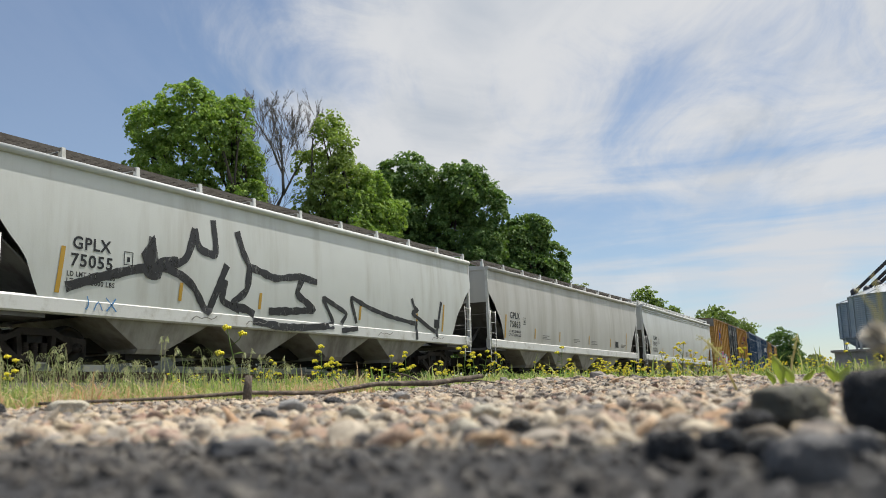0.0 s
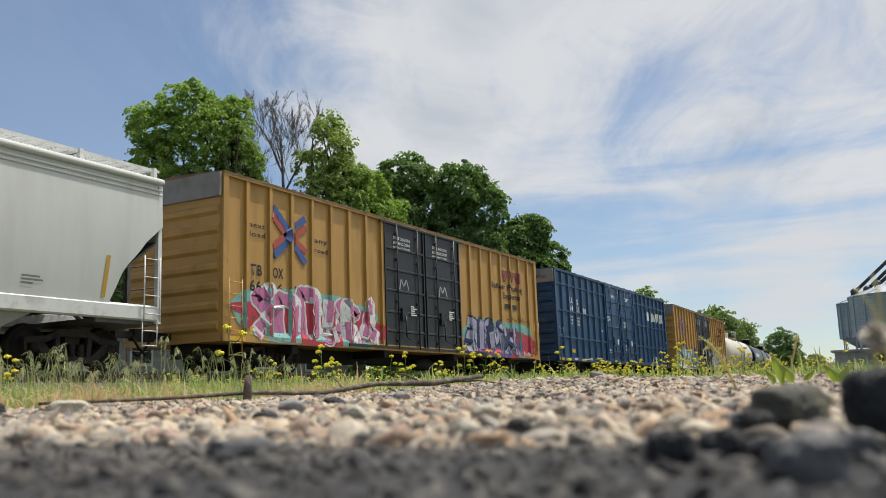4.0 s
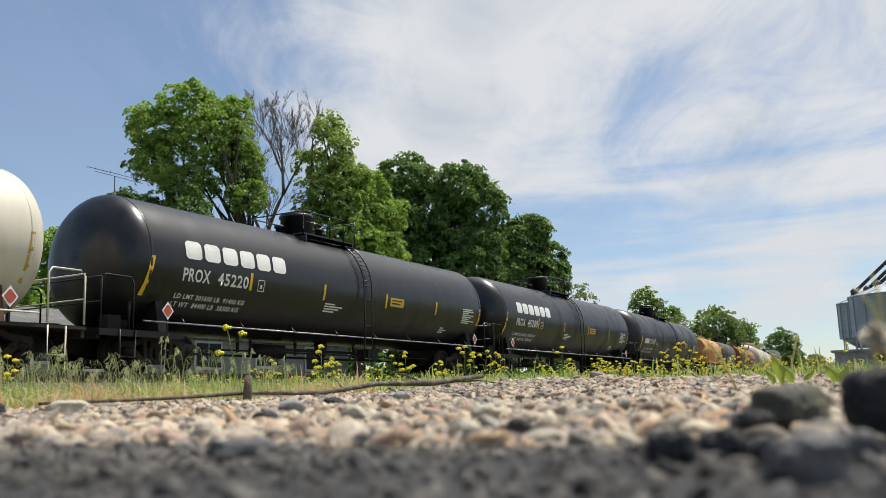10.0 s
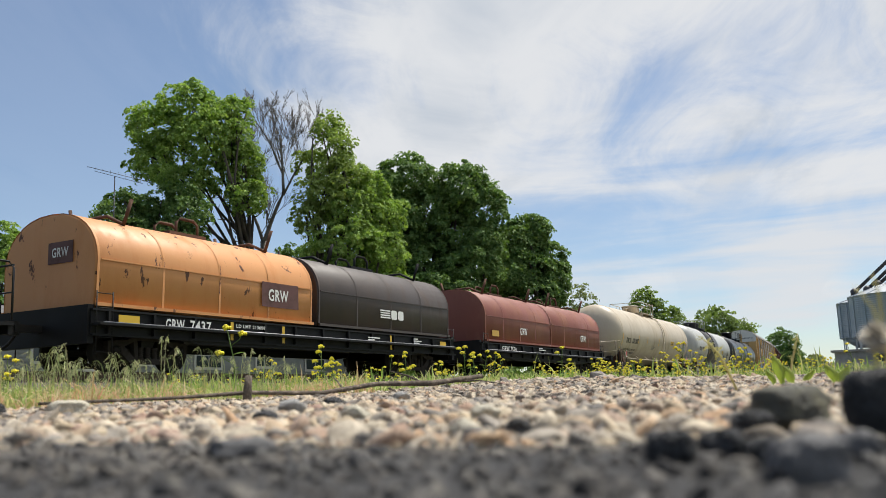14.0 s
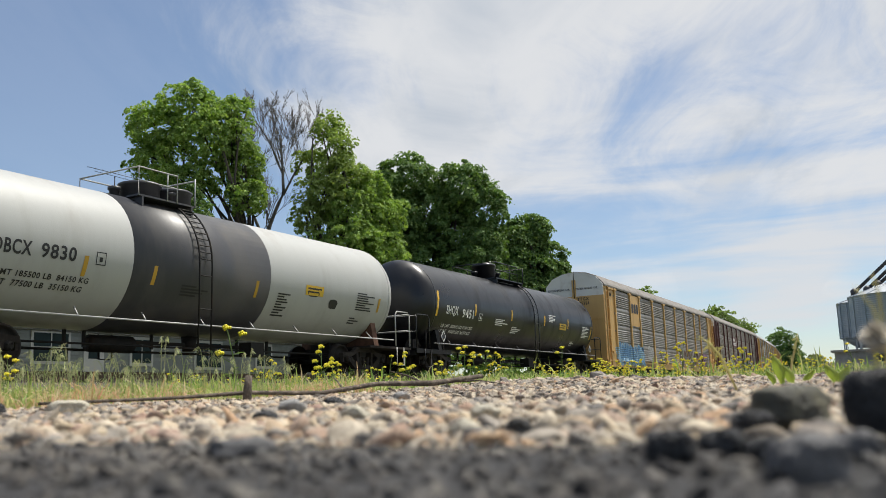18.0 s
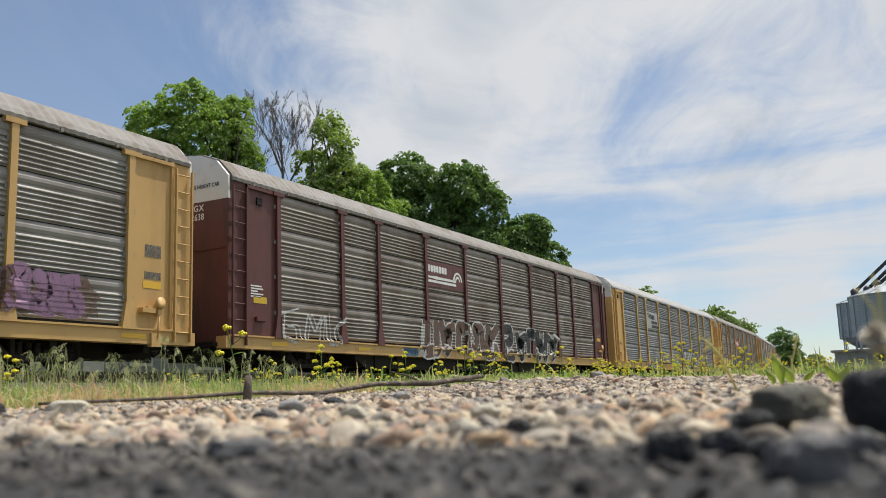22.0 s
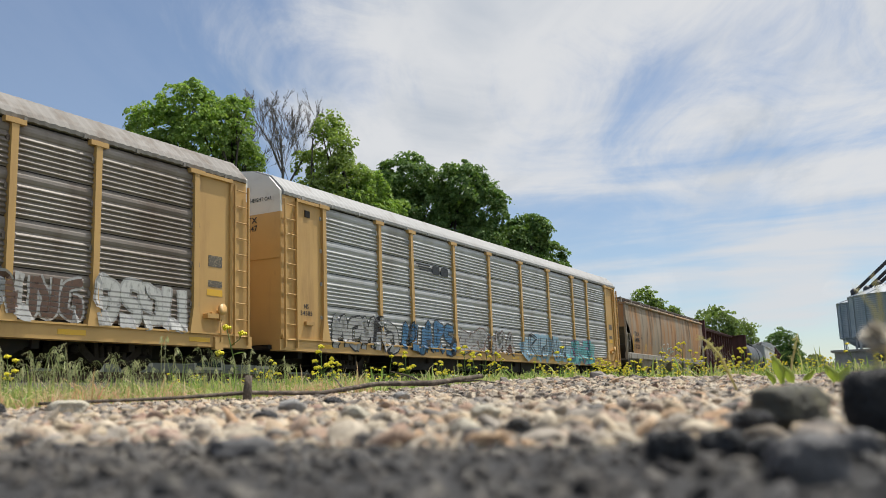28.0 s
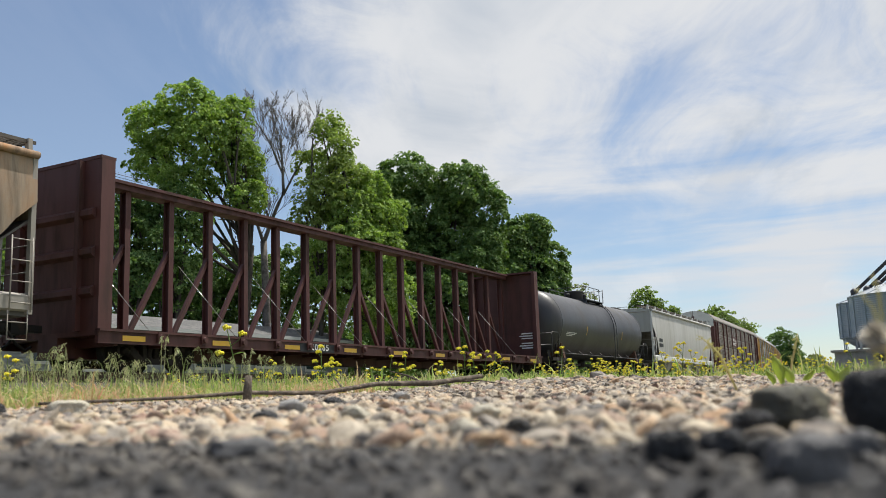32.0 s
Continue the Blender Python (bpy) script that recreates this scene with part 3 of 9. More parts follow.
# ---- box cars ----
def boxcar(name, label, centre, paint, door_paint, end_band, style):
    """A high box car, 18.75 m long, with two plug doors on either side."""
    car = thing(name, label, "freight car", "cars of the train")
    half, y, z0, z1 = 9.375, 1.59, 1.03, 5.06
    d0, d1 = half - 18.75 + 6.95, half - 18.75 + 11.90  # the doorway
    part("body", Mesh().box(-half + 0.04, half - 0.04, -y + 0.075, y - 0.075, z0 + 0.02, z1 - 0.02), paint, car)
    roof = Mesh().prism([(-y - 0.02, z1 - 0.05), (y + 0.02, z1 - 0.05), (y + 0.02, z1), (0, z1 + 0.09), (-y - 0.02, z1)], -half, half, "x")
    for i in range(17):
        x = -half + 0.5 + i * (2 * half - 1) / 16
        roof.prism([(-y, z1), (0, z1 + 0.10), (y, z1), (y, z1 + 0.03), (0, z1 + 0.14), (-y, z1 + 0.03)], x - 0.06, x + 0.06, "x")
    part("roof", roof, rust_roof if style == "ribbed" else paint, car)
    rail_me = Mesh().box(-half, half, -y, -y + 0.08, z0, z0 + 0.17).mesh("side_sill", paint)
    top_me = Mesh().box(-half, half, -y - 0.012, -y + 0.07, z1 - 0.10, z1 - 0.045).mesh("top_rail", paint)
    post_me = (Mesh().box(-0.055, 0.055, -y, -y + 0.08, z0 + 0.172, z1 - 0.102) if style == "ribbed" else
               Mesh().prism([(-0.06, -y + 0.08), (-0.035, -y), (0.035, -y), (0.06, -y + 0.08)], z0 + 0.172, z1 - 0.102, "z")).mesh("post", paint)
    corner_me = Mesh().box(-0.09, 0.09, -y - 0.004, -y + 0.10, z0 - 0.0, z1 - 0.04).mesh("corner_post", paint)
    bay = (d0 + half) / 8
    xs = [-half + bay * i for i in range(1, 8)] + [d1 + (half - d1) / 8 * i for i in range(1, 8)]
    girt_me = Mesh().prism([(-y + 0.08, -0.05), (-y + 0.02, -0.03), (-y + 0.02, 0.03), (-y + 0.08, 0.05)], -0.5, 0.5, "x").mesh("girt", paint)
    # a door in parts
    w = (d1 - d0) / 2
    panel = Mesh().box(0.04, w - 0.04, -y + 0.005, -y + 0.07, z0 + 0.10, z1 - 0.14)
    door_me = panel.mesh("door", door_paint)
    stiff_me = Mesh().prism([(-y + 0.01, -0.045), (-y - 0.03, -0.025), (-y - 0.03, 0.025), (-y + 0.01, 0.045)], 0.112, w - 0.112, "x").mesh("door_stiffener", door_paint)
    edge_me = Mesh().box(0.05, 0.11, -y - 0.035, -y + 0.01, z0 + 0.12, z1 - 0.16).mesh("door_edge", door_paint)
    rod_me = Mesh().tube([(0, -y - 0.05, z0 + 0.05), (0, -y - 0.05, z1 - 0.12)], 0.022, 8)
    for z in (1.3, 2.5, 3.8, 4.6):
        rod_me.box(-0.05, 0.05, -y - 0.06, -y, z, z + 0.06)
    rod_me = rod_me.mesh("lock_rod", door_paint)
    gear_me = Mesh().box(w * 0.38, w * 0.52, -y - 0.07, -y, 1.95, 2.35).tube([(w * 0.45, -y - 0.09, 2.1), (w * 0.45, -y - 0.10, 1.45), (w * 0.62, -y - 0.10, 1.35)], 0.02).mesh("door_gear", door_paint)
    track_me = Mesh().box(d0 - 1.9, d1 + 1.9, -y - 0.05, -y - 0.002, z0 + 0.06, z0 + 0.13).box(d0 - 0.2, d1 + 0.2, -y - 0.05, -y - 0.013, z1 - 0.16, z1 - 0.10).mesh("door_track", paint if style == "gridded" else door_paint)
    ladder_me = Mesh()
    for x in (-0.42, 0.02):
        ladder_me.tube([(x, -y - 0.06, z0 - 0.35), (x, -y - 0.06, 2.5)], 0.014, 5)
    rungs(ladder_me, -0.42, 0.02, -y - 0.06, z0 - 0.32, 2.42, 7)
    ladder_me = ladder_me.mesh("ladder", paint)
    stripe_me = Mesh().box(-0.3, 0.3, -y - 0.006, -y + 0.002, z0 + 0.02, z0 + 0.12).mesh("reflector", reflector)
    for turn in (0, 180):
        m = pose(0, 0, 0, 0, 0, turn)
        for me in (rail_me, top_me, track_me):
            part(me.name.split(".")[0], me, None, car).matrix_basis = m
        for x in xs:
            part("post", post_me, None, car).matrix_basis = m @ pose(x, 0, 0)
        for x in (-half + 0.09, half - 0.09, d0, d1):
            part("corner_post", corner_me, None, car).matrix_basis = m @ pose(x, 0, 0)
        if style == "gridded":
            for z in (2.07, 3.24, 4.42):
                for a, b in ((-half + 0.1, d0 - 0.1), (d1 + 0.1, half - 0.1)):
                    part("girt", girt_me, None, car).matrix_basis = m @ pose((a + b) / 2, 0, z) @ Matrix.Diagonal((b - a, 1, 1, 1))
        for i in range(2):
            door = part("door", door_me, None, car)
            door.matrix_basis = m @ pose(d0 + w * i, 0, 0)
            for z in (1.62, 2.20, 2.86, 3.50, 4.16):
                part("door_stiffener", stiff_me, None, door).location = (0, 0, z)
            for x in (0, w - 0.16):
                part("door_edge", edge_me, None, door).location = (x, 0, 0)
            for f in (0.30, 0.80):
                part("lock_rod", rod_me, None, door).location = (w * f, 0, 0)
            part("door_gear", gear_me, None, door)
        for x in (-half + 0.15 + 0.42, half - 0.15):
            part("ladder", ladder_me, None, car).matrix_basis = m @ pose(x, 0, 0)
        for x in (-8.9, -6.1, -3.3, -0.4, 2.6, 5.6, 8.6):
            part("reflector", stripe_me, None, car).matrix_basis = m @ pose(x, 0, 0)
    # ends with deep pressed ribs and a pale band under the roof
    end_me = Mesh().box(-0.03, 0.02, -y + 0.08, y - 0.08, z0, z1 - 0.05).mesh("end", paint)
    rib_me = Mesh().prism([(-0.03, -0.13), (-0.10, -0.05), (-0.10, 0.05), (-0.03, 0.13)], -y + 0.12, y - 0.12).mesh("end_rib", paint)
    band_me = Mesh().box(-0.115, -0.03, -y + 0.03, y - 0.03, z1 - 0.62, z1 - 0.03).mesh("end_band", end_band)
    for turn in (0, 180):
        m = pose(0, 0, 0, 0, 0, turn) @ pose(-half + 0.01, 0, 0)
        e = part("end", end_me, None, car)
        e.matrix_basis = m
        for i in range(7):
            part("end_rib", rib_me, None, e).location = (0, 0, z0 + 0.35 + i * 0.46)
        part("end_band", band_me, None, car).matrix_basis = m
    part("centre_sill", Mesh().box(-half + 0.3, half - 0.3, -0.35, 0.35, 0.70, z0 + 0.02), steel, car)
    bearer_me = Mesh().box(-0.12, 0.12, -y + 0.1, y - 0.1, 0.82, z0 + 0.018).mesh("cross_bearer", steel)
    for x in (-6.6, -2.2, 2.2, 6.6):
        part("cross_bearer", bearer_me, None, car).location = (x, 0, 0)
    part("brake_reservoir", Mesh().turned([(-0.5, 0.0), (-0.48, 0.2), (0.48, 0.2), (0.5, 0.0)], (1.0, -0.8, 0.70), "x", 12), steel, car)
    running_gear(car, half + 0.15, 6.9)
    edges = xs + [-half, half, d0, d1]

    def skin(x, z):
        if d0 + 0.1 < x < d1 - 0.1:
            return -y - 0.006
        return -y - 0.006 if z < z0 + 0.175 or min(abs(x - e) for e in edges) < 0.085 else -y + 0.068

    return enter(car, centre, 6.9), skin


# ---- covered hoppers ----
walk_steel = material("weathered walkway steel", (0.12, 0.105, 0.09), 0.65, 0.2, spot=(0.07, 0.058, 0.048), spot_at=(0.45, 0.7), spot_scale=3, vary=0.15)
# car paint darkened for the shade under the end slopes, plus soot stains
shaded_sheet = material("sooty slope sheet", (0.13, 0.125, 0.12), 0.6, spot=(0.06, 0.052, 0.045), spot_at=(0.4, 0.7), spot_scale=1.6, streak=0.3, vary=0.15)


def hopper_skin(z):
    """Half width of the rounded hopper side at the height z."""
    return 1.50 + 0.09 * math.sin(math.pi * min(max((z - 1.3) / 3.3, 0), 1))


def covered_hopper(name, label, centre, half, paint, sill_paint, bays, ridged=False, dark_walk=True, eave=4.28, shift=0.0):
    car = thing(name, label, "freight car", "cars of the train")
    sill0, sill1 = 1.36, 1.66
    cut = 1.36  # length of the open corner under each slope sheet

    def low(x):
        d = half - abs(x)
        return float(np.interp(d, (0.0, 0.50, 0.64, 1.02, 1.22, 1.36), (3.40, 2.97, 2.77, 2.40, 1.95, sill1)))

    xs = [-half] + [-half + cut * i / 9 for i in range(1, 10)] + [-half + cut + (2 * half - 2 * cut) * i / 12 for i in range(1, 12)]
    xs += [-x for x in reversed(xs[:10])]
    rings = []
    for x in xs:
        z0 = low(x)
        ring = [(x, -hopper_skin(z0 + (eave - z0) * i / 10), z0 + (eave - z0) * i / 10) for i in range(11)]
        rings.append(ring)
    side_me = Mesh().rings(rings, closed=False, caps=False).mesh("side_sheet", paint)
    for turn in (0, 180):
        part("side_sheet", side_me, None, car).matrix_basis = pose(0, 0, 0, 0, 0, turn)
    ye = hopper_skin(eave)
    part("roof", Mesh().prism([(-ye - 0.03, eave - 0.03), (ye + 0.03, eave - 0.03), (ye + 0.03, eave + 0.06), (0.9, eave + 0.16), (-0.9, eave + 0.16), (-ye - 0.03, eave + 0.06)], -half, half, "x"), paint, car)
    eave_m = Mesh().turned([(-half, 0.075), (half, 0.075)], (0, -ye - 0.03, eave + 0.02), "x", 10)
    if ridged:
        for dz in (0.16, 0.26):
            eave_m.turned([(-half, 0.03), (half, 0.03)], (0, -ye - 0.02, eave - dz), "x", 8)
    eave_me = eave_m.mesh("eave_rail", paint)
    sill_me = Mesh().prism([(-1.52, sill0), (-1.56, sill0 + 0.03), (-1.56, sill1 - 0.02), (-1.50, sill1 + 0.03), (-1.42, sill1 + 0.03), (-1.42, sill0)], -half, half, "x").mesh("side_sill", sill_paint)
    post_me = Mesh().box(0.0, 0.10, -1.56, -1.46, sill0 - 0.05, eave).mesh("end_post", sill_paint)
    ladder = Mesh()
    for x in (0.05, 0.48):
        ladder.tube([(x, -1.60, sill0 - 0.02), (x, -1.60, 2.72)], 0.015, 5)
    rungs(ladder, 0.05, 0.48, -1.60, 1.5, 2.66, 4)
    for x in (0.05, 0.45):
        ladder.tube([(x, -1.56, sill0), (x, -1.56, 0.82)], 0.014, 5)
    rungs(ladder, 0.05, 0.45, -1.56, 0.84, 1.15, 2)
    ladder_me = ladder.mesh("ladder", sill_paint)
    for turn in (0, 180):
        m = pose(0, 0, 0, 0, 0, turn)
        part("eave_rail", eave_me, None, car).matrix_basis = m
        part("side_sill", sill_me, None, car).matrix_basis = m
        part("end_post", post_me, None, car).matrix_basis = m @ pose(-half, 0, 0)
        part("end_post", post_me, None, car).matrix_basis = m @ pose(half - 0.10, 0, 0)
        part("ladder", ladder_me, None, car).matrix_basis = m @ pose(-half + 0.02, 0, 0)
        part("ladder", ladder_me, None, car).matrix_basis = m @ pose(half - 0.55, 0, 0)
    # the ends: a sheet, then a slope down to the first bay
    end = Mesh()
    t = 0.03
    end.prism([(0.05, 3.05), (2.15, 1.45), (2.15 + t, 1.45 + t), (0.05 + t, 3.05 + t)], -1.47, 1.47)
    sheet_me = Mesh().prism([(0.05, eave), (0.05, 3.05), (0.05 + t, 3.05), (0.05 + t, eave)], -1.47, 1.47).mesh("end_sheet", paint)
    # the slope's underside gets the sheet with shade in its colour
    end_me = end.mesh("slope_sheet", shaded_sheet)
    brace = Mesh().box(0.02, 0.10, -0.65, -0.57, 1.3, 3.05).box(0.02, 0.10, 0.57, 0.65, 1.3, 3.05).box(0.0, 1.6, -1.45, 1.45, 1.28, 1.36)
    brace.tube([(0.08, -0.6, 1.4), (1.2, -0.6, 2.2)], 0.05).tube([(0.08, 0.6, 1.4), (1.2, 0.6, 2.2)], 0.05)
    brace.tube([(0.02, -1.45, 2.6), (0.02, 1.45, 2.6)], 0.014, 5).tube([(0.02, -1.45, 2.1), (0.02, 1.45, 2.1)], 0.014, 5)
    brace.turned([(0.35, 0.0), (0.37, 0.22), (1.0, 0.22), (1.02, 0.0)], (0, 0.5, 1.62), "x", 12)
    brace_me = brace.mesh("end_frame", shaded_sheet)
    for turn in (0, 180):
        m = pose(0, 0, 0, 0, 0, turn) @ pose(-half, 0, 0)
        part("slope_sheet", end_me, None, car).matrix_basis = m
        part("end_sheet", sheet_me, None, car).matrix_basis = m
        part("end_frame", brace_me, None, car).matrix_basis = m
    # bays
    span = (2 * half - 5.6) / bays
    bay = Mesh()
    top, foot = span / 2 - 0.10, 0.42
    bay.rings([[(-top, -1.44, 1.42), (top, -1.44, 1.42), (top, 1.44, 1.42), (-top, 1.44, 1.42)], [(-foot, -1.22, 0.80), (foot, -1.22, 0.80), (foot, 1.22, 0.80), (-foot, 1.22, 0.80)],
               [(-foot, -1.15, 0.70), (foot, -1.15, 0.70), (foot, 1.15, 0.70), (-foot, 1.15, 0.70)]], smooth=False)
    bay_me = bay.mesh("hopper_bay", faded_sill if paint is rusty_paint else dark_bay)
    gate = Mesh().box(-0.50, 0.50, -0.95, 0.95, 0.58, 0.70)
    gate.turned([(-0.95, 0.09), (-0.80, 0.09)], (0.25, 0, 0.52), "y", 10)
    gate.tube([(-0.3, -0.95, 0.5), (0.4, -0.95, 0.5)], 0.03)
    gate_me = gate.mesh("outlet_gate", steel)
    for i in range(bays):
        x = -half + 2.8 + span * (i + 0.5)
        b = part("hopper_bay", bay_me, None, car)
        b.location = (x, 0, 0)
        part("outlet_gate", gate_me, None, b)
    part("centre_sill", Mesh().box(-half + 0.2, half - 0.2, -0.3, 0.3, 0.75, 1.05), steel, car)
    # running board on the roof
    zb = eave + 0.34
    board = Mesh()
    for y0, y1 in ((-1.30, -0.62), (0.62, 1.30)):
        for i in range(8):
            y = y0 + (y1 - y0) * i / 7
            board.box(-half - 0.1, half + 0.1, y - 0.012, y + 0.012, zb - 0.025, zb)
        for i in range(int(half * 2 / 0.3)):
            x = -half + i * 0.3
            board.box(x, x + 0.02, y0, y1, zb - 0.02, zb + 0.005)
    board_me = part("running_board", board, walk_steel if dark_walk else sill_paint, car)
    stay_me = Mesh().prism([(-1.40, eave + 0.04), (-1.28, eave + 0.04), (-1.28, zb + 0.03), (-1.38, zb + 0.03)], -0.045, 0.045, "x").box(-0.02, 0.02, -1.3, 1.3, zb - 0.05, zb - 0.028).mesh("board_stay", sill_paint)
    fascia_me = Mesh().box(-half - 0.1, half + 0.1, -1.345, -1.325, zb - 0.055, zb + 0.012).mesh("board_edge", walk_steel if dark_walk else sill_paint)
    for turn in (0, 180):
        for i in range(11):
            part("board_stay", stay_me, None, car).matrix_basis = pose(0, 0, 0, 0, 0, turn) @ pose(-half + 0.05 + (2 * half - 0.1) * i / 10, 0, 0)
        part("board_edge", fascia_me, None, car).matrix_basis = pose(0, 0, 0, 0, 0, turn)
    hatch = Mesh().box(-half + 0.8, half - 0.8, -0.45, 0.45, eave + 0.15, eave + 0.27)
    part("hatch_cover", hatch, paint, car)
    running_gear(car, half + 0.15, half - 1.75)
    for ob in car.children:
        ob.matrix_basis = Matrix.Translation((shift, 0, 0)) @ ob.matrix_basis
    enter(car, centre, half - 1.75)
    return car, lambda x, z: -(hopper_skin(z) + 0.006) if z > sill1 + 0.02 else -1.568


# ---- tank cars ----
TANK_R, TANK_Z = 1.52, 2.76


def tank_skin(x, z):
    d = min(abs(z - TANK_Z), TANK_R - 0.01)
    return -math.sqrt(TANK_R ** 2 - d * d) - 0.008


def tank_car(name, label, centre, half, paint, rail_paint=None, dome_at=-0.35, ladder_at=1.1, domes=1, bands=(), trucks=None, dome_paint=None, rail_white=True, dome_tall=1.0):
    """half: from the middle to the seam of the head."""
    car = thing(name, label, "tank car", "cars of the train")
    r, rail_paint, dome_paint = TANK_R, rail_paint or paint, dome_paint or paint
    head = [(half + 0.76 * math.sin(a), r * math.cos(a)) for a in [math.pi / 2 * i / 12 for i in range(13)]]
    prof = [(-a, b) for a, b in reversed(head)] + [(-half + half * 2 * i / 10, r) for i in range(1, 10)] + head
    part("tank", Mesh().turned(prof, (0, 0, TANK_Z), "x", 56), paint, car)
    for s in (-1, 1):
        seam = Mesh().turned([(s * half - 0.03, r), (s * half - 0.025, r + 0.006), (s * half + 0.025, r + 0.006), (s * half + 0.03, r)], (0, 0, TANK_Z), "x", 56)
        part("seam", seam, paint, car)
    for x0, x1, mat in bands:
        part("painted_band", Mesh().turned([(x0, r + 0.004), (x1, r + 0.004)], (0, 0, TANK_Z), "x", 56), mat, car)
    # manway and fittings
    for i in range(domes):
        x = dome_at + i * 1.0
        part("manway", Mesh().turned([(r - 0.12 if h < 0 else r + h * dome_tall, q) for h, q in ((-1, 0.46), (0.36, 0.46), (0.37, 0.50), (0.42, 0.50), (0.44, 0.47), (0.455, 0.20), (0.46, 0.0))], (x, 0, TANK_Z), "z", 24), dome_paint, car)
    fit_ = Mesh()
    for x, y, h in ((dome_at + 0.75, -0.25, 0.34), (dome_at + 0.85, 0.2, 0.42), (dome_at - 0.65, 0.1, 0.28)):
        fit_.turned([(r - 0.1, 0.11), (r + h - 0.08, 0.11), (r + h - 0.07, 0.15), (r + h, 0.15), (r + h, 0)], (x, y, TANK_Z), "z", 12)
    part("valves", fit_, dome_paint, car)
    zt = TANK_Z + r
    deck = Mesh()
    for y0, y1 in ((-0.95, -0.55), (0.55, 0.95)):
        deck.box(dome_at - 0.9, ladder_at + 0.35, y0, y1, zt - 0.10, zt - 0.06)
        for x in (dome_at - 0.8, ladder_at + 0.2):
            deck.box(x, x + 0.05, y0, y1, zt - 0.5, zt - 0.10)
    part("platform", deck, dome_paint, car)
    rails = Mesh()
    for y in (-0.95, 0.95):
        rails.tube([(dome_at - 0.9, y, zt - 0.1), (dome_at - 0.9, y, zt + 0.55), (ladder_at - 0.25, y, zt + 0.55), (ladder_at - 0.25, y, zt - 0.1)], 0.02)
        rails.tube([(dome_at - 0.9, y, zt + 0.25), (ladder_at - 0.25, y, zt + 0.25)], 0.016)
        rails.tube([(ladder_at + 0.32, y, zt - 0.1), (ladder_at + 0.32, y, zt + 0.6)], 0.02)
        for x in ((dome_at + ladder_at) / 2 - 0.3,):
            rails.tube([(x, y, zt - 0.1), (x, y, zt + 0.55)], 0.016)
    for x in (dome_at - 0.9, ladder_at + 0.32):
        rails.tube([(x, -0.95, zt + 0.55), (x, 0.95, zt + 0.55)], 0.018)
    part("handrail", rails, rail_paint, car)
    lad = Mesh()
    line = [(0.0, -math.sin(a) * (r + 0.10), TANK_Z + math.cos(a) * (r + 0.10)) for a in [0.62 + 0.96 * i / 8 for i in range(9)]]
    line += [(0.0, -r - 0.10, 1.9), (0.0, -r - 0.06, 0.75)]
    for x in (-0.2, 0.2):
        lad.tube([(x + p[0], p[1], p[2]) for p in line], 0.022, 5)
    for i in range(13):
        f = i / 12 * (len(line) - 1)
        a, b = Vector(line[int(f)]), Vector(line[min(int(f) + 1, len(line) - 1)])
        p = a.lerp(b, f - int(f))
        lad.tube([(-0.2, p.y, p.z), (0.2, p.y, p.z)], 0.014, 5)
    lad_me = lad.mesh("ladder", steel if bands else rail_paint)
    for turn in (0, 180):
        part("ladder", lad_me, None, car).matrix_basis = pose(0, 0, 0, 0, 0, turn) @ pose(ladder_at if turn == 0 else -ladder_at, 0, 0)
    # long safety rail along either side, on brackets
    zr = 1.36
    rail_m = Mesh().tube([(-half - 0.2, -1.50, zr), (half + 0.2, -1.50, zr)], 0.02)
    bracket = Mesh().tube([(0, -1.50, zr), (0.10, -1.25, zr + 0.20)], 0.018, 5).mesh("rail_bracket", rail_paint)
    # black tanks get pale rails: the sun's highlight is put into the colour
    rail_me = rail_m.mesh("side_rail", pale_rail if paint in (black_paint, black_dull) else rail_paint)
    ends = half + 0.95
    grab = Mesh().tube([(-0.55, -1.45, 1.20), (-0.55, -1.45, 2.15), (-0.45, -1.45, 2.25), (0.20, -1.45, 2.25), (0.28, -1.45, 2.15), (0.28, -1.45, 1.20)], 0.022)
    step = Mesh().tube([(-0.1, -1.50, 1.15), (-0.1, -1.50, 0.60), (0.3, -1.50, 0.60), (0.3, -1.50, 1.15)], 0.018)
    plate = Mesh().box(-0.60, 1.7, -1.46, 1.46, 1.10, 1.16).box(-0.60, 1.7, -1.48, -1.44, 1.02, 1.16).box(-0.6, -0.52, -1.4, 1.4, 0.95, 1.15)
    saddle = Mesh().prism([(-1.35, 1.15), (-0.35, 1.12), (-0.35, 0.80), (0.35, 0.80), (0.35, 1.12), (1.35, 1.15), (1.20, 1.95), (0.8, 1.55), (0, 1.35), (-0.8, 1.55), (-1.20, 1.95)], -0.12, 0.12, "x")
    stub = Mesh().box(-0.55, 2.2, -0.33, 0.33, 0.72, 1.30).turned([(0.2, 0.0), (0.22, 0.15), (0.75, 0.15), (0.77, 0.0)], (0, -0.7, 1.32), "x", 10)
    stub.tube([(0.3, -1.3, 1.16), (0.3, -1.3, 1.75), (0.5, -1.3, 1.85)], 0.03).box(0.0, 0.35, -1.0, -0.75, 1.16, 1.5)
    meshes = [grab.mesh("end_rail", rail_paint), step.mesh("step", rail_paint), plate.mesh("end_platform", frame_black if paint in (black_paint, black_dull) else side_iron), saddle.mesh("saddle", frame_black if paint in (black_paint, black_dull) else rust_iron), stub.mesh("stub_sill", steel)]
    cross = Mesh().tube([(-0.55, -1.45, 2.2), (-0.55, 1.45, 2.2)], 0.02).tube([(-0.55, -1.45, 1.7), (-0.55, 1.45, 1.7)], 0.016).mesh("end_bar", rail_paint)
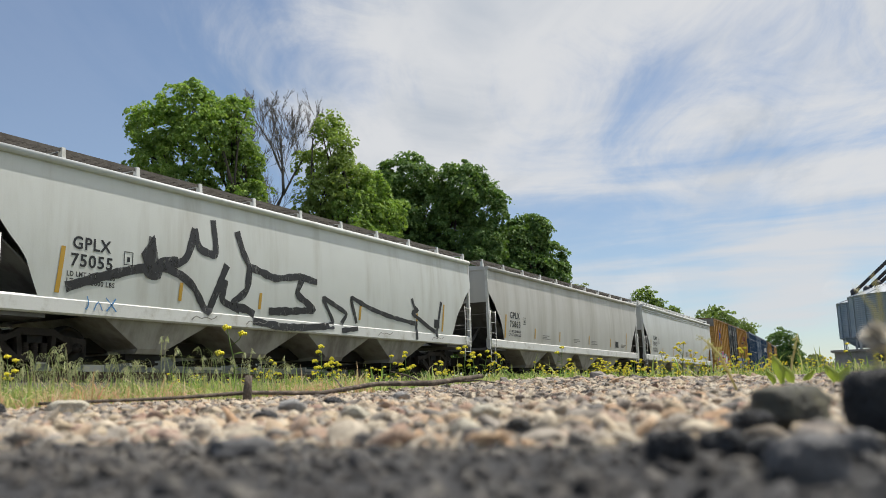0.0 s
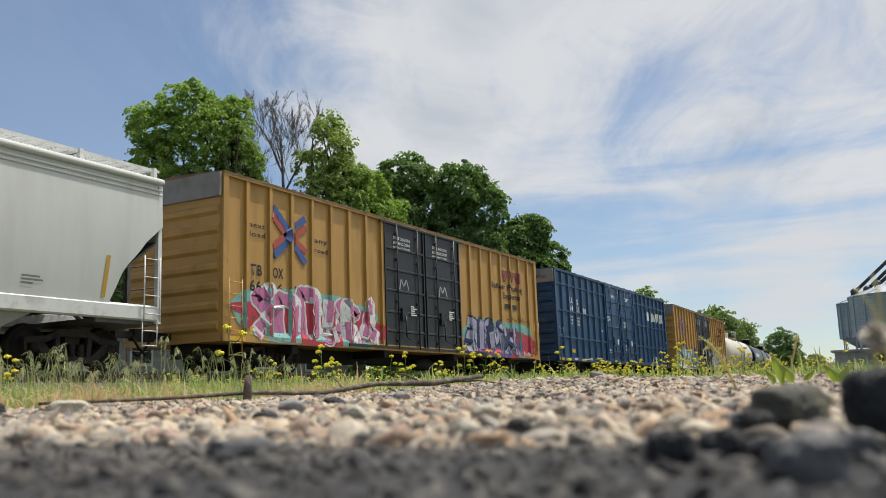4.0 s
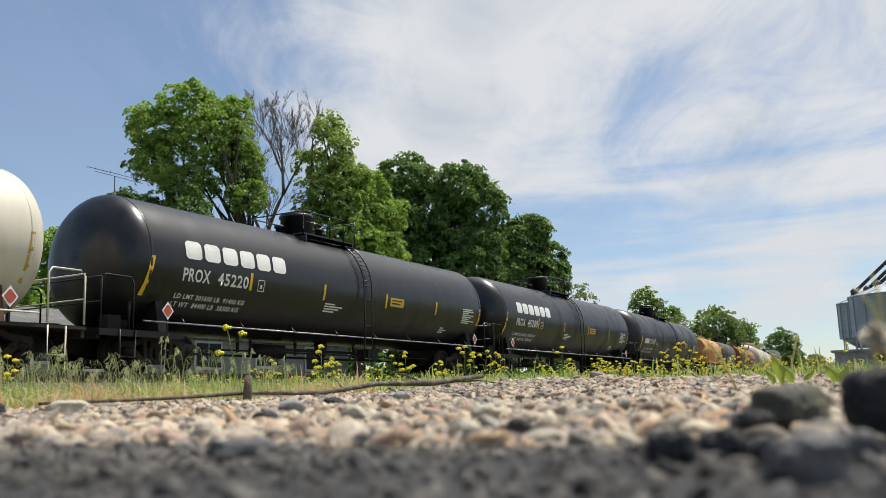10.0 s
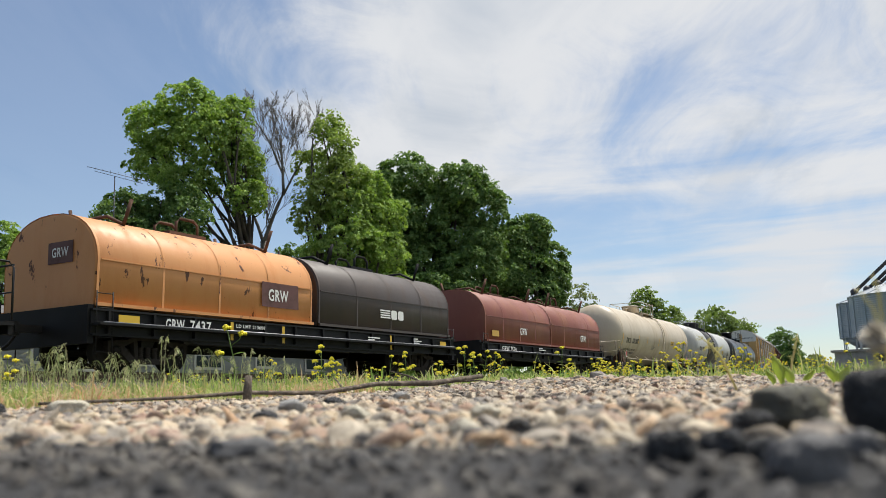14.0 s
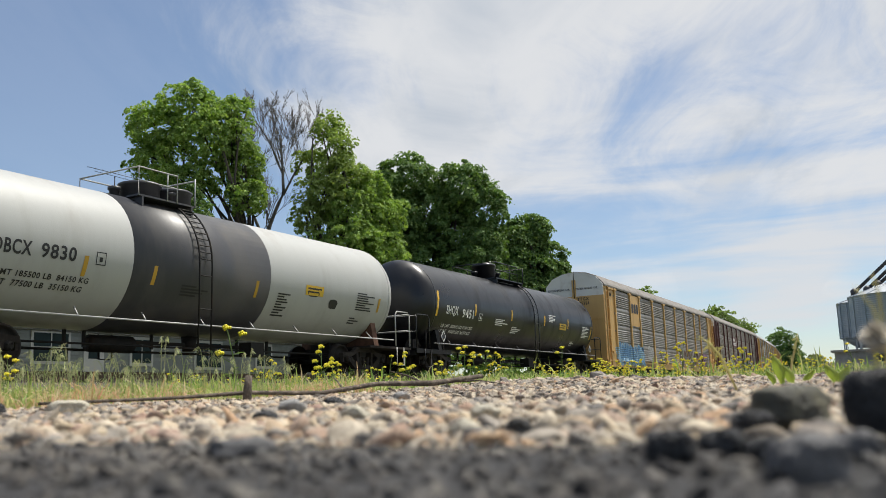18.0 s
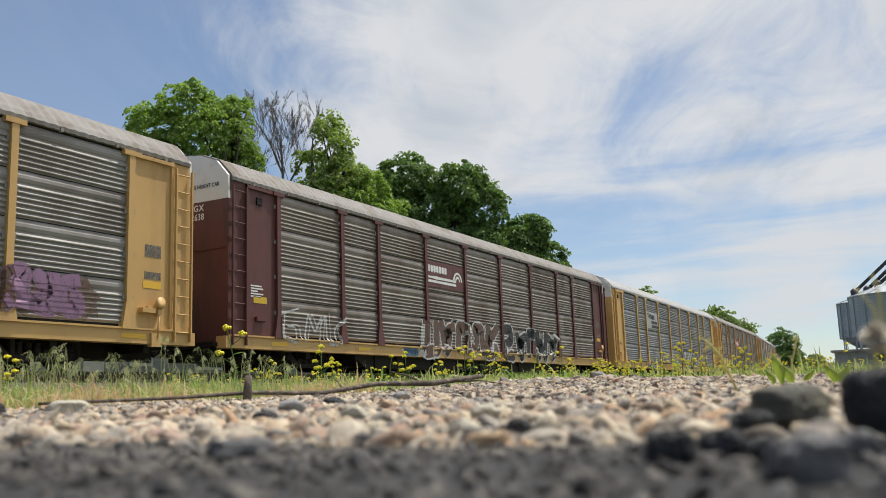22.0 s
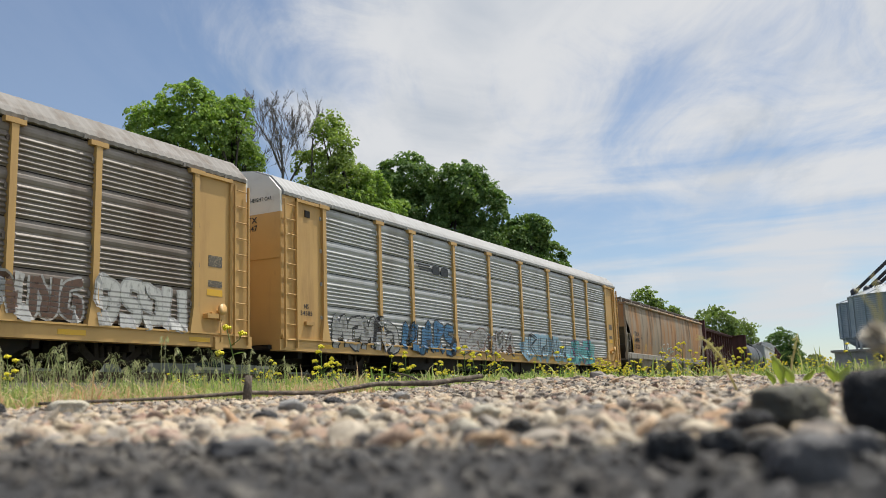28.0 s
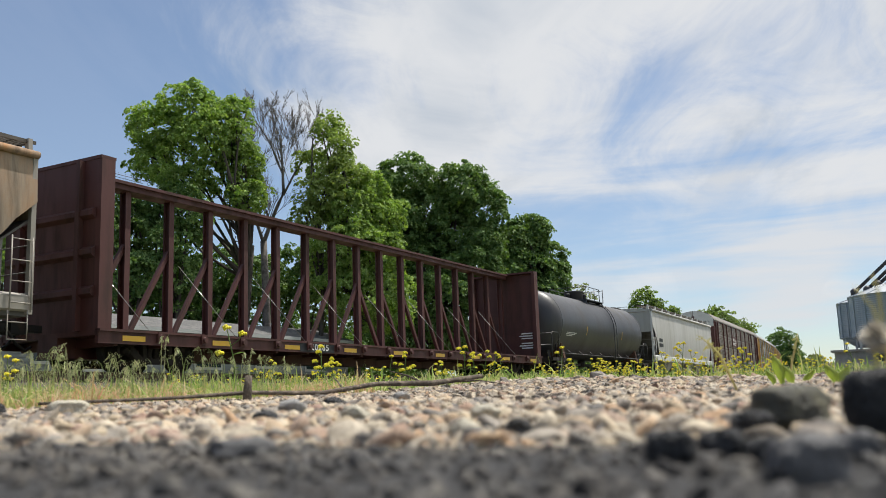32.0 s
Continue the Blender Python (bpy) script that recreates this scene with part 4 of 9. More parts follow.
    for turn in (0, 180):
        m = pose(0, 0, 0, 0, 0, turn)
        part("side_rail", rail_me, None, car).matrix_basis = m
        for i in range(8):
            part("rail_bracket", bracket, None, car).matrix_basis = m @ pose(-half + 1 + (2 * half - 2) * i / 7, 0, 0)
        e = m @ pose(-ends + 0.25, 0, 0)
        for me in meshes[2:] + [cross]:
            o = part(me.name.split(".")[0], me, None, car)
            o.matrix_basis = e @ pose(1.2, 0, 0) if "saddle" in me.name else e
        for mirror in (1, -1):
            for me in meshes[:2]:
                o = part(me.name.split(".")[0], me, None, car)
                o.matrix_basis = e @ Matrix.Diagonal((1, mirror, 1, 1))
    under = Mesh().turned([(1.24 - 0.35, 0.16), (1.24, 0.2)], (0.2, 0, 0), "z", 12)
    under.turned([(-0.6, 0.0), (-0.58, 0.19), (0.58, 0.19), (0.6, 0.0)], (-2.2, 0.0, 0.98), "x", 12).box(-2.9, 2.6, -0.04, 0.04, 1.0, 1.08)
    for x in (-3.4, -2.9, -1.0, 1.9, 3.1):
        under.box(x - 0.03, x + 0.03, -0.03, 0.03, 0.9, 1.3)
    under.tube([(-half + 1.5, -0.5, 0.92), (half - 1.5, -0.5, 0.92)], 0.025).tube([(-half + 1.5, 0.4, 0.86), (half - 1.5, 0.4, 0.86)], 0.03)
    under.box(1.6, 2.1, -0.75, -0.35, 0.78, 1.12)
    part("brake_gear", under, steel, car)
    t = trucks or half - 0.68
    running_gear(car, ends + 0.05, t)
    return enter(car, centre, t)


# ---- coil cars ----
def coil_car(name, label, centre, hoods, long_=16.2, shift=0.0):
    """A black flat car with a trough; hoods: (x0, x1, paint)."""
    car = thing(name, label, "freight car", "cars of the train")
    half = long_ / 2 - shift
    sill = Mesh().prism([(-half, 1.02), (-half, 1.50), (half, 1.50), (half, 1.02), (half - 2.3, 1.02), (half - 3.0, 0.93), (-half + 3.0, 0.93), (-half + 2.3, 1.02)], -1.44, -1.36)
    sill_me = sill.mesh("side_sill", frame_black)
    lip_me = Mesh().box(-half, half, -1.50, -1.36, 1.50, 1.54).box(-half, half, -1.50, -1.44, 1.00, 1.04).mesh("sill_flange", frame_black)
    pipe_me = Mesh().tube([(-half + 0.2, -1.58, 1.27), (half - 0.2, -1.58, 1.27)], 0.016).mesh("side_rail", pale_rail)
    stake_me = Mesh().box(-0.03, 0.03, -1.52, -1.44, 1.05, 1.50).mesh("sill_stake", frame_black)
    walk_me = Mesh().box(-half, half, -1.72, -1.45, 1.20, 1.24).mesh("side_walk", frame_black)
    for turn in (0, 180):
        m = pose(0, 0, 0, 0, 0, turn)
        for me in (sill_me, lip_me, pipe_me, walk_me):
            part(me.name.split(".")[0], me, None, car).matrix_basis = m
        for i in range(13):
            part("sill_stake", stake_me, None, car).matrix_basis = m @ pose(-half + 0.4 + (2 * half - 0.8) * i / 12, 0, 0)
    part("deck", Mesh().box(-half, half, -1.36, 1.36, 1.15, 1.40).box(-half - 0.05, -half + 0.1, -1.4, 1.4, 0.85, 1.62).box(half - 0.1, half + 0.05, -1.4, 1.4, 0.85, 1.62), frame_black, car)
    lad = Mesh()
    for x in (0.0, 0.4):
        lad.tube([(x, -1.48, 0.65), (x, -1.48, 1.9)], 0.014, 5)
    rungs(lad, 0.0, 0.4, -1.48, 0.68, 1.85, 5)
    lad_me = lad.mesh("ladder", frame_black)
    for turn in (0, 180):
        for x in (-half + 0.1, half - 0.5):
            part("ladder", lad_me, None, car).matrix_basis = pose(0, 0, 0, 0, 0, turn) @ pose(x, 0, 0)
    for x0, x1, paint in hoods:
        z0, zs, zt = 1.62, 2.55, 3.62

        def arch(k):
            pts = [(-1.40 * k, z0), (-1.43 * k, zs)]
            pts += [(-1.43 * k * math.cos(a) ** 0.85, zs + (zt - zs) * k * math.sin(a)) for a in [math.pi / 2 * i / 8 for i in range(1, 9)]]
            return pts + [(-y, z) for y, z in reversed(pts[:-1])]

        hood = Mesh().rings([[(x, y, z) for y, z in arch(k)] for x, k in ((x0 + 0.0, 0.97), (x0 + 0.06, 1.0), (x1 - 0.06, 1.0), (x1, 0.97))], closed=True)
        h = part("hood", hood, paint, car)
        seam_me = Mesh()
        for i in range(5):
            x = x0 + 0.05 + (x1 - x0 - 0.1) * i / 4
            seam_me.rings([[(x + d, y * 1.006, z + 0.006) for y, z in arch(1.0)] for d in (-0.03, 0.03)], closed=False, caps=False)
        part("seam_strip", seam_me, paint, h)
        edge = Mesh()
        for s in (-1, 1):
            edge.box(x0, x1, s * 1.44 - 0.03, s * 1.44 + 0.03, z0 - 0.02, z0 + 0.05)
            edge.box(x0 + 0.1, x1 - 0.1, s * 1.435 - 0.015, s * 1.435 + 0.015, zs - 0.015, zs + 0.015)
        part("hood_edge", edge, paint, h)
        iron = rust_iron if paint is not hood_brown else frame_black
        for f in (0.17, 0.83):
            x = x0 + (x1 - x0) * f
            horn = Mesh().tube([(x, -0.80, zt - 0.16), (x + 0.06, -0.98, zt + 0.42)], 0.045).tube([(x, 0.80, zt - 0.16), (x + 0.06, 0.98, zt + 0.42)], 0.045)
            horn.tube([(x, -0.80, zt - 0.12), (x, -0.3, zt + 0.12), (x, 0.3, zt + 0.12), (x, 0.80, zt - 0.12)], 0.04)
            part("lifting_horn", horn, iron, h)
        x = (x0 + x1) / 2
        bail = Mesh()
        for y in (-0.35, 0.35):
            bail.tube([(x - 0.35, y, zt - 0.03), (x - 0.35, y, zt + 0.30), (x - 0.2, y, zt + 0.40), (x + 0.2, y, zt + 0.40), (x + 0.35, y, zt + 0.30), (x + 0.35, y, zt - 0.03)], 0.04)
        bail.box(x - 0.6, x + 0.6, -0.4, 0.4, zt - 0.02, zt + 0.06).box(x0 + 0.6, x1 - 0.6, -0.12, 0.12, zt - 0.02, zt + 0.03)
        part("lifting_bail", bail, iron, h)
    running_gear(car, half + 0.1, half - 1.9)
    for ob in car.children:
        if not ob.name.startswith('hood'):
            ob.matrix_basis = Matrix.Translation((shift, 0, 0)) @ ob.matrix_basis
    enter(car, centre, half - 1.9)
    return car


def hood_skin(x, z):
    return -1.462 if z < 2.6 else -1.43 * math.cos(math.asin(min((z - 2.55) / 1.07, 1))) ** 0.85 - 0.02


# ---- closed car carriers ----
plate_dark = material("stencilled plate", (0.10, 0.085, 0.07), 0.6, spot=(0.30, 0.25, 0.17), spot_at=(0.5, 0.6), spot_scale=30, vary=0.1)
def autorack_panels(mat):
    """One tier of a pressed side panel, a metre wide, 0.9 m high."""
    m = Mesh()
    rows = [(0.0, 0.0)]
    for i in range(6):
        z = 0.02 + i * 0.104
        rows += [(z, 0.0), (z + 0.022, -0.040), (z + 0.040, -0.042), (z + 0.085, -0.004)]
    rows += [(0.66, 0.0), (0.68, -0.016), (0.74, -0.030), (0.80, -0.026), (0.86, -0.004), (0.888, 0.012)]
    m.rings([[(x, y, z) for z, y in rows] for x in (0, 1)], closed=False, caps=False, smooth=False)
    return m.mesh("panel", mat)


POSTS_AT = (1.75, 4.56, 6.45, 9.30, 12.10, 15.0, 17.9, 20.8, 22.7, 25.45)


def autorack(name, label, centre, paint, panel_mat, roof_mat, end_top, post_paint=None, sill_paint=None):
    car = thing(name, label, "car carrier", "cars of the train")
    half, y = 13.6, 1.50
    post_paint, sill_paint = post_paint or paint, sill_paint or paint
    z0, z1 = 1.24, 4.90
    # roof: a broad arch with close ribs
    prof = [(-1.56, 4.90), (-1.57, 4.98), (-1.50, 5.10), (-1.15, 5.46), (-0.62, 5.66), (0, 5.74)]
    prof += [(-a, b) for a, b in reversed(prof[:-1])]
    roof = Mesh()
    n = 116
    rings = []
    for i in range(n * 4 + 1):
        x = -half + 0.05 + (2 * half - 0.1) * i / (n * 4)
        k = 0.011 if i % 4 == 2 else 0.006 if i % 4 else 0.0
        rings.append([(x, a * (1 + k * 0.6), b + k) for a, b in prof])
    roof.rings(rings, smooth=False)
    part("roof", roof, roof_mat, car)
    panel_me = autorack_panels(panel_mat)
    post = Mesh()
    post.prism([(-0.075, -y - 0.10), (0.075, -y - 0.10), (0.075, -y + 0.02), (-0.075, -y + 0.02)], 1.75, z1, "z")
    post.rings([[(-0.075, -y - 0.10, 1.75), (0.075, -y - 0.10, 1.75), (0.075, -y + 0.02, 1.75), (-0.075, -y + 0.02, 1.75)],
                [(-0.19, -y - 0.12, z0 - 0.08), (0.19, -y - 0.12, z0 - 0.08), (0.19, -y + 0.02, z0 - 0.08), (-0.19, -y + 0.02, z0 - 0.08)]], smooth=False)
    post.box(-0.22, 0.22, -y - 0.115, -y, z1 - 0.11, z1 - 0.01)
    post_me = post.mesh("post", post_paint)
    bolt = Mesh()
    for i in range(4):
        for x in (-0.11, 0.11):
            bolt.box(x - 0.03, x + 0.03, -y - 0.05, -y - 0.0, z0 + 0.52 + i * 0.9, z0 + 0.62 + i * 0.9)
    bolt_me = bolt.mesh("panel_clip", panel_mat)
    sill_me = Mesh().box(-half - 0.15, half + 0.15, -y - 0.06, -y + 0.25, 0.88, z0 - 0.08).box(-half, half, -y - 0.10, -y, z0 - 0.08, z0 - 0.04).mesh("side_sill", sill_paint)
    plate_me = Mesh().box(-0.035, 0.035, -y - 0.09, -y, z1 - 0.02, z1 + 0.06).mesh("eave_clip", roof_mat)
    stripe_me = Mesh().box(-0.32, 0.32, -y - 0.068, -y - 0.058, 0.98, 1.08).mesh("reflector", reflector)
    doorp = Mesh().prism([(-half + 0.02, -y - 0.02), (-half + 1.69, -y - 0.02), (-half + 1.69, -y + 0.02), (-half + 0.02, -y + 0.02)], z0 - 0.04, z1, "z")
    doorp.box(-half + 0.55, -half + 0.62, -y - 0.07, -y - 0.02, z0, z1).box(-half + 0.55, -half + 1.75, -y - 0.09, -y - 0.02, z1 - 0.10, z1 - 0.02)
    doorp.box(-half + 0.9, -half + 1.25, -y - 0.10, -y - 0.02, z0 + 0.32, z0 + 0.42)
    doorp_me = doorp.mesh("end_panel", paint)
    lad = Mesh()
    for x in (-half + 0.03, -half + 0.50):
        lad.box(x - 0.02, x + 0.02, -y - 0.13, -y - 0.07, 0.95, z1 - 0.12)
    rungs(lad, -half + 0.03, -half + 0.50, -y - 0.10, 1.15, z1 - 0.25, 10, 0.014)
    lad_me = lad.mesh("ladder", paint)
    skin_me = Mesh().box(-half + 1.7, half - 1.7, -y + 0.022, -y + 0.04, z0 - 0.03, z1).mesh("inner_skin", steel)
    gaps = list(zip(POSTS_AT[:-1], POSTS_AT[1:]))
    for turn in (0, 180):
        m = pose(0, 0, 0, 0, 0, turn)
        part("side_sill", sill_me, None, car).matrix_basis = m
        part("inner_skin", skin_me, None, car).matrix_basis = m
        for x in POSTS_AT:
            p = part("post", post_me, None, car)
            p.matrix_basis = m @ pose(x - half, 0, 0)
            if turn == 0:
                part("panel_clip", bolt_me, None, p)
        for a, b in gaps:
            for i in range(4):
                part("panel", panel_me, None, car).matrix_basis = m @ pose(a - half + 0.07, -y, z0 + 0.02 + 0.905 * i) @ Matrix.Diagonal((b - a - 0.14, 1, 1, 1))
        for mirror in (1, -1):
            e = m @ Matrix.Diagonal((mirror, 1, 1, 1))
            part("end_panel", doorp_me, None, car).matrix_basis = e
            part("ladder", lad_me, None, car).matrix_basis = e
        for i in range(20):
            part("eave_clip", plate_me, None, car).matrix_basis = m @ pose(-half + 0.8 + (2 * half - 1.6) * i / 19, 0, 0)
        for x in (-11.8, -8.0, -4.0, 0.6, 4.6, 8.6, 12.0):
            part("reflector", stripe_me, None, car).matrix_basis = m @ pose(x, 0, 0)
    # end doors
    for turn in (0, 180):
        m = pose(0, 0, 0, 0, 0, turn)
        for s in (-1, 1):
            leaf = Mesh().prism([(s * 0.03, 1.05), (s * 1.40, 1.05), (s * 1.52, 1.3), (s * 1.52, 4.45), (s * 0.03, 4.45)], -half - 0.06, -half + 0.02, "x")
            leaf.box(-half - 0.09, -half - 0.05, *sorted((s * 0.03, s * 0.10)), 1.05, 5.3)
            leaf.box(-half - 0.09, -half - 0.05, *sorted((s * 0.1, s * 1.45)), 3.25, 3.30)
            d = part("end_door", leaf, paint, car)
            d.matrix_basis = m
            cap = Mesh().prism([(s * 0.03, 4.45), (s * 1.52, 4.45), (s * 1.50, 5.02), (s * 1.14, 5.42), (s * 0.62, 5.62), (s * 0.03, 5.70)], -half - 0.055, -half + 0.02, "x")
            part("door_top", cap, end_top, d)
    under = Mesh().box(-half, half, -0.4, 0.4, 0.62, 0.95)
    for i in range(12):
        x = -half + 1 + (2 * half - 2) * i / 11
        under.box(x - 0.08, x + 0.08, -1.3, 1.3, 0.72, 0.92)
    under.box(-half - 0.3, half + 0.3, -1.3, 1.3, 0.92, 1.02)
    part("underframe", under, steel, car)
    belly = Mesh().prism([(-8.2, 0.90), (8.2, 0.90), (7.4, 0.50), (-7.4, 0.50)], -1.22, -1.12)
    for i in range(9):
        belly.box(-7.0 + i * 1.75, -6.88 + i * 1.75, -1.26, -1.22, 0.50, 0.90)
    belly_me = belly.mesh("belly_rail", steel)
    for turn in (0, 180):
        part("belly_rail", belly_me, None, car).matrix_basis = pose(0, 0, 0, 0, 0, turn)
    for s in (0, 1):
        e = pose(0, 0, 0, 0, 0, 180 * s)
        gear = Mesh().box(half - 1.45, half - 1.10, -y - 0.16, -y - 0.02, 1.52, 1.62).box(half - 1.02, half - 0.90, -y - 0.14, -y - 0.02, 1.50, 1.72)
        gear.turned([(-y - 0.17, 0.0), (-y - 0.17, 0.13), (-y - 0.13, 0.13), (-y - 0.13, 0.0)], (half - 0.96, 0, 1.74), "y", 12).tube([(half - 0.96, -y - 0.12, 1.5), (half - 1.0, -y - 0.12, 1.0)], 0.02).box(half - 1.16, half - 0.9, -y - 0.12, -y, 0.82, 1.1)
        part("hand_brake", gear, rust_iron if s else sill_paint, car).matrix_basis = e
        part("data_plate", Mesh().box(half - 1.30, half - 0.85, -y - 0.026, -y - 0.021, 2.72, 2.98).box(half - 1.30, half - 0.85, -y - 0.026, -y - 0.021, 2.25, 2.40), plate_dark, car).matrix_basis = e
        part("warning_plate", Mesh().box(half - 1.34, half - 0.84, -y - 0.027, -y - 0.022, 2.05, 2.20), reflector, car).matrix_basis = e
        part("door_latch", Mesh().box(-half + 0.95, -half + 1.15, -y - 0.05, -y - 0.02, z1 - 0.45, z1 - 0.27), steel, car).matrix_basis = e
    running_gear(car, half - 0.05, 10.0)
    for ob in car.children:
        ob.matrix_basis = Matrix.Translation((0.45, 0, 0)) @ ob.matrix_basis
    edges = [x - 13.15 for x in POSTS_AT]

    def skin(x, z):
        near = min(abs(x - e) for e in edges)
        if near < 0.10 or (z < 1.75 and near < 0.10 + 0.12 * (1.75 - z) / 0.6):
            return -y - 0.128
        return -y - 0.036 if z > z0 - 0.03 else -y - 0.108 if z > z0 - 0.09 else -y - 0.066

    return enter(car, centre, 10.0), skin


# ---- centre-beam flat car ----
def centre_beam_car(name, label, centre, half, paint):
    car = thing(name, label, "flat car", "cars of the train")
    zd, zt = 1.12, 4.62
    deck = Mesh().box(-half, half, -1.45, 1.45, zd - 0.10, zd).box(-half, half, -0.3, 0.3, 0.62, zd - 0.1)
    for i in range(18):
        x = -half + 0.5 + (2 * half - 1.0) * i / 17
        deck.box(x - 0.05, x + 0.05, -1.42, 1.42, zd - 0.30, zd - 0.1)
    part("deck", deck, paint, car)
    sill_me = Mesh().box(-half, half, -1.50, -1.40, zd - 0.26, zd + 0.03).box(-half, half, -1.54, -1.50, zd - 0.02, zd + 0.03).mesh("side_sill", paint)
    winch_me = Mesh().turned([(-1.62, 0.07), (-1.50, 0.07)], (0, 0, zd - 0.10), "y", 10).box(-0.09, 0.09, -1.56, -1.50, zd - 0.2, zd + 0.02).mesh("winch", paint)
    stripe_me = Mesh().box(-0.3, 0.3, -1.508, -1.498, zd - 0.2, zd - 0.09).mesh("reflector", reflector)
    for turn in (0, 180):
        m = pose(0, 0, 0, 0, 0, turn)
        part("side_sill", sill_me, None, car).matrix_basis = m
        for i in range(16):
            part("winch", winch_me, None, car).matrix_basis = m @ pose(-half + 1.6 + (2 * half - 3.2) * i / 15, 0, 0)
        for i in range(9):
            part("reflector", stripe_me, None, car).matrix_basis = m @ pose(-half + 0.9 + (2 * half - 1.8) * i / 8, 0, 0)
    for turn in (0, 180):
        m = pose(0, 0, 0, 0, 0, turn) @ pose(-half, 0, 0)
        bulk = part("bulkhead", Mesh().box(0.0, 0.12, -1.33, 1.33, zd, zt), paint, car)
        bulk.matrix_basis = m
        for y in (-1.40, 1.40):
            part("bulkhead_post", Mesh().box(0.0, 0.34, y - 0.07, y + 0.07, zd, zt), paint, bulk)
        part("bulkhead_cap", Mesh().box(-0.02, 0.36, -1.47, 1.47, zt + 0.001, zt + 0.07), paint, bulk)
        for z in (1.9, 2.7, 3.5):
            part("bulkhead_rib", Mesh().prism([(0.0, z - 0.12), (-0.10, z - 0.05), (-0.10, z + 0.05), (0.0, z + 0.12)], -1.33, 1.33), paint, bulk)
        for y in (-0.9, 0.9):
            part("bulkhead_stay", Mesh().box(-0.12, -0.0, y - 0.06, y + 0.06, zd, zt), paint, bulk)
    part("top_chord", Mesh().box(-half + 0.36, half - 0.36, -0.22, 0.22, zt - 0.17, zt - 0.0).box(-half + 0.36, half - 0.36, -0.28, 0.28, zt - 0.05, zt + 0.02), paint, car)
    post_me = Mesh().prism([(-0.075, -0.10), (0.075, -0.10), (0.075, -0.075), (0.012, -0.075), (0.012, 0.075), (0.075, 0.075), (0.075, 0.10), (-0.075, 0.10), (-0.075, 0.075), (-0.012, 0.075), (-0.012, -0.075), (-0.075, -0.075)], zd, zt - 0.17, "z").mesh("post", paint)
    count = 16
    gap = (2 * half - 1.2) / count
    brace_me = Mesh().prism([(0.05, zd + 0.02), (0.17, zd + 0.02), (gap - 0.05, 3.05), (gap - 0.05, 3.25)], -0.05, 0.05).mesh("diagonal", paint)
    cable_me = Mesh().tube([(0.1, -0.22, 2.9), (gap * 0.6, -1.45, zd)], 0.008, 4).mesh("tie_cable", tread)
    for i in range(count + 1):
        x = -half + 0.6 + gap * i
        part("post", post_me, None, car).location = (x, 0, 0)
        if i < count:
            flip = 1 if i < count / 2 else -1
            part("diagonal", brace_me, None, car).matrix_basis = pose(x if flip > 0 else x + gap, 0, 0) @ Matrix.Diagonal((flip, 1, 1, 1))
            if i % 2 == 0:
                part("tie_cable", cable_me, None, car).location = (x, 0, 0)
    running_gear(car, half + 0.25, half - 2.0)
    return enter(car, centre, half - 2.0), flat_side(-1.512)


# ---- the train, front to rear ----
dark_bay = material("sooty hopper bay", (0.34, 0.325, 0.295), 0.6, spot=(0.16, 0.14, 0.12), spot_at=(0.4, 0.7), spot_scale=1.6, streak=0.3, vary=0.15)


def spray(name, colour, rough=0.55, ribbed=False):
    """Sprayed paint, rubbed through in places; on ribbed panels it misses most of the grooves."""
    m = material(name + " spray paint", colour, rough, spot=tuple(c * 0.7 for c in colour), spot_at=(0.5, 0.75), spot_scale=3.0, streak=0.4, vary=0.08, bump=0)
    t = m.node_tree
    k = Nodes(t, False)
    out = [n for n in t.nodes if n.type == "OUTPUT_MATERIAL"][0]
    b = [n for n in t.nodes if n.type == "BSDF_PRINCIPLED"][0]
    where = k.add("ShaderNodeTexCoord").outputs["Object"]
    worn = k.math("MULTIPLY", k.ramp(k.noise(k.stretch(where, 1, 1, 0.5), 9.0, 6, 0.7), 0.50, 0.66), 0.42)
    if ribbed:
        split = k.add("ShaderNodeSeparateXYZ")
        k.put(split.inputs[0], where)
        tier = k.math("MODULO", k.math("SUBTRACT", split.outputs[2], 0.355), 0.905)
        rib = k.math("DIVIDE", k.math("MODULO", k.math("SUBTRACT", tier, 0.02), 0.104), 0.104)
        groove = k.math("MAXIMUM", k.ramp(rib, 0.62, 0.86), k.ramp(rib, 0.16, 0.02))
        groove = k.math("MULTIPLY", k.math("MULTIPLY", groove, k.math("LESS_THAN", tier, 0.66)), k.ramp(split.outputs[2], 1.22, 1.25))
        worn = k.math("MAXIMUM", k.math("ADD", worn, 0.06), k.math("MULTIPLY", groove, 0.58))
    clear = k.add("ShaderNodeBsdfTransparent")
    n = k.add("ShaderNodeMixShader")
    k.put(n.inputs[0], worn), k.put(n.inputs[1], b.outputs[0]), k.put(n.inputs[2], clear.outputs[0])
    t.links.new(n.outputs[0], out.inputs[0])
    return m


black_spray, white_spray, grey_spray, aqua_spray = spray("black", (0.022, 0.022, 0.025)), spray("white", (0.62, 0.62, 0.62)), spray("silver", (0.42, 0.43, 0.44)), spray("aqua", (0.19, 0.42, 0.39))
red_spray, pink_spray, purple_spray, blue_spray = spray("red", (0.46, 0.035, 0.06)), spray("pink", (0.50, 0.16, 0.32)), spray("purple", (0.13, 0.085, 0.25)), spray("blue", (0.06, 0.20, 0.42))
green_spray, lilac_spray, maroon_spray, navy_spray = spray("green", (0.06, 0.24, 0.10)), spray("lilac", (0.40, 0.37, 0.52)), spray("maroon", (0.14, 0.035, 0.035)), spray("navy", (0.015, 0.03, 0.09))
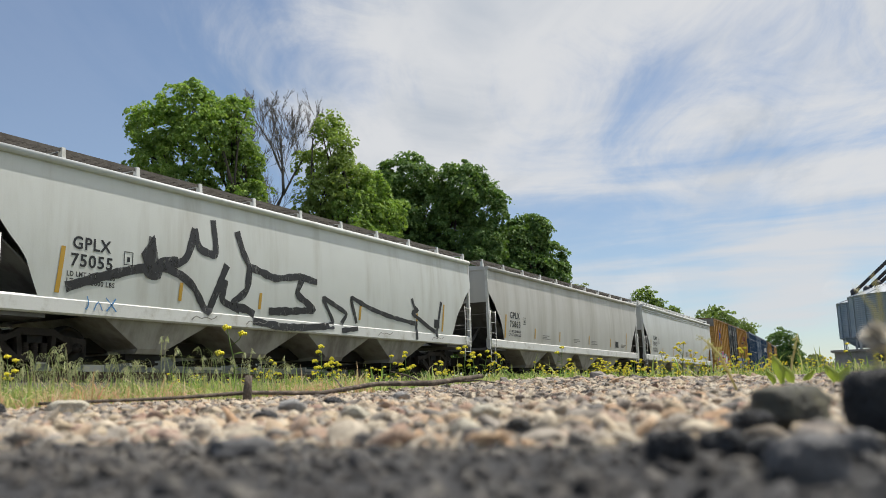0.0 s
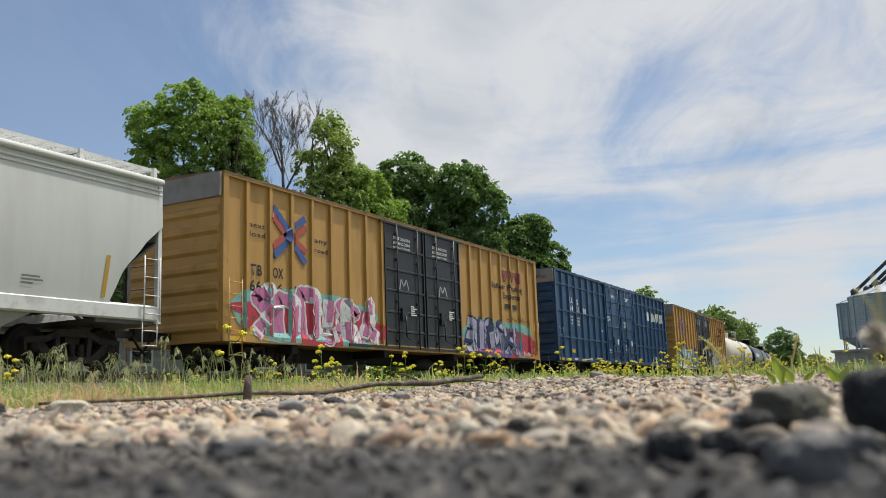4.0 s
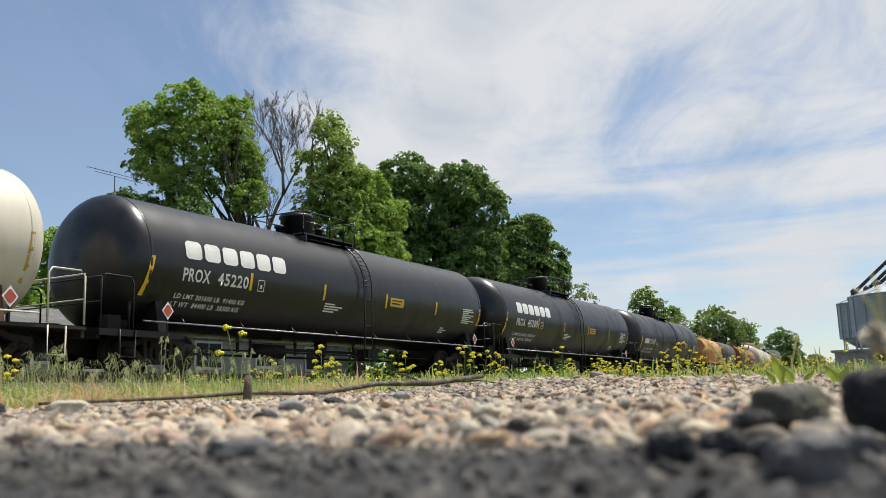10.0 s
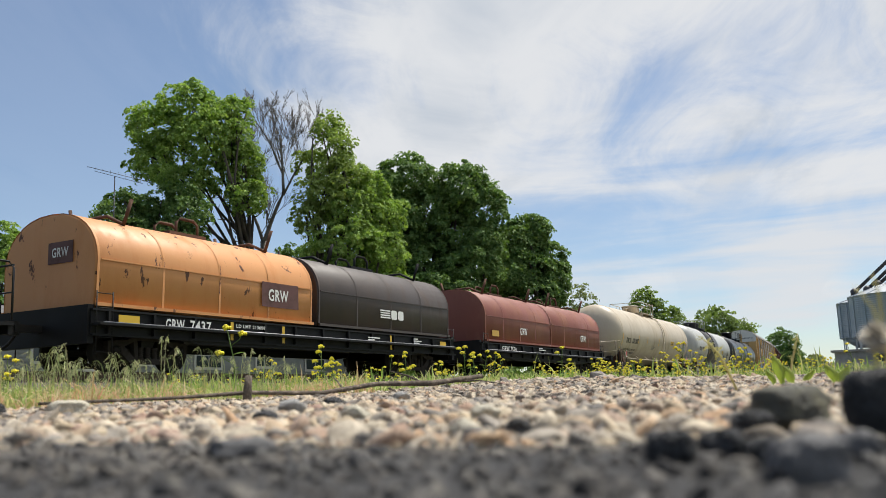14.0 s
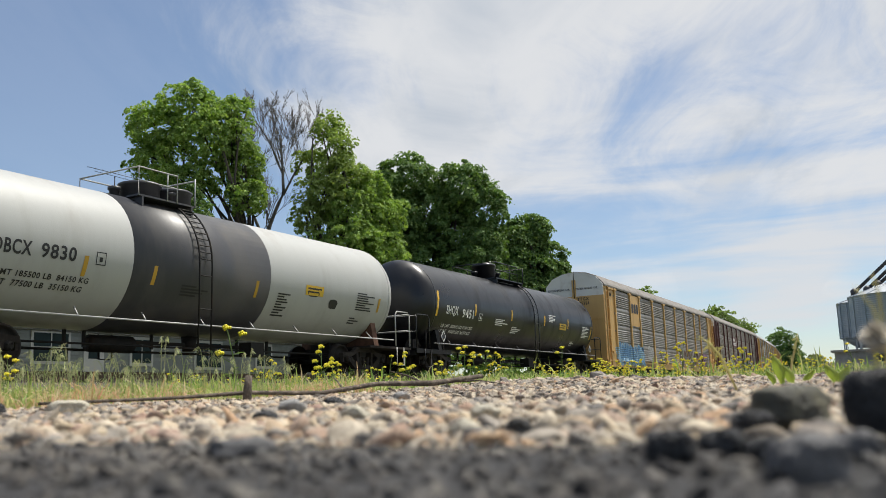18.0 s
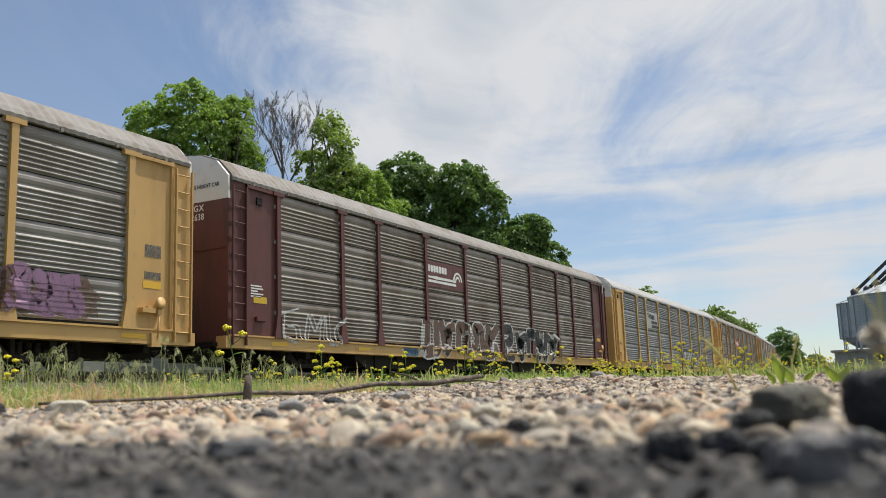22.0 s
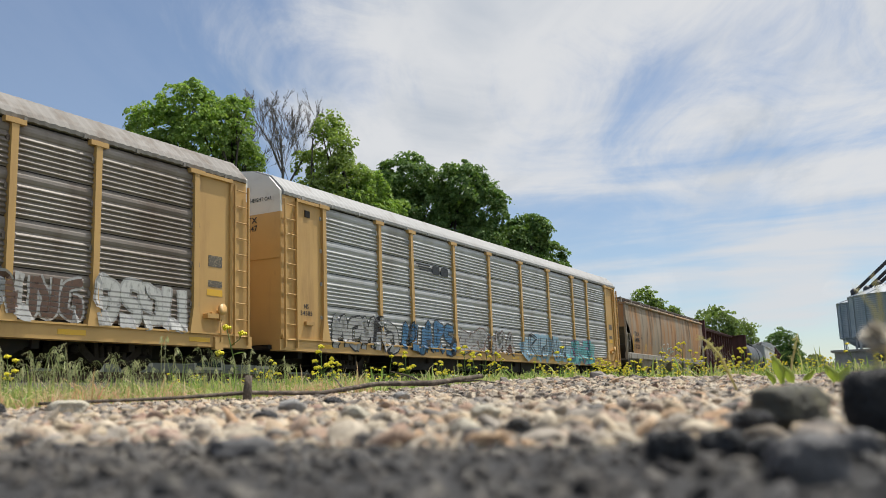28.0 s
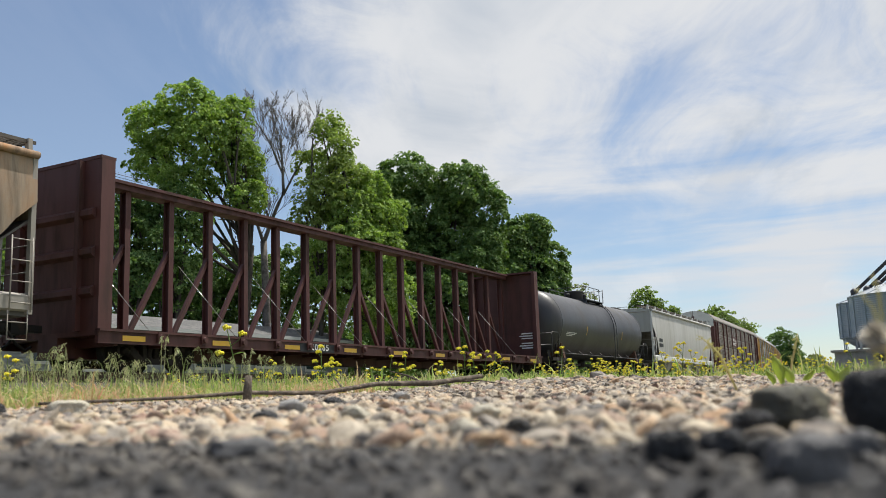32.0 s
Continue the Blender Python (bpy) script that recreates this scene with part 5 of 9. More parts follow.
pale_blue_spray, brown_spray = spray("pale blue", (0.25, 0.45, 0.60)), spray("brown", (0.07, 0.04, 0.03))
rib_blue, rib_pale, rib_white, rib_black = spray("blue rib", (0.07, 0.19, 0.36), ribbed=True), spray("pale blue rib", (0.26, 0.42, 0.54), ribbed=True), spray("white rib", (0.56, 0.56, 0.55), ribbed=True), spray("black rib", (0.018, 0.018, 0.020), ribbed=True)
rib_brown, rib_grey, rib_purple, rib_aqua, rib_green = spray("brown rib", (0.12, 0.065, 0.045), ribbed=True), spray("silver rib", (0.40, 0.40, 0.40), ribbed=True), spray("purple rib", (0.26, 0.15, 0.25), ribbed=True), spray("aqua rib", (0.12, 0.38, 0.40), ribbed=True), spray("green rib", (0.07, 0.22, 0.11), ribbed=True)
plate_yellow = material("yellow plate", (0.62, 0.40, 0.03), 0.45, vary=0.08, bump=0)
logo_blue = material("logo blue", (0.05, 0.10, 0.30), 0.5, vary=0.1, bump=0)
logo_red = material("logo red", (0.40, 0.07, 0.045), 0.5, vary=0.1, bump=0)


def strips(car, skin, xs, z, h, w=0.10, lean=0.08, mat=None):
    """Upright reflector strips along a side."""
    for x in xs:
        sticker(x, z, w, h, car, mat or ochre_strip, skin, "reflector", lean, rows=3)


def frame_mark(x, z, w, h, car, mat, skin):
    """A small square box with one letter-sized bar in it."""
    m, t = Mesh(), 0.018
    for x0, x1, z0, z1 in ((x, x + w, z, z + t), (x, x + w, z + h - t, z + h), (x, x + t, z + t, z + h - t), (x + w - t, x + w, z + t, z + h - t)):
        n = len(m.v)
        m.v += [(a, skin(a, b), b) for a, b in ((x0, z0), (x1, z0), (x1, z1), (x0, z1))]
        m.face((n, n + 1, n + 2, n + 3))
    part("stencil_box", m, mat, car)
    bars(x + w * 0.35, z + h * 0.25, [w * 0.3], h * 0.35, 1, car, mat, skin)


def word_blocks(x0, x1, z0, h, count, slope, car, mat, skin, form='block'):
    """A brand name as a row of plain upright blocks."""
    w = (x1 - x0) / count
    for i in range(count):
        x, z = x0 + w * i, z0 + slope * i
        m = {"block": ((0.08, 0.15), (0.2, 0), (0.8, 0), (0.92, 0.15), (0.92, 0.85), (0.8, 1), (0.2, 1), (0.08, 0.85)), "wedge": ((0.0, 0), (1.0, 0), (0.65, 1), (0.35, 1)),
             "kite": ((0.34, 0), (0.66, 0), (0.98, 1), (0.02, 1)), "glass": ((0.0, 0), (1.0, 0), (0.68, 0.5), (1.0, 1), (0.0, 1), (0.32, 0.5))}[form]
        m = [(x + w * a, z + h * b) for a, b in m]
        blob(m, car, mat, skin, "logo_block", step=0.04)


def hopper_marks(car, skin, x, mark, number, load, light, z=2.54, mat=None):
    mat = mat or letter_black
    letters(mark, x, z, 0.25, car, mat, skin, 0.92)
    letters(number, x - 0.03, z - 0.34, 0.25, car, mat, skin, 1.0)
    letters(load, x - 0.10, z - 0.54, 0.10, car, mat, skin, 1.15)
    letters(light, x - 0.10, z - 0.68, 0.10, car, mat, skin, 1.15)
    frame_mark(x + 1.25, z - 0.18, 0.24, 0.28, car, mat, skin)


def tank_marks(car, mark, number, x, z, size, mat, lines=(), skin=tank_skin, gap=0.3):
    """Reporting mark, number and two lines of weights."""
    w = size * 0.73
    at = x
    for word in (mark, number):
        if word:
            letters(word, at, z, size, car, mat, skin, w * len(word))
            at += w * len(word) + gap
    for i, line in enumerate(lines):
        letters(line, x - 0.1, z - 0.38 - 0.17 * i, 0.105, car, mat, skin, 0.088 * len(line))


def placards(car, half, mat):
    for x in (-half + 0.35, half - 0.55):
        part("placard_holder", Mesh().box(x + 0.15, x + 0.19, -1.462, -1.44, 1.12, 1.8), steel, car)
        blob([(x, 1.62), (x + 0.17, 1.82), (x + 0.34, 1.62), (x + 0.17, 1.42)], car, letter_white, flat_side(-1.466), "placard")
        blob([(x + 0.04, 1.62), (x + 0.17, 1.775), (x + 0.30, 1.62), (x + 0.17, 1.465)], car, mat, flat_side(-1.471), "placard")


def stencil_sheet(x, z, w, rows, car, mat, skin=tank_skin):
    bars(x, z, [w * (0.75 + 0.25 * math.sin(i * 2.3 + x)) for i in range(rows)], 0.035, 0.065, car, mat, skin)


def tank_plates(car, mat, sheet_at=6.4, plate_at=2.7):
    sticker(plate_at, 2.38, 0.78, 0.26, car, plate_yellow, tank_skin, "plate", rows=2)
    bars(plate_at + 0.08, 2.54, [0.6, 0.5], 0.04, 0.09, car, letter_black, lay(tank_skin, 0.003))
    stencil_sheet(sheet_at, 2.60, 0.9, 8, car, mat)
    stencil_sheet(-1.5, 2.2, 0.9, 4, car, mat)
    stencil_sheet(5.2, 1.9, 0.5, 3, car, mat)


def build_train():
    # covered hoppers
    car, skin = covered_hopper("covered_hopper", "dirty white covered hopper with large black graffiti on its side", 18.25, 9.45, white_paint, sill_white, 4, shift=0.80)
    hopper_marks(car, lay(skin, 0), -6.60, "GPLX", "75055", "LD LMT 220000 LBS", "LT WT 65800 LBS", 2.64)
    lines = ([(3.04, 1.88), (3.85, 2.16), (4.86, 2.44), (5.35, 2.50), (5.8, 2.62), (6.15, 2.77), (6.32, 3.20), (6.4, 3.51)], [(5.15, 3.14), (5.12, 2.75), (4.95, 2.35), (5.4, 2.28), (5.30, 2.62), (5.9, 2.70)],
             [(6.4, 3.51), (6.52, 3.05), (6.85, 3.0), (7.10, 2.95), (7.05, 3.4), (7.0, 3.8)], [(5.3, 2.55), (6.0, 2.42), (6.4, 2.2), (6.87, 1.60), (7.1, 2.1), (7.45, 2.8)], [(7.81, 3.65), (7.98, 3.2), (8.25, 2.85), (8.18, 2.25), (7.6, 1.88), (8.3, 1.80), (8.45, 1.70)],
             [(7.42, 2.45), (7.28, 1.95), (7.95, 1.78)], [(8.25, 2.85), (9.2, 2.65), (10.2, 2.81), (10.95, 2.73)], [(10.3, 2.75), (10.05, 2.35), (10.9, 1.98), (9.8, 1.88), (9.0, 1.82)],
             [(8.4, 1.55), (9.5, 1.46), (10.5, 1.5), (11.75, 1.62)], [(11.75, 1.70), (11.17, 2.37), (12.4, 1.98), (12.1, 1.70)], [(12.1, 1.50), (12.9, 1.6)], [(12.85, 1.75), (12.5, 2.48), (13.5, 2.22), (14.6, 2.05), (16.1, 1.92)], [(15.9, 2.70), (16.05, 2.4), (16.35, 2.35), (15.85, 2.25), (16.3, 2.1), (17.0, 1.85), (17.5, 1.70)], [(17.80, 2.73), (17.65, 2.2), (17.5, 1.55)], [(16.2, 2.0), (16.2, 1.42)])
    for i, pts in enumerate(lines):
        stroke([(x - 9.75, z) for x, z in pts], 0.19 if i < 9 else 0.13, car, black_spray, lay(skin, 0.004), "graffiti", "thick black sprayed line")
    blob([(-4.9, 2.75), (-4.55, 3.2), (-4.4, 2.6), (-4.7, 2.3)], car, black_spray, lay(skin, 0.004))
    stroke([(-6.2, 1.75), (-6.15, 1.5), (-6.25, 1.48)], 0.03, car, blue_spray, lay(skin, 0.01))
    stroke([(-6.05, 1.48), (-5.95, 1.75), (-5.85, 1.48)], 0.03, car, blue_spray, lay(skin, 0.01))
    stroke([(-5.75, 1.75), (-5.5, 1.48)], 0.03, car, blue_spray, lay(skin, 0.01)), stroke([(-5.5, 1.75), (-5.75, 1.48)], 0.03, car, blue_spray, lay(skin, 0.01))
    for x in (-3.4, -1.6, 4.2, 7.4):
        stroke([(x, 1.45), (x + 0.15, 1.6), (x + 0.3, 1.44), (x + 0.45, 1.6), (x + 0.6, 1.45), (x + 0.8, 1.58)], 0.02, car, letter_grey, lay(skin, 0.008))
    strips(car, lay(skin, 0.002), (-6.95,), 1.76, 0.90, 0.10, 0.1), strips(car, lay(skin, 0.002), (-3.80, -1.15, 3.2, 6.4), 1.85, 0.40)
    strips(car, lay(skin, 0.002), (8.1,), 1.76, 0.90, 0.10, 0.1)
    sticker(7.6, 1.85, 0.35, 0.28, car, letter_black, lay(skin, 0.002))
    car, skin = covered_hopper("covered_hopper", "light grey covered hopper with a white side sill", 38.6, 9.47, grey_paint, sill_white, 4, shift=0.83)
    hopper_marks(car, skin, -6.78, "GPLX", "75863", "LD LMT 220000 LBS", "LT WT 60000 LBS")
    strips(car, lay(skin, 0.002), (-7.30, 8.0), 1.76, 0.90, 0.10, 0.1), strips(car, lay(skin, 0.002), (-4.36, -1.6, 2.2, 5.4), 1.84, 0.42)
    sticker(6.25, 1.85, 0.5, 0.3, car, letter_black, lay(skin, 0.002))
    for x in (-3.5, 0.2, 2.6, 7.2):
        stencil_sheet(x, 2.0, 0.9, 3, car, letter_grey, lay(skin, 0.002))
    car, skin = covered_hopper("covered_hopper", "pale grey covered hopper with ridged eaves and a white sill", 59.95, 9.77, curved_paint, sill_white, 4, ridged=True, dark_walk=False, eave=4.36)
    hopper_marks(car, skin, -7.82, "XOMX", "720127", "LD LMT 220000 LB", "LT WT 66000 LB", 2.55)
    strips(car, lay(skin, 0.002), (-8.45, 8.2), 1.76, 0.85, 0.10, 0.1), strips(car, lay(skin, 0.002), (-5.62, -2.82, 0.1, 3.1, 5.6), 1.74, 0.40)
    sticker(1.95, 1.80, 0.80, 0.24, car, plate_yellow, lay(skin, 0.002))
    stencil_sheet(0.75, 2.05, 0.9, 5, car, letter_grey, lay(skin, 0.002)), stencil_sheet(6.4, 2.0, 0.5, 3, car, letter_grey, lay(skin, 0.002))

    # box cars
    def rail_logo(car, skin, x, z):
        """Two crossing pairs of broad bars."""
        for a, b, mat in (((0.0, 1.05), (0.62, 0.55), logo_red), ((0.0, 0.20), (0.62, 0.62), logo_red), ((1.42, 0.90), (0.85, 0.58), logo_red), ((1.42, 0.25), (0.9, 0.52), logo_red)):
            stroke([(x + a[0], z + a[1]), (x + b[0], z + b[1])], 0.17, car, mat, lay(skin, 0.003), "logo_bar", step=0.05)
        stroke([(x + 0.05, z + 1.25), (x + 0.55, z + 0.85), (x + 0.72, z + 0.6), (x + 0.55, z + 0.35), (x + 0.05, z - 0.02)], 0.19, car, logo_blue, lay(skin, 0.006), "logo_bar", step=0.05)
        stroke([(x + 1.38, z + 1.15), (x + 0.95, z + 0.88)], 0.19, car, logo_blue, lay(skin, 0.006), "logo_bar", step=0.05)
        stroke([(x + 0.90, z + 0.38), (x + 1.38, z - 0.05)], 0.19, car, logo_blue, lay(skin, 0.006), "logo_bar", step=0.05)

    def pool_car_marks(car, skin, number):
        for word, x, z in (("next", -8.42, 3.86), ("load", -8.40, 3.63), ("any", -5.78, 3.78), ("road", -5.78, 3.55)):
            letters(word, x, z, 0.13, car, letter_black, skin, 0.60)
        rail_logo(car, skin, -7.55, 3.25)
        for word, x, z in (("TB", -8.35, 2.68), ("OX", -7.52, 2.68), (number[:2], -8.38, 2.28), (number[2:4], -7.54, 2.28), (number[4:], -6.66, 2.28)):
            letters(word, x, z, 0.27, car, letter_black, skin, 0.42)
        word_blocks(6.1, 7.9, 3.95, 0.42, 3, -0.0, car, letter_red, lay(skin, 0.002), "kite")
        letters("Railcar Pooling", 5.10, 3.55, 0.22, car, letter_black, skin, 2.9)
        letters("Experts", 6.15, 3.22, 0.22, car, letter_black, skin, 1.45)
        bars(6.3, 2.90, [1.1], 0.18, 1, car, letter_black, skin)
        for lines, x in ((("CLOSE THIS DOOR", "BEFORE CLOSING", "MAIN DOOR"), -1.85), (("CLOSE AND LOCK", "BOTH DOORS BEFORE", "MOVING CAR"), 0.60)):
            for i, line in enumerate(lines):
                letters(line, x, 4.46 - 0.15 * i, 0.09, car, letter_white, flat_side(-1.606), 1.0)
        for x in (-1.0, 1.5):
            stencil_sheet(x, 2.4, 0.35, 5, car, letter_white, flat_side(-1.675))
        sticker(-8.6, 1.22, 0.5, 0.2, car, plate_yellow, lay(skin, 0.012))

    car, skin = boxcar("box_car", "buff yellow box car with black doors and bright graffiti", 80.97, yellow_paint, black_door, roof_metal, "ribbed")
    blob(wobbly(-8.9, -2.7, 1.05, 2.45, 3, 0.25, 40), car, aqua_spray, lay(skin, 0.004))
    blob(wobbly(-8.7, -2.6, 1.04, 2.15, 5, 0.30, 40), car, red_spray, lay(skin, 0.008))
    throw_up(car, lay(skin, 0.010), -8.3, -2.7, 1.15, 2.4, pink_spray, white_spray, 6, 21, width=0.06)
    blob(wobbly(2.6, 9.2, 1.05, 2.35, 8, 0.22, 40), car, aqua_spray, lay(skin, 0.004))
    blob(wobbly(3.2, 9.1, 1.04, 2.10, 9, 0.22, 40), car, red_spray, lay(skin, 0.008))
    blob(wobbly(2.7, 7.6, 1.03, 1.75, 4, 0.25, 40), car, purple_spray, lay(skin, 0.010))
    throw_up(car, lay(skin, 0.012), 2.8, 7.2, 1.2, 2.3, lilac_spray, navy_spray, 4, 33, width=0.07)
    for x in (6.4, 6.75, 7.1, 7.5, 7.9, 8.25):
        stroke([(x, 2.62), (x + 0.05, 2.40), (x + 0.2, 2.58), (x + 0.22, 2.38)], 0.03, car, black_spray, lay(skin, 0.012))
    for x in (-1.6, 0.9):
        stroke([(x, 2.9), (x + 0.1, 3.3), (x + 0.25, 2.95), (x + 0.4, 3.3), (x + 0.55, 2.9)], 0.05, car, grey_spray, flat_side(-1.645))
    pool_car_marks(car, lay(skin, 0.013), "661628")
    car, skin = boxcar("box_car", "dark blue box car with gridded steel sides", 101.74, blue_paint, blue_paint, roof_metal, "gridded")
    for word, x, z, w in (("LR", -7.43, 3.66, 0.42), ("14", -7.43, 3.31, 0.40), ("S", -6.52, 3.62, 0.2), ("11", -6.52, 3.29, 0.28), ("38", -5.70, 3.27, 0.44)):
        letters(word, x, z, 0.26, car, letter_white, skin, w)
    for i, (word, n) in enumerate((("LD LMT", "204000"), ("LT WT", "82000"), ("CU FT", "7550"))):
        letters(word, -7.50, 2.98 - 0.15 * i, 0.09, car, letter_white, skin, 0.36 if i else 0.44)
        letters(n, -6.52, 2.98 - 0.15 * i, 0.09, car, letter_white, skin, 0.075 * len(n))
    for i, x in enumerate((5.40, 6.35, 7.22, 8.12)):
        word_blocks(x, x + 0.50, 3.62, 0.50, 1, 0, car, letter_white, skin, ('block', 'wedge', 'kite', 'glass')[i])
    letters("70K", -3.05, 2.55, 0.10, car, letter_white, skin, 0.26)
    sticker(-7.48, 1.42, 0.48, 0.16, car, plate_yellow, skin), sticker(7.5, 1.42, 0.4, 0.14, car, plate_yellow, skin)
    for x, z, w, n in ((-1.45, 4.50, 0.62, 3), (0.98, 4.50, 0.62, 3), (-2.25, 3.35, 0.6, 4), (0.45, 3.2, 0.6, 5), (0.6, 2.0, 0.4, 5), (-2.2, 1.7, 0.4, 3), (6.6, 1.5, 0.25, 2)):
        stencil_sheet(x, z, w, n, car, letter_white, flat_side(-1.606) if abs(x) < 3 else skin)
    for x in (-1.0, 1.45):
        sticker(x, 2.0, 0.22, 0.26, car, letter_white, flat_side(-1.67))
        sticker(x - 0.5, 2.05, 0.14, 0.16, car, logo_red, flat_side(-1.606))
    bars(-7.4, 1.14, [0.5, 0.4], 0.03, 0.05, car, letter_white, flat_side(-1.60)), bars(-6.0, 1.12, [1.1], 0.04, 1, car, letter_white, flat_side(-1.60))
    sign = settle_on(text_mesh("EXCESS HEIGHT CAR", 0.13, 1.25, letter_black), 0, 0, lambda x, z: 0)
    part("lettering", sign, None, car).matrix_basis = pose(-9.484, 0.0, 4.62, 0, 0, -90)
    part("lettering", settle_on(text_mesh("LRS 141138", 0.13, 0.85, letter_white), 0, 0, lambda x, z: 0), None, car).matrix_basis = pose(-9.474, 0.2, 4.20, 0, 0, -90)
    car, skin = boxcar("box_car", "yellow box car with black doors and graffiti along the sill", 122.8, yellow_paint, black_door, roof_metal, "ribbed")
    blob([(-9.2, 1.02), (-9.25, 2.0), (-8.7, 2.2), (-8.0, 2.15), (-7.4, 2.5), (-6.6, 2.35), (-6.4, 2.55), (-6.1, 2.2), (-5.0, 2.35), (-4.2, 2.4), (-3.0, 2.15), (-2.4, 1.9), (-2.5, 1.02)], car, aqua_spray, lay(skin, 0.004))
    blob([(-8.4, 1.02), (-8.5, 1.75), (-8.1, 2.0), (-7.7, 1.85), (-7.5, 2.45), (-6.9, 2.5), (-6.5, 2.2), (-6.3, 2.75), (-6.0, 2.3), (-5.6, 2.0), (-5.1, 2.3), (-4.6, 2.35), (-4.0, 2.5), (-3.9, 1.6), (-3.5, 1.02)], car, white_spray, lay(skin, 0.008))
    for pts in ([(-8.45, 1.2), (-8.15, 1.5), (-8.5, 1.75), (-8.3, 2.05), (-7.8, 1.95), (-7.45, 1.55)], [(-7.6, 2.1), (-7.45, 2.5), (-6.9, 2.5), (-6.5, 2.2), (-6.3, 2.75), (-6.05, 2.3), (-5.85, 2.45), (-5.7, 2.05), (-6.0, 1.95)], [(-7.6, 1.9), (-7.3, 2.0), (-6.9, 1.55), (-7.4, 1.65), (-7.6, 1.9)],
                [(-6.6, 1.7), (-6.2, 1.85), (-5.9, 1.65), (-6.3, 1.3), (-6.6, 1.35), (-6.6, 1.7)], [(-5.9, 1.65), (-5.5, 1.4), (-5.4, 1.05)], [(-5.5, 2.1), (-5.2, 2.3), (-4.9, 1.9), (-5.0, 1.35), (-5.4, 1.4)], [(-4.9, 2.2), (-4.3, 2.45), (-3.8, 2.45), (-3.7, 1.9)], [(-4.6, 2.0), (-4.35, 1.9), (-4.4, 1.35), (-4.75, 1.3)]):
        stroke(pts, 0.06, car, black_spray, lay(skin, 0.013))
    for x0, x1, z0, z1 in ((-7.45, -6.95, 1.6, 1.95), (-6.55, -6.0, 1.35, 1.75), (-5.4, -5.05, 1.4, 1.75), (-4.75, -4.4, 1.4, 1.9)):
        blob(wobbly(x0, x1, z0, z1, x0), car, green_spray, lay(skin, 0.011))
    blob(wobbly(-4.0, -2.75, 1.02, 2.45, 12, 0.2, 30), car, purple_spray, lay(skin, 0.012))
    blob(wobbly(3.0, 6.0, 1.1, 2.55, 14, 0.3, 40), car, grey_spray, lay(skin, 0.004))
    for x in (3.1, 3.9, 4.8):
        throw_up(car, lay(skin, 0.006), x, x + 0.6, 1.3, 2.2, None, white_spray, 1, int(x * 10), width=0.05)
    r = random.Random(7)
    for i in range(26):
        x, z = r.uniform(-2.3, 2.1), r.uniform(1.25, 2.6)
        stroke([(x, z), (x + r.uniform(-0.1, 0.15), z + r.uniform(0.1, 0.35)), (x + r.uniform(0.05, 0.3), z + r.uniform(0, 0.3)), (x + r.uniform(0.05, 0.35), z - r.uniform(0, 0.25))], r.uniform(0.03, 0.09), car, grey_spray, flat_side(-1.628 - 0.001 * i), step=0.06)
    for i in range(22):
        x, z = r.uniform(2.9, 8.6), r.uniform(1.2, 2.3)
        stroke([(x, z), (x + r.uniform(-0.1, 0.15), z + r.uniform(0.1, 0.5)), (x + r.uniform(0.1, 0.3), z + r.uniform(0, 0.4)), (x + r.uniform(0.1, 0.4), z - r.uniform(0, 0.3))], r.uniform(0.05, 0.14), car, r.choice((grey_spray, white_spray, black_spray, navy_spray)), lay(skin, 0.006 + 0.0003 * i), step=0.06)
    strips(car, lay(skin, 0.014), (-9.0, -6.85, -4.75, -3.3), 1.45, 0.45, 0.09, 0.02, reflector)
    pool_car_marks(car, lay(skin, 0.014), "660100")

    # tank cars
    car = tank_car("tank_car", "cream white tank car with a railed manway", 142.4, 7.85, cream_paint, dome_at=-0.4, ladder_at=0.85)
    tank_marks(car, "MFCX", "132261", -6.48, 2.12, 0.30, letter_black, ("LD LMT 228700 LB  95700 KG", "LT WT  76300 LB  34600 KG"))
    strips(car, tank_skin, (-4.33, -1.3, 1.85, 4.95), 2.45, 0.40, 0.10, 0.05), strips(car, tank_skin, (7.75,), 1.9, 0.95, 0.09, 0.06)
    frame_mark(-3.2, 2.1, 0.22, 0.24, car, letter_black, tank_skin), tank_plates(car, letter_grey, 6.1, 1.25), placards(car, 7.85, logo_red)
    frame_mark(5.0, 1.85, 0.5, 0.26, car, letter_black, tank_skin)
    for centre, number in ((160.95, "45220"), (178.92, "45209")):
        car = tank_car("tank_car", "glossy black tank car with white block lettering", centre, 7.80, black_paint, dome_tall=1.5, dome_at=-0.9, ladder_at=0.35)
        word_blocks(-6.86, -3.25, 2.82, 0.42, 6, 0.0, car, letter_white, lay(tank_skin, 0.004))
        tank_marks(car, "PROX", number, -6.86, 2.32, 0.29, letter_white, ("LD LMT 201600 LB  91400 KG", "LT WT  84400 LB  38300 KG"), gap=0.25)
        strips(car, tank_skin, (-7.97,), 1.92, 0.85, 0.12, 0.18, reflector), strips(car, tank_skin, (-4.66, -1.66, 1.48, 4.55), 2.30, 0.42, 0.09, 0.03, reflector), strips(car, tank_skin, (7.7,), 2.1, 0.6, 0.09, 0.1, reflector)
        frame_mark(-4.35, 2.3, 0.24, 0.28, car, letter_white, tank_skin), tank_plates(car, letter_white, 6.5, 1.75), placards(car, 7.8, logo_red)
    car = tank_car("tank_car", "dull black tank car with yellow reflector strips", 196.9, 7.55, black_dull, dome_tall=1.7, dome_at=-0.25, ladder_at=0.7)
    bars(-6.73, 2.32, [0.95], 0.27, 1, car, letter_white, lay(tank_skin, 0.006), "logo_block")
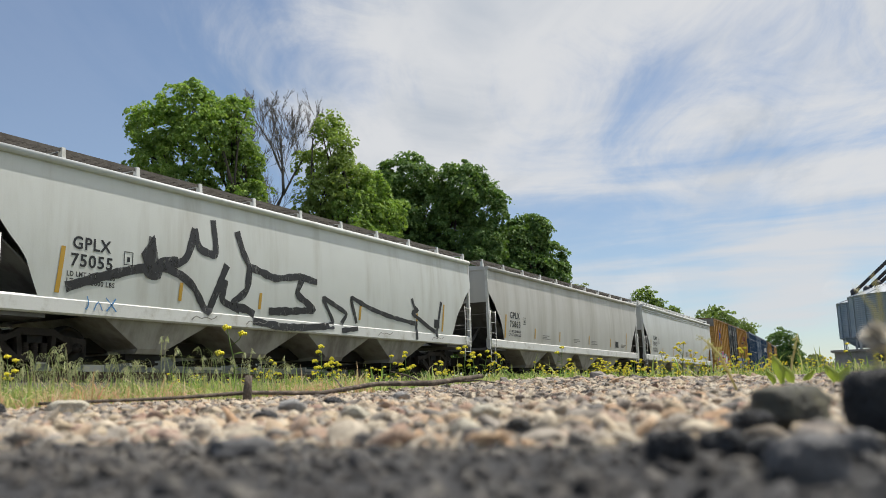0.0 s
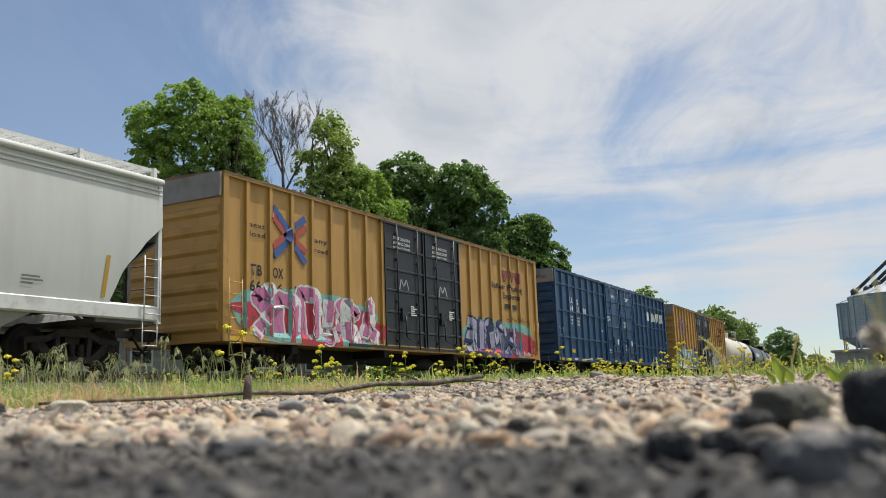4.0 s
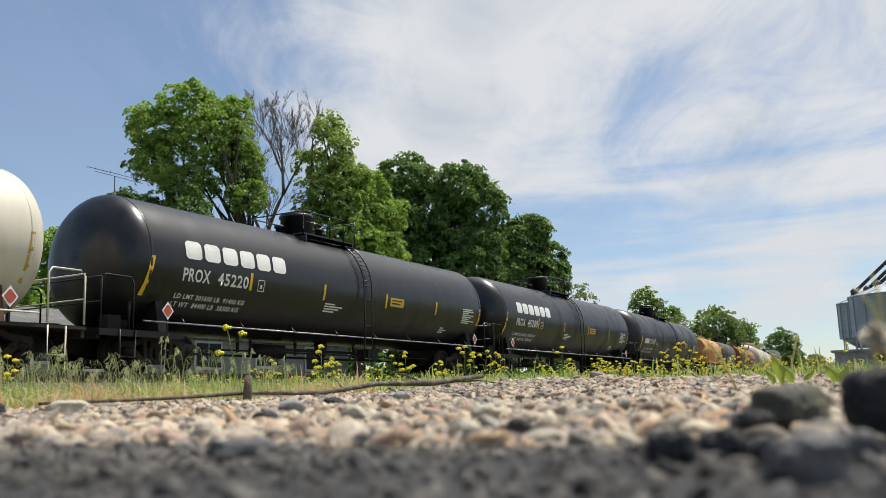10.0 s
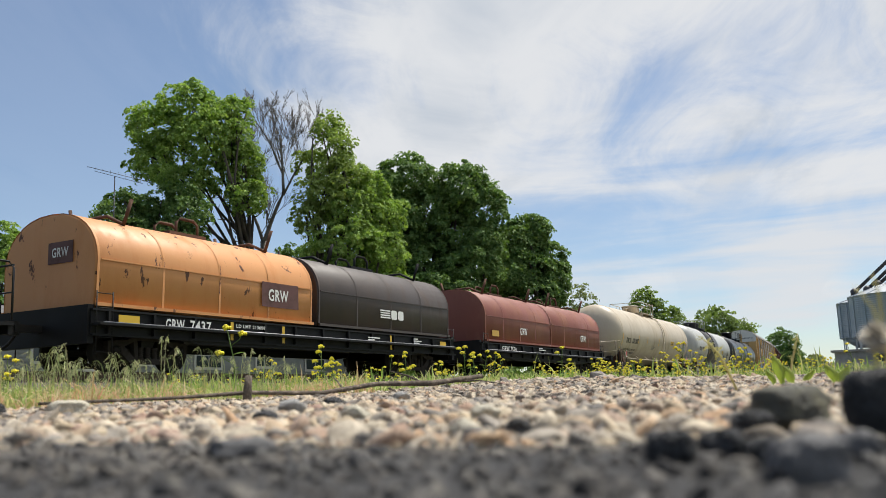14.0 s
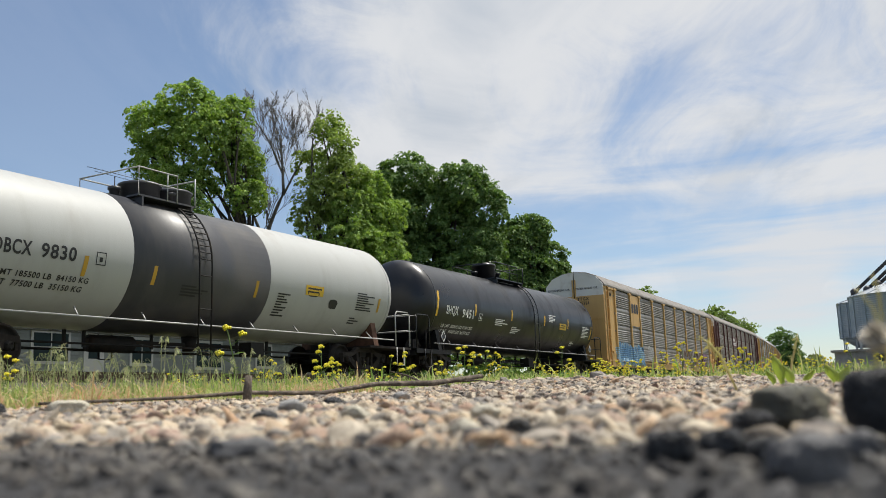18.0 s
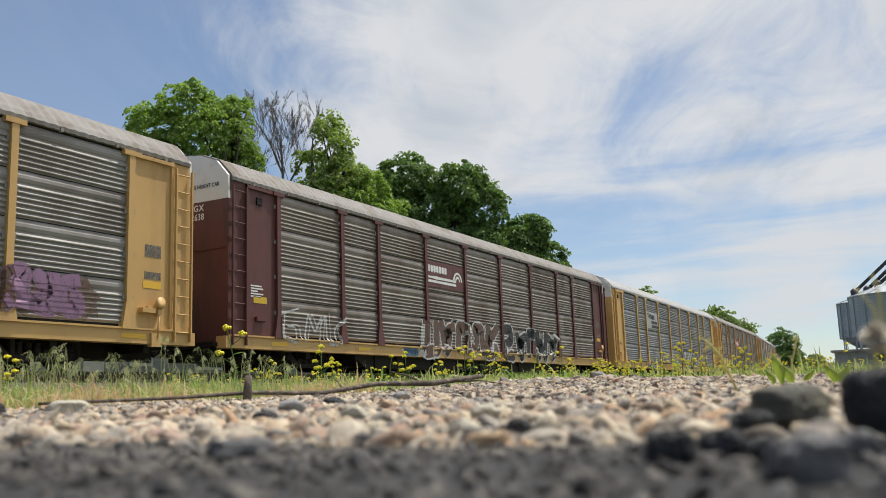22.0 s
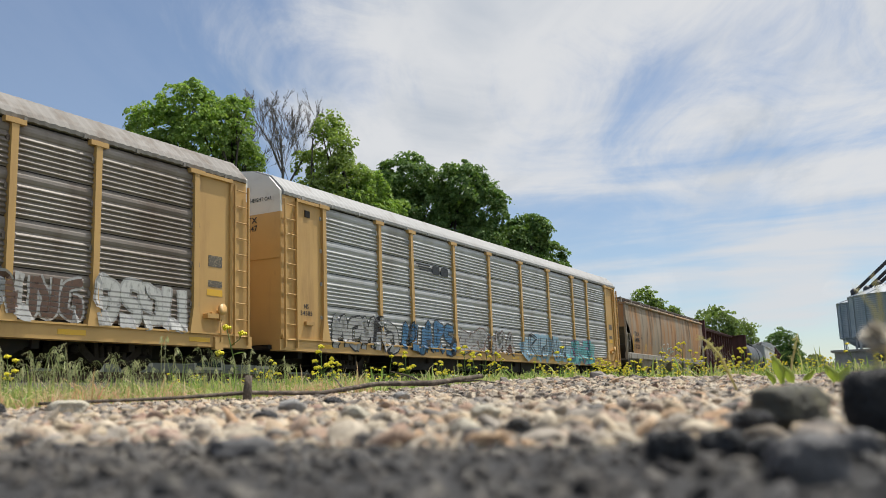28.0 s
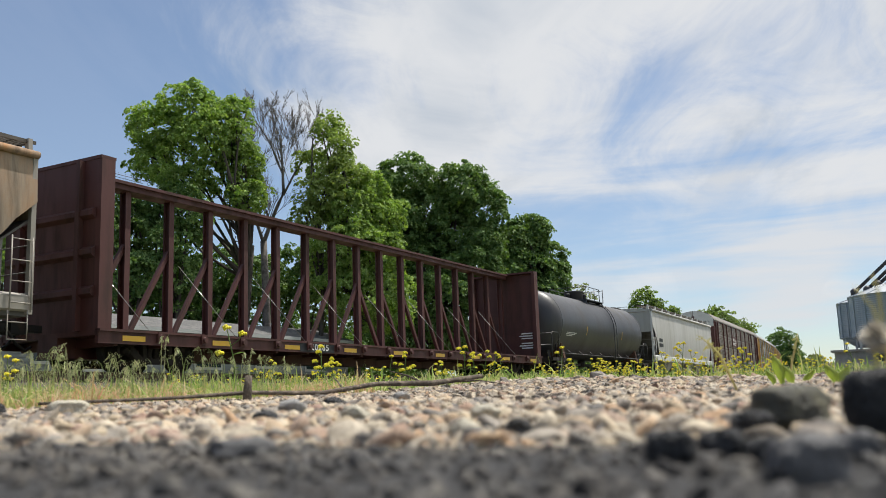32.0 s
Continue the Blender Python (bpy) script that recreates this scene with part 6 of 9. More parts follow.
    tank_marks(car, "", "200697", -5.62, 2.32, 0.27, letter_white)
    for i, line in enumerate(("LD LMT  199400 LB  90300 KG", "LT WT   64600 LB  29200 KG")):
        letters(line, -6.7, 1.98 - 0.16 * i, 0.10, car, letter_white, tank_skin, 2.0)
    strips(car, tank_skin, (-7.5,), 1.9, 0.85, 0.12, 0.18, reflector), strips(car, tank_skin, (-4.52, -1.2, 2.36, 4.85), 2.28, 0.42, 0.09, 0.03, reflector), strips(car, tank_skin, (7.3,), 2.1, 0.6, 0.09, 0.1, reflector)
    frame_mark(-4.1, 2.28, 0.26, 0.26, car, letter_white, tank_skin), tank_plates(car, letter_white, 6.0, 3.35)

    # coil cars
    side_plate = flat_side(-1.53)
    car = coil_car("coil_car", "black coil car with an orange and a dark brown hood", 214.75, [(-7.2, -0.10, orange_paint), (0.16, 7.55, hood_brown)], 15.7, shift=0.27)
    part("sign_plate", Mesh().box(-7.225, -7.215, -0.75, 0.0, 2.55, 3.0), sign_maroon, car)
    part("lettering", text_mesh("GRW", 0.2, 0.5, letter_white), None, car).matrix_basis = pose(-7.23, -0.12, 2.68, 0, 0, -90)
    for h, x, mat in ((0.42, -2.2, letter_red),):
        sticker(x, 1.95, 1.45, 0.62, car, sign_maroon, hood_skin, "sign_plate", rows=3)
        letters("GRW", x + 0.25, 2.10, 0.30, car, letter_white, lay(hood_skin, 0.006), 0.78)
    letters("GRW", -5.42, 1.20, 0.24, car, letter_white, side_plate, 0.55), letters("7437", -4.70, 1.20, 0.24, car, letter_white, side_plate, 0.66)
    for i, line in enumerate(("LD LMT 213600", "LT WT 72400 NEW 4-83")):
        letters(line, -3.2, 1.36 - 0.15 * i, 0.08, car, letter_white, side_plate, 0.08 * len(line))
    sticker(-6.7, 1.22, 0.55, 0.22, car, plate_yellow, side_plate), sticker(6.7, 1.22, 0.4, 0.2, car, plate_yellow, side_plate)
    for x in (-3.4, -1.5, 3.6):
        sticker(x, 1.06, 0.10, 0.42, car, plate_yellow, side_plate, "reflector")
    for i in range(4):
        bars(3.2, 2.0 + 0.07 * i, [0.55], 0.04, 1, car, letter_white, lay(hood_skin, 0.004), "logo_block")
    word_blocks(3.78, 4.55, 1.98, 0.28, 2, 0, car, letter_white, lay(hood_skin, 0.004))
    stencil_sheet(5.0, 1.42, 0.5, 3, car, letter_white, side_plate), stencil_sheet(2.4, 1.36, 0.7, 2, car, letter_white, side_plate)
    car = coil_car("coil_car", "black coil car with two faded red hoods", 231.5, [(-6.4, -0.02, hood_red), (0.02, 6.4, hood_red)], 13.6)
    letters("GRW", -3.3, 1.95, 0.28, car, letter_white, lay(hood_skin, 0.004), 0.7), letters("GRW", 3.6, 1.95, 0.28, car, letter_white, lay(hood_skin, 0.004), 0.7)
    letters("GRW 7524", -5.2, 1.25, 0.2, car, letter_white, side_plate, 1.3)
    stencil_sheet(-1.6, 1.45, 0.8, 2, car, letter_white, side_plate), sticker(-5.9, 1.8, 0.6, 0.22, car, ochre_strip, lay(hood_skin, 0.004))

    # more tank cars
    car = tank_car("tank_car", "stained tan tank car with yellow strips", 249.15, 7.55, tan_paint, dome_at=-0.55, ladder_at=0.85)
    tank_marks(car, "DBCX", "201207", -6.75, 2.20, 0.27, letter_black, ("LD LMT 214000 LB  97100 KG", "LT WT  72000 LB  32700 KG"))
    strips(car, tank_skin, (-7.6,), 1.9, 0.75, 0.12, 0.12, reflector), strips(car, tank_skin, (-4.5, -2.65, -0.05, 7.0), 2.25, 0.42, 0.10, 0.05, reflector)
    tank_plates(car, letter_grey, 6.1, 2.85), sticker(6.15, 2.12, 0.95, 0.4, car, grey_spray, tank_skin, "plate", rows=3), placards(car, 7.55, logo_red)
    car = tank_car("tank_car", "light grey tank car with a broad dark band and two manways", 267.15, 7.0, pale_paint, pale_paint, dome_at=-1.45, ladder_at=-0.95, bands=((-2.95, 1.45, dark_grey_paint),), domes=2, dome_paint=dark_grey_paint)
    tank_marks(car, "DBCX", "9830", -6.15, 2.40, 0.27, letter_black, ("LD LMT 185500 LB  84150 KG", "LT WT  77500 LB  35150 KG"), gap=0.2)
    strips(car, tank_skin, (-7.1,), 1.7, 0.75, 0.12, 0.16), strips(car, tank_skin, (-4.2, -2.4, 0.9, 6.4), 2.15, 0.40, 0.10, 0.06)
    frame_mark(-3.9, 2.4, 0.24, 0.26, car, letter_black, tank_skin), tank_plates(car, letter_black, 5.3, 2.9), stencil_sheet(1.8, 2.3, 0.5, 9, car, letter_black)
    blob(wobbly(3.0, 3.5, 2.35, 2.55, 2), car, letter_black, tank_skin, "patch"), blob(wobbly(4.0, 4.4, 2.1, 2.35, 3), car, letter_black, tank_skin, "patch")
    car = tank_car("tank_car", "glossy black tank car with white markings", 284.75, 7.68, black_paint, dome_tall=1.4, dome_at=-0.85, ladder_at=0.6)
    tank_marks(car, "SHQX", "9451", -6.95, 2.33, 0.30, letter_white, ("LD LMT 202000 LBS 91600 KG", "LT WT   84000 LBS 38100 KG"))
    strips(car, tank_skin, (-7.66,), 2.28, 0.85, 0.12, 0.12, reflector), strips(car, tank_skin, (-4.80, -1.66, 1.68, 4.4), 2.45, 0.42, 0.09, 0.03, reflector), strips(car, tank_skin, (7.4,), 2.1, 0.6, 0.09, 0.1, reflector)
    frame_mark(-4.45, 2.3, 0.24, 0.26, car, letter_white, tank_skin), tank_plates(car, letter_white, 6.3, 3.45), stencil_sheet(-3.05, 2.42, 1.1, 4, car, letter_white), stencil_sheet(2.2, 2.9, 0.8, 5, car, letter_white), placards(car, 7.68, letter_black)

    # car carriers
    def end_sign(car, mark, mat):
        for y in (1.38, -0.10):
            part("lettering", text_mesh("EXCESS HEIGHT CAR", 0.10, 1.15, letter_black), None, car).matrix_basis = pose(-13.222, y, 4.78, 0, 0, -90)
        for i, word in enumerate(mark.split()):
            part("lettering", text_mesh(word, 0.16, 0.62, mat), None, car).matrix_basis = pose(-13.226, -0.15, 4.22 - 0.22 * i, 0, 0, -90)

    def tag_line(car, skin, x, z, w, h, mat, n=5):
        pts = [(x + w * i / (2 * n), z + (h if i % 2 else 0) * (0.7 + 0.3 * math.sin(i * 3.1))) for i in range(2 * n + 1)]
        stroke(pts, 0.035, car, mat, skin)

    car, skin = autorack("car_carrier", "closed car carrier with yellow posts and grey ribbed panels", 307.5, buff_paint, dull_panel, roof_metal, cap_white)
    end_sign(car, "TTGX 995324", letter_black)
    sticker(-8.52, 3.15, 1.80, 1.68, car, buff_paint, flat_side(-1.546), "sign_plate")
    word_blocks(-8.35, -6.95, 3.85, 0.52, 3, 0, car, letter_black, flat_side(-1.552))
    throw_up(car, lay(skin, 0.003), -11.3, -6.4, 1.0, 2.1, rib_blue, rib_pale, 8, 5, rib_pale)
    throw_up(car, lay(skin, 0.003), -5.4, -4.2, 1.3, 2.05, rib_grey, rib_white, 2, 6), tag_line(car, lay(skin, 0.006), -3.6, 1.7, 2.6, 0.5, rib_white, 7)
    throw_up(car, lay(skin, 0.003), 2.6, 9.1, 1.15, 2.15, rib_brown, rib_white, 7, 8, None, 0.06)
    throw_up(car, lay(skin, 0.003), 9.4, 11.2, 1.35, 2.15, rib_purple, rib_purple, 3, 6, rib_brown, 0.05)
    letters("TTGX 995324", -6.0, 0.93, 0.17, car, letter_black, lay(skin, 0.004), 1.9)
    rack2, skin = autorack("car_carrier", "closed car carrier with brown posts and sooty ribbed panels", 336.0, brown_paint, brown_panel, roof_metal, cap_white, sill_paint=buff_paint)
    car = rack2
    end_sign(car, "TTGX 802638", letter_white)
    letters('TTGX 982636', -5.5, 0.92, 0.17, car, letter_white, lay(skin, 0.004), 2.2)
    sticker(-3.80, 3.22, 2.70, 0.86, car, brown_paint, flat_side(-1.546), "sign_plate")
    word_blocks(-3.72, -2.40, 3.70, 0.24, 7, 0, car, letter_white, flat_side(-1.552))
    for z in (3.40, 3.53):
        stroke([(-3.78, z), (-1.75, z)], 0.085, car, letter_white, flat_side(-1.552), "logo_bar")
    for r0 in (0.30, 0.15):
        stroke([(-1.62 - r0 * math.cos(a), 3.55 + r0 * math.sin(a)) for a in [math.pi * i / 8 for i in range(9)]], 0.08, car, letter_white, flat_side(-1.552), "logo_bar")
    throw_up(car, lay(skin, 0.003), -4.2, 1.4, 0.95, 2.15, rib_brown, rib_white, 5, 12, None, 0.06)
    throw_up(car, lay(skin, 0.003), 1.9, 7.3, 0.92, 2.2, rib_black, rib_white, 5, 13, None, 0.06)
    throw_up(car, lay(skin, 0.003), -11.4, -8.6, 1.0, 2.0, None, rib_white, 3, 14, None, 0.05)
    sticker(-5.4, 0.90, 0.9, 0.24, car, rib_blue, lay(skin, 0.004)), sticker(-12.3, 2.0, 0.5, 0.16, car, plate_yellow, flat_side(-1.524))
    for x, z in ((-12.4, 2.4), (12.0, 2.3)):
        stencil_sheet(x, z, 0.5, 5, car, letter_white, flat_side(-1.524))
    rack3, skin = autorack("car_carrier", "closed car carrier with yellow posts, grey panels and a white roof", 364.55, yellow_fresh, slate_panel, roof_white, cap_white)
    car = rack3
    end_sign(car, "ETTX 820751", letter_black)
    for i in range(4):
        bars(-6.35 + 0.1 * i, 4.02 - 0.075 * i, [0.9], 0.045, 1, car, letter_black, flat_side(-1.552), "logo_block")
    sticker(-6.45, 3.2, 2.45, 0.98, car, pale_paint, flat_side(-1.546), "sign_plate")
    word_blocks(-5.4, -4.7, 3.76, 0.26, 2, 0, car, letter_black, flat_side(-1.552)), word_blocks(-5.5, -4.2, 3.50, 0.18, 7, 0, car, letter_black, flat_side(-1.552)), word_blocks(-5.5, -4.0, 3.26, 0.18, 8, 0, car, letter_black, flat_side(-1.552))
    block_tag(car, skin, "TRYKUB", 2.5, 1.0, 1.12, 4.75, rib_white, rib_black)
    tag_line(car, lay(skin, 0.004), -5.9, 1.5, 2.2, 0.4, rib_white, 5), letters("NS 34050", -12.6, 2.05, 0.12, car, letter_black, flat_side(-1.524), 0.8)
    sticker(-7.4, 0.89, 2.9, 0.24, car, letter_black, lay(skin, 0.002)), letters("ETTX 820751", -7.2, 0.94, 0.15, car, letter_white, lay(skin, 0.008), 2.4)
    car, skin = autorack("car_carrier", "closed car carrier with yellow posts and brown-stained panels", 393.05, buff_paint, brown_panel, roof_metal, cap_white)
    end_sign(car, "TTGX 160247", letter_black)
    sticker(-3.5, 3.2, 2.45, 0.72, car, logo_red, flat_side(-1.546), "sign_plate"), word_blocks(-2.9, -1.6, 3.42, 0.28, 3, 0, car, letter_white, flat_side(-1.552))
    throw_up(car, lay(skin, 0.003), 4.7, 6.1, 1.1, 2.05, rib_pale, rib_black, 3, 51), throw_up(car, lay(skin, 0.003), 6.2, 9.3, 1.25, 2.05, rib_brown, rib_grey, 6, 52), throw_up(car, lay(skin, 0.003), 9.5, 12.0, 1.2, 2.1, rib_white, rib_grey, 4, 53)
    for x in (1.9, 2.9):
        stroke([(x, 2.4), (x + 0.45, 2.5), (x + 0.4, 1.6)], 0.05, car, rib_white, lay(skin, 0.005))
        stroke([(x + 0.6, 1.5), (x + 1.1, 2.2), (x + 1.3, 1.5), (x + 0.8, 1.8)], 0.05, car, rib_white, lay(skin, 0.005))
    throw_up(car, lay(skin, 0.003), -11.0, -9.0, 1.4, 2.0, reflector, rib_brown, 3, 54), throw_up(car, lay(skin, 0.003), -6.4, -2.0, 1.1, 2.3, rib_black, rib_grey, 4, 55)
    rack5, skin = autorack("car_carrier", "closed car carrier with buff ends and pale ribbed panels", 421.6, buff_paint, galvanized, roof_white, cap_white)
    car = rack5
    end_sign(car, "ETTX 703547", letter_black)
    for i in range(3):
        bars(-6.4 + 0.1 * i, 3.85 - 0.08 * i, [0.9], 0.05, 1, car, letter_black, flat_side(-1.552), "logo_block")
    word_blocks(-5.4, -4.2, 3.62, 0.30, 2, 0, car, letter_black, flat_side(-1.552))
    throw_up(car, lay(skin, 0.003), -11.0, -7.6, 0.95, 1.95, rib_grey, rib_black, 5, 61), throw_up(car, lay(skin, 0.003), -7.4, -4.0, 1.0, 2.0, rib_blue, rib_black, 5, 62), throw_up(car, lay(skin, 0.003), -3.6, 1.0, 1.1, 1.9, rib_grey, rib_brown, 6, 63)
    throw_up(car, lay(skin, 0.003), 2.2, 6.4, 1.0, 2.05, None, rib_black, 4, 64, rib_pale, 0.06), throw_up(car, lay(skin, 0.003), 7.0, 9.8, 0.95, 2.0, rib_aqua, rib_purple, 3, 65, rib_aqua, 0.04)
    letters("NS", -12.25, 2.0, 0.12, car, letter_black, flat_side(-1.524), 0.2), letters("34585", -12.4, 1.82, 0.12, car, letter_black, flat_side(-1.524), 0.5)

    # the rusty hopper, the flat car and what follows
    car, skin = covered_hopper("covered_hopper", "rust-streaked covered hopper with a faded sill", 447.1, 9.9, rusty_paint, faded_sill, 4)
    hopper_marks(car, lay(skin, 0.002), -8.40, "TILX", "640985", "LD LMT 218500", "LT WT 68100", 2.60)
    strips(car, lay(skin, 0.002), (-8.75, 8.4), 1.76, 0.90, 0.12, 0.1, reflector), strips(car, lay(skin, 0.002), (-6.2, -2.75, 2.6, 5.6), 1.80, 0.45, 0.12, 0.06, reflector)
    for i, (x, z, a, b) in enumerate(((-2.3, 1.95, 0.22, 0.18), (-1.9, 2.15, 0.30, 0.24), (-1.35, 2.0, 0.26, 0.22), (-1.0, 2.25, 0.24, 0.20), (-0.6, 1.98, 0.30, 0.22), (-0.1, 2.1, 0.24, 0.16), (0.25, 1.92, 0.2, 0.12))):
        stroke([(x + a * math.cos(t) + 0.1 * math.sin(2 * t), z + b * math.sin(t)) for t in [0.5 * k + i for k in range(12)]], 0.05, car, white_spray if i % 2 else aqua_spray, lay(skin, 0.004 + 0.001 * i), step=0.05)
    for x in (-5.2, -4.1, 6.3):
        frame_mark(x, 2.2, 0.25, 0.28, car, letter_grey, lay(skin, 0.003))
    car, skin = centre_beam_car("flat_car", "maroon centre-beam flat car, empty, with tie cables", 469.85, 11.3, maroon_paint)
    sticker(-4.9, 0.88, 1.5, 0.24, car, letter_black, skin), letters("720265", -4.6, 0.92, 0.17, car, letter_white, lay(skin, 0.006), 0.95)
    for x in (9.4, 9.9):
        part("stencil", Mesh().box(-0.004, 0.0, -1.2, -0.7, 1.7, 1.75).box(-0.004, 0.0, -1.2, -0.6, 1.6, 1.65).box(-0.004, 0.0, -1.2, -0.7, 1.5, 1.55), letter_white, car).location = (11.15, 0, (x - 9.4) * 0.8)
    car = tank_car("tank_car", "sooty grey tank car with a railed manway", 489.9, 6.2, dark_grey_paint)
    stencil_sheet(-5.6, 2.3, 1.4, 3, car, letter_white), strips(car, tank_skin, (-3.0, 2.5), 2.3, 0.4, 0.09, 0.03, ochre_strip)
    car, skin = covered_hopper("covered_hopper", "grey covered hopper near the train's rear", 507.3, 8.95, grey_paint, sill_white, 4)
    bars(-7.6, 2.5, [0.9, 1.0], 0.2, 0.3, car, letter_black, skin), strips(car, lay(skin, 0.002), (-4.0, 1.0, 5.0), 1.8, 0.4)
    for i, (src, u) in enumerate(((rack2, 531.0), (rack3, 559.6), (rack5, 588.1), (rack3, 616.7))):
        CARS.append((copy_thing(src, Matrix()), u, 10.0))


build_train()


# ---- ground ----
gravel_bed = material("gravel bed", (0.13, 0.11, 0.09), 0.9, spot=(0.07, 0.06, 0.05), spot_at=(0.4, 0.6), spot_scale=8, vary=0.15, grain=0.25, grain_scale=120, bump=0.6, bump_scale=80)
soil = material("grassy soil", (0.10, 0.105, 0.045), 0.95, spot=(0.16, 0.125, 0.07), spot_at=(0.45, 0.65), spot_scale=2.0, second=(0.06, 0.10, 0.03), second_at=(0.5, 0.7), second_scale=0.4, vary=0.15, grain=0.2, bump=0.5, bump_scale=20)
# band next to the lens: dark stones and the shade on them in one colour
shaded_asphalt = material("asphalt edge", (0.030, 0.029, 0.030), 0.9, vary=0.15, grain=0.25, grain_scale=150, bump=0.6, bump_scale=120)
ballast_mat = material("ballast", (0.095, 0.085, 0.078), 0.9, spot=(0.05, 0.042, 0.036), spot_at=(0.45, 0.65), spot_scale=3, vary=0.15, grain=0.35, grain_scale=25, bump=1.0, bump_scale=22)


def lane_edge(x):
    """The lane's far edge, y at x."""
    return (1.84 if x < 1.5 else 1.84 - 0.17 * (x - 1.5) if x < 3 else 1.585) + 0.03 * math.sin(4.1 * x) + 0.02 * math.sin(9.3 * x + 1)


def track_y(x):
    if x <= BEND_START:
        return TRACK_Y
    a = math.asin(min((x - BEND_START) / RADIUS, 0.25))
    return TRACK_Y + RADIUS * (1 - math.cos(a)) + max(0, x - BEND_START - RADIUS * 0.25) * 0.26


def ground_height(x, y):
    """Height of the ground over the camera: a hollow at the lens, a low crest of gravel, then level grass."""
    r = math.hypot(x, y)
    h = float(np.interp(r, (0, 0.2, 0.45, 1.0, 1.7, 2.4, 3.6, 5.0, 9.0), (-0.045, -0.036, -0.029, -0.021, -0.006, 0.012, 0.040, 0.048, 0.056)))
    h += 0.021 * math.exp(-((math.degrees(math.atan2(y, x)) - 22) / 7.5) ** 2) * float(np.interp(r, (2.0, 3.1, 5.0, 9.0), (0, 1, 1, 0)))
    if r > 9:
        h += 0.16 * min(max((3.6 - abs(y - track_y(x))) / 1.4, 0), 1)
    return h + (0.004 * noise.noise((x * 3, y * 3, 0)) if 0.5 < r < 9 else 0)


def build_ground():
    rs = [0.02, 0.07, 0.12, 0.18, 0.25, 0.33, 0.40, 0.48, 0.6, 0.8, 1.0, 1.2, 1.4, 1.6, 1.8, 2.0, 2.2, 2.4, 2.6, 2.8, 3.0, 3.2, 3.5, 3.8, 4.2, 4.6, 5, 5.5, 6, 6.5, 7.5, 9, 10, 11, 12, 13, 14, 15, 16, 17, 18, 20, 23, 27, 33, 40, 60, 90, 140, 220, 400, 800, 1500, 4500]
    n = 240
    verts = [(0, 0, ground_height(0, 0))]
    for r in rs:
        for j in range(n):
            x, y = r * math.cos(2 * math.pi * j / n), r * math.sin(2 * math.pi * j / n)
            verts.append((x, y, ground_height(x, y)))
    faces, kinds = [], []
    for j in range(n):
        faces.append((0, 1 + j, 1 + (j + 1) % n)), kinds.append(2)
    for i in range(len(rs) - 1):
        for j in range(n):
            k = (j + 1) % n
            faces.append((1 + i * n + j, 1 + i * n + k, 1 + (i + 1) * n + k, 1 + (i + 1) * n + j))
            r, a = (rs[i] + rs[i + 1]) / 2, 2 * math.pi * (j + 0.5) / n
            x, y = r * math.cos(a), r * math.sin(a)
            kinds.append(2 if r < 0.54 else 1 if -3.5 < y < lane_edge(x) and abs(x) < 60 else 0)
    me = bpy.data.meshes.new("ground")
    me.from_pydata(verts, [], faces)
    for mat in (soil, gravel_bed, shaded_asphalt):
        me.materials.append(mat)
    me.polygons.foreach_set("material_index", kinds)
    me.polygons.foreach_set("use_smooth", [True] * len(faces))
    tagged(new("ground", me), "grassy ground with a stony gravel lane along the track", "ground", kind="structure")


build_ground()


# ---- stones ----
def stone_material(name, stops, rough=0.85, wet=0.0):
    """Stones whose colour differs from stone to stone."""
    m = bpy.data.materials.new(name)
    m.use_nodes = True
    k = Nodes(m.node_tree)
    r = k.add("ShaderNodeNewGeometry").outputs["Random Per Island"]
    ramp = k.add("ShaderNodeValToRGB")
    ramp.color_ramp.interpolation = "LINEAR"
    e = ramp.color_ramp.elements
    while len(e) < len(stops):
        e.new(0.5)
    for i, c in enumerate(stops):
        e[i].position, e[i].color = i / (len(stops) - 1), (*c, 1)
    k.put(ramp.inputs[0], r)
    where = k.add("ShaderNodeTexCoord").outputs["Object"]
    g = k.ramp(k.noise(where, 160, 5, 0.7), 0.3, 0.7)
    col = k.mix(k.math("MULTIPLY", g, 0.45), ramp.outputs[0], (0.10, 0.09, 0.08))
    col = k.mix(k.math("MULTIPLY", k.ramp(k.noise(where, 35, 4, 0.6), 0.5, 0.7), 0.35), col, (0.42, 0.38, 0.32))
    b = k.add("ShaderNodeBsdfPrincipled")
    k.put(b.inputs["Base Color"], col)
    b.inputs["Roughness"].default_value = rough
    h = k.add("ShaderNodeBump")
    k.put(h.inputs["Height"], k.noise(where, 220, 5, 0.65))
    h.inputs["Strength"].default_value, h.inputs["Distance"].default_value = 0.5, 0.003
    k.put(b.inputs["Normal"], h.outputs[0])
    k.put(k.add("ShaderNodeOutputMaterial").inputs[0], b.outputs[0])
    return m


PALE_STONE = stone_material("pale gravel", [(0.471, 0.375, 0.245), (0.594, 0.483, 0.339), (0.256, 0.227, 0.197), (0.654, 0.552, 0.404), (0.512, 0.316, 0.168), (0.113, 0.099, 0.094), (0.552, 0.434, 0.282), (0.287, 0.158, 0.114), (0.635, 0.532, 0.394), (0.077, 0.071, 0.071), (0.369, 0.326, 0.273), (0.204, 0.168, 0.140), (0.512, 0.434, 0.319)])
# crumbs of the near band, their colours lowered for the shade there
DARK_STONE = stone_material("asphalt crumbs", [(0.030, 0.030, 0.033), (0.052, 0.050, 0.048), (0.022, 0.022, 0.025), (0.085, 0.075, 0.065), (0.036, 0.032, 0.030), (0.06, 0.061, 0.067)])
rng = np.random.default_rng(4)


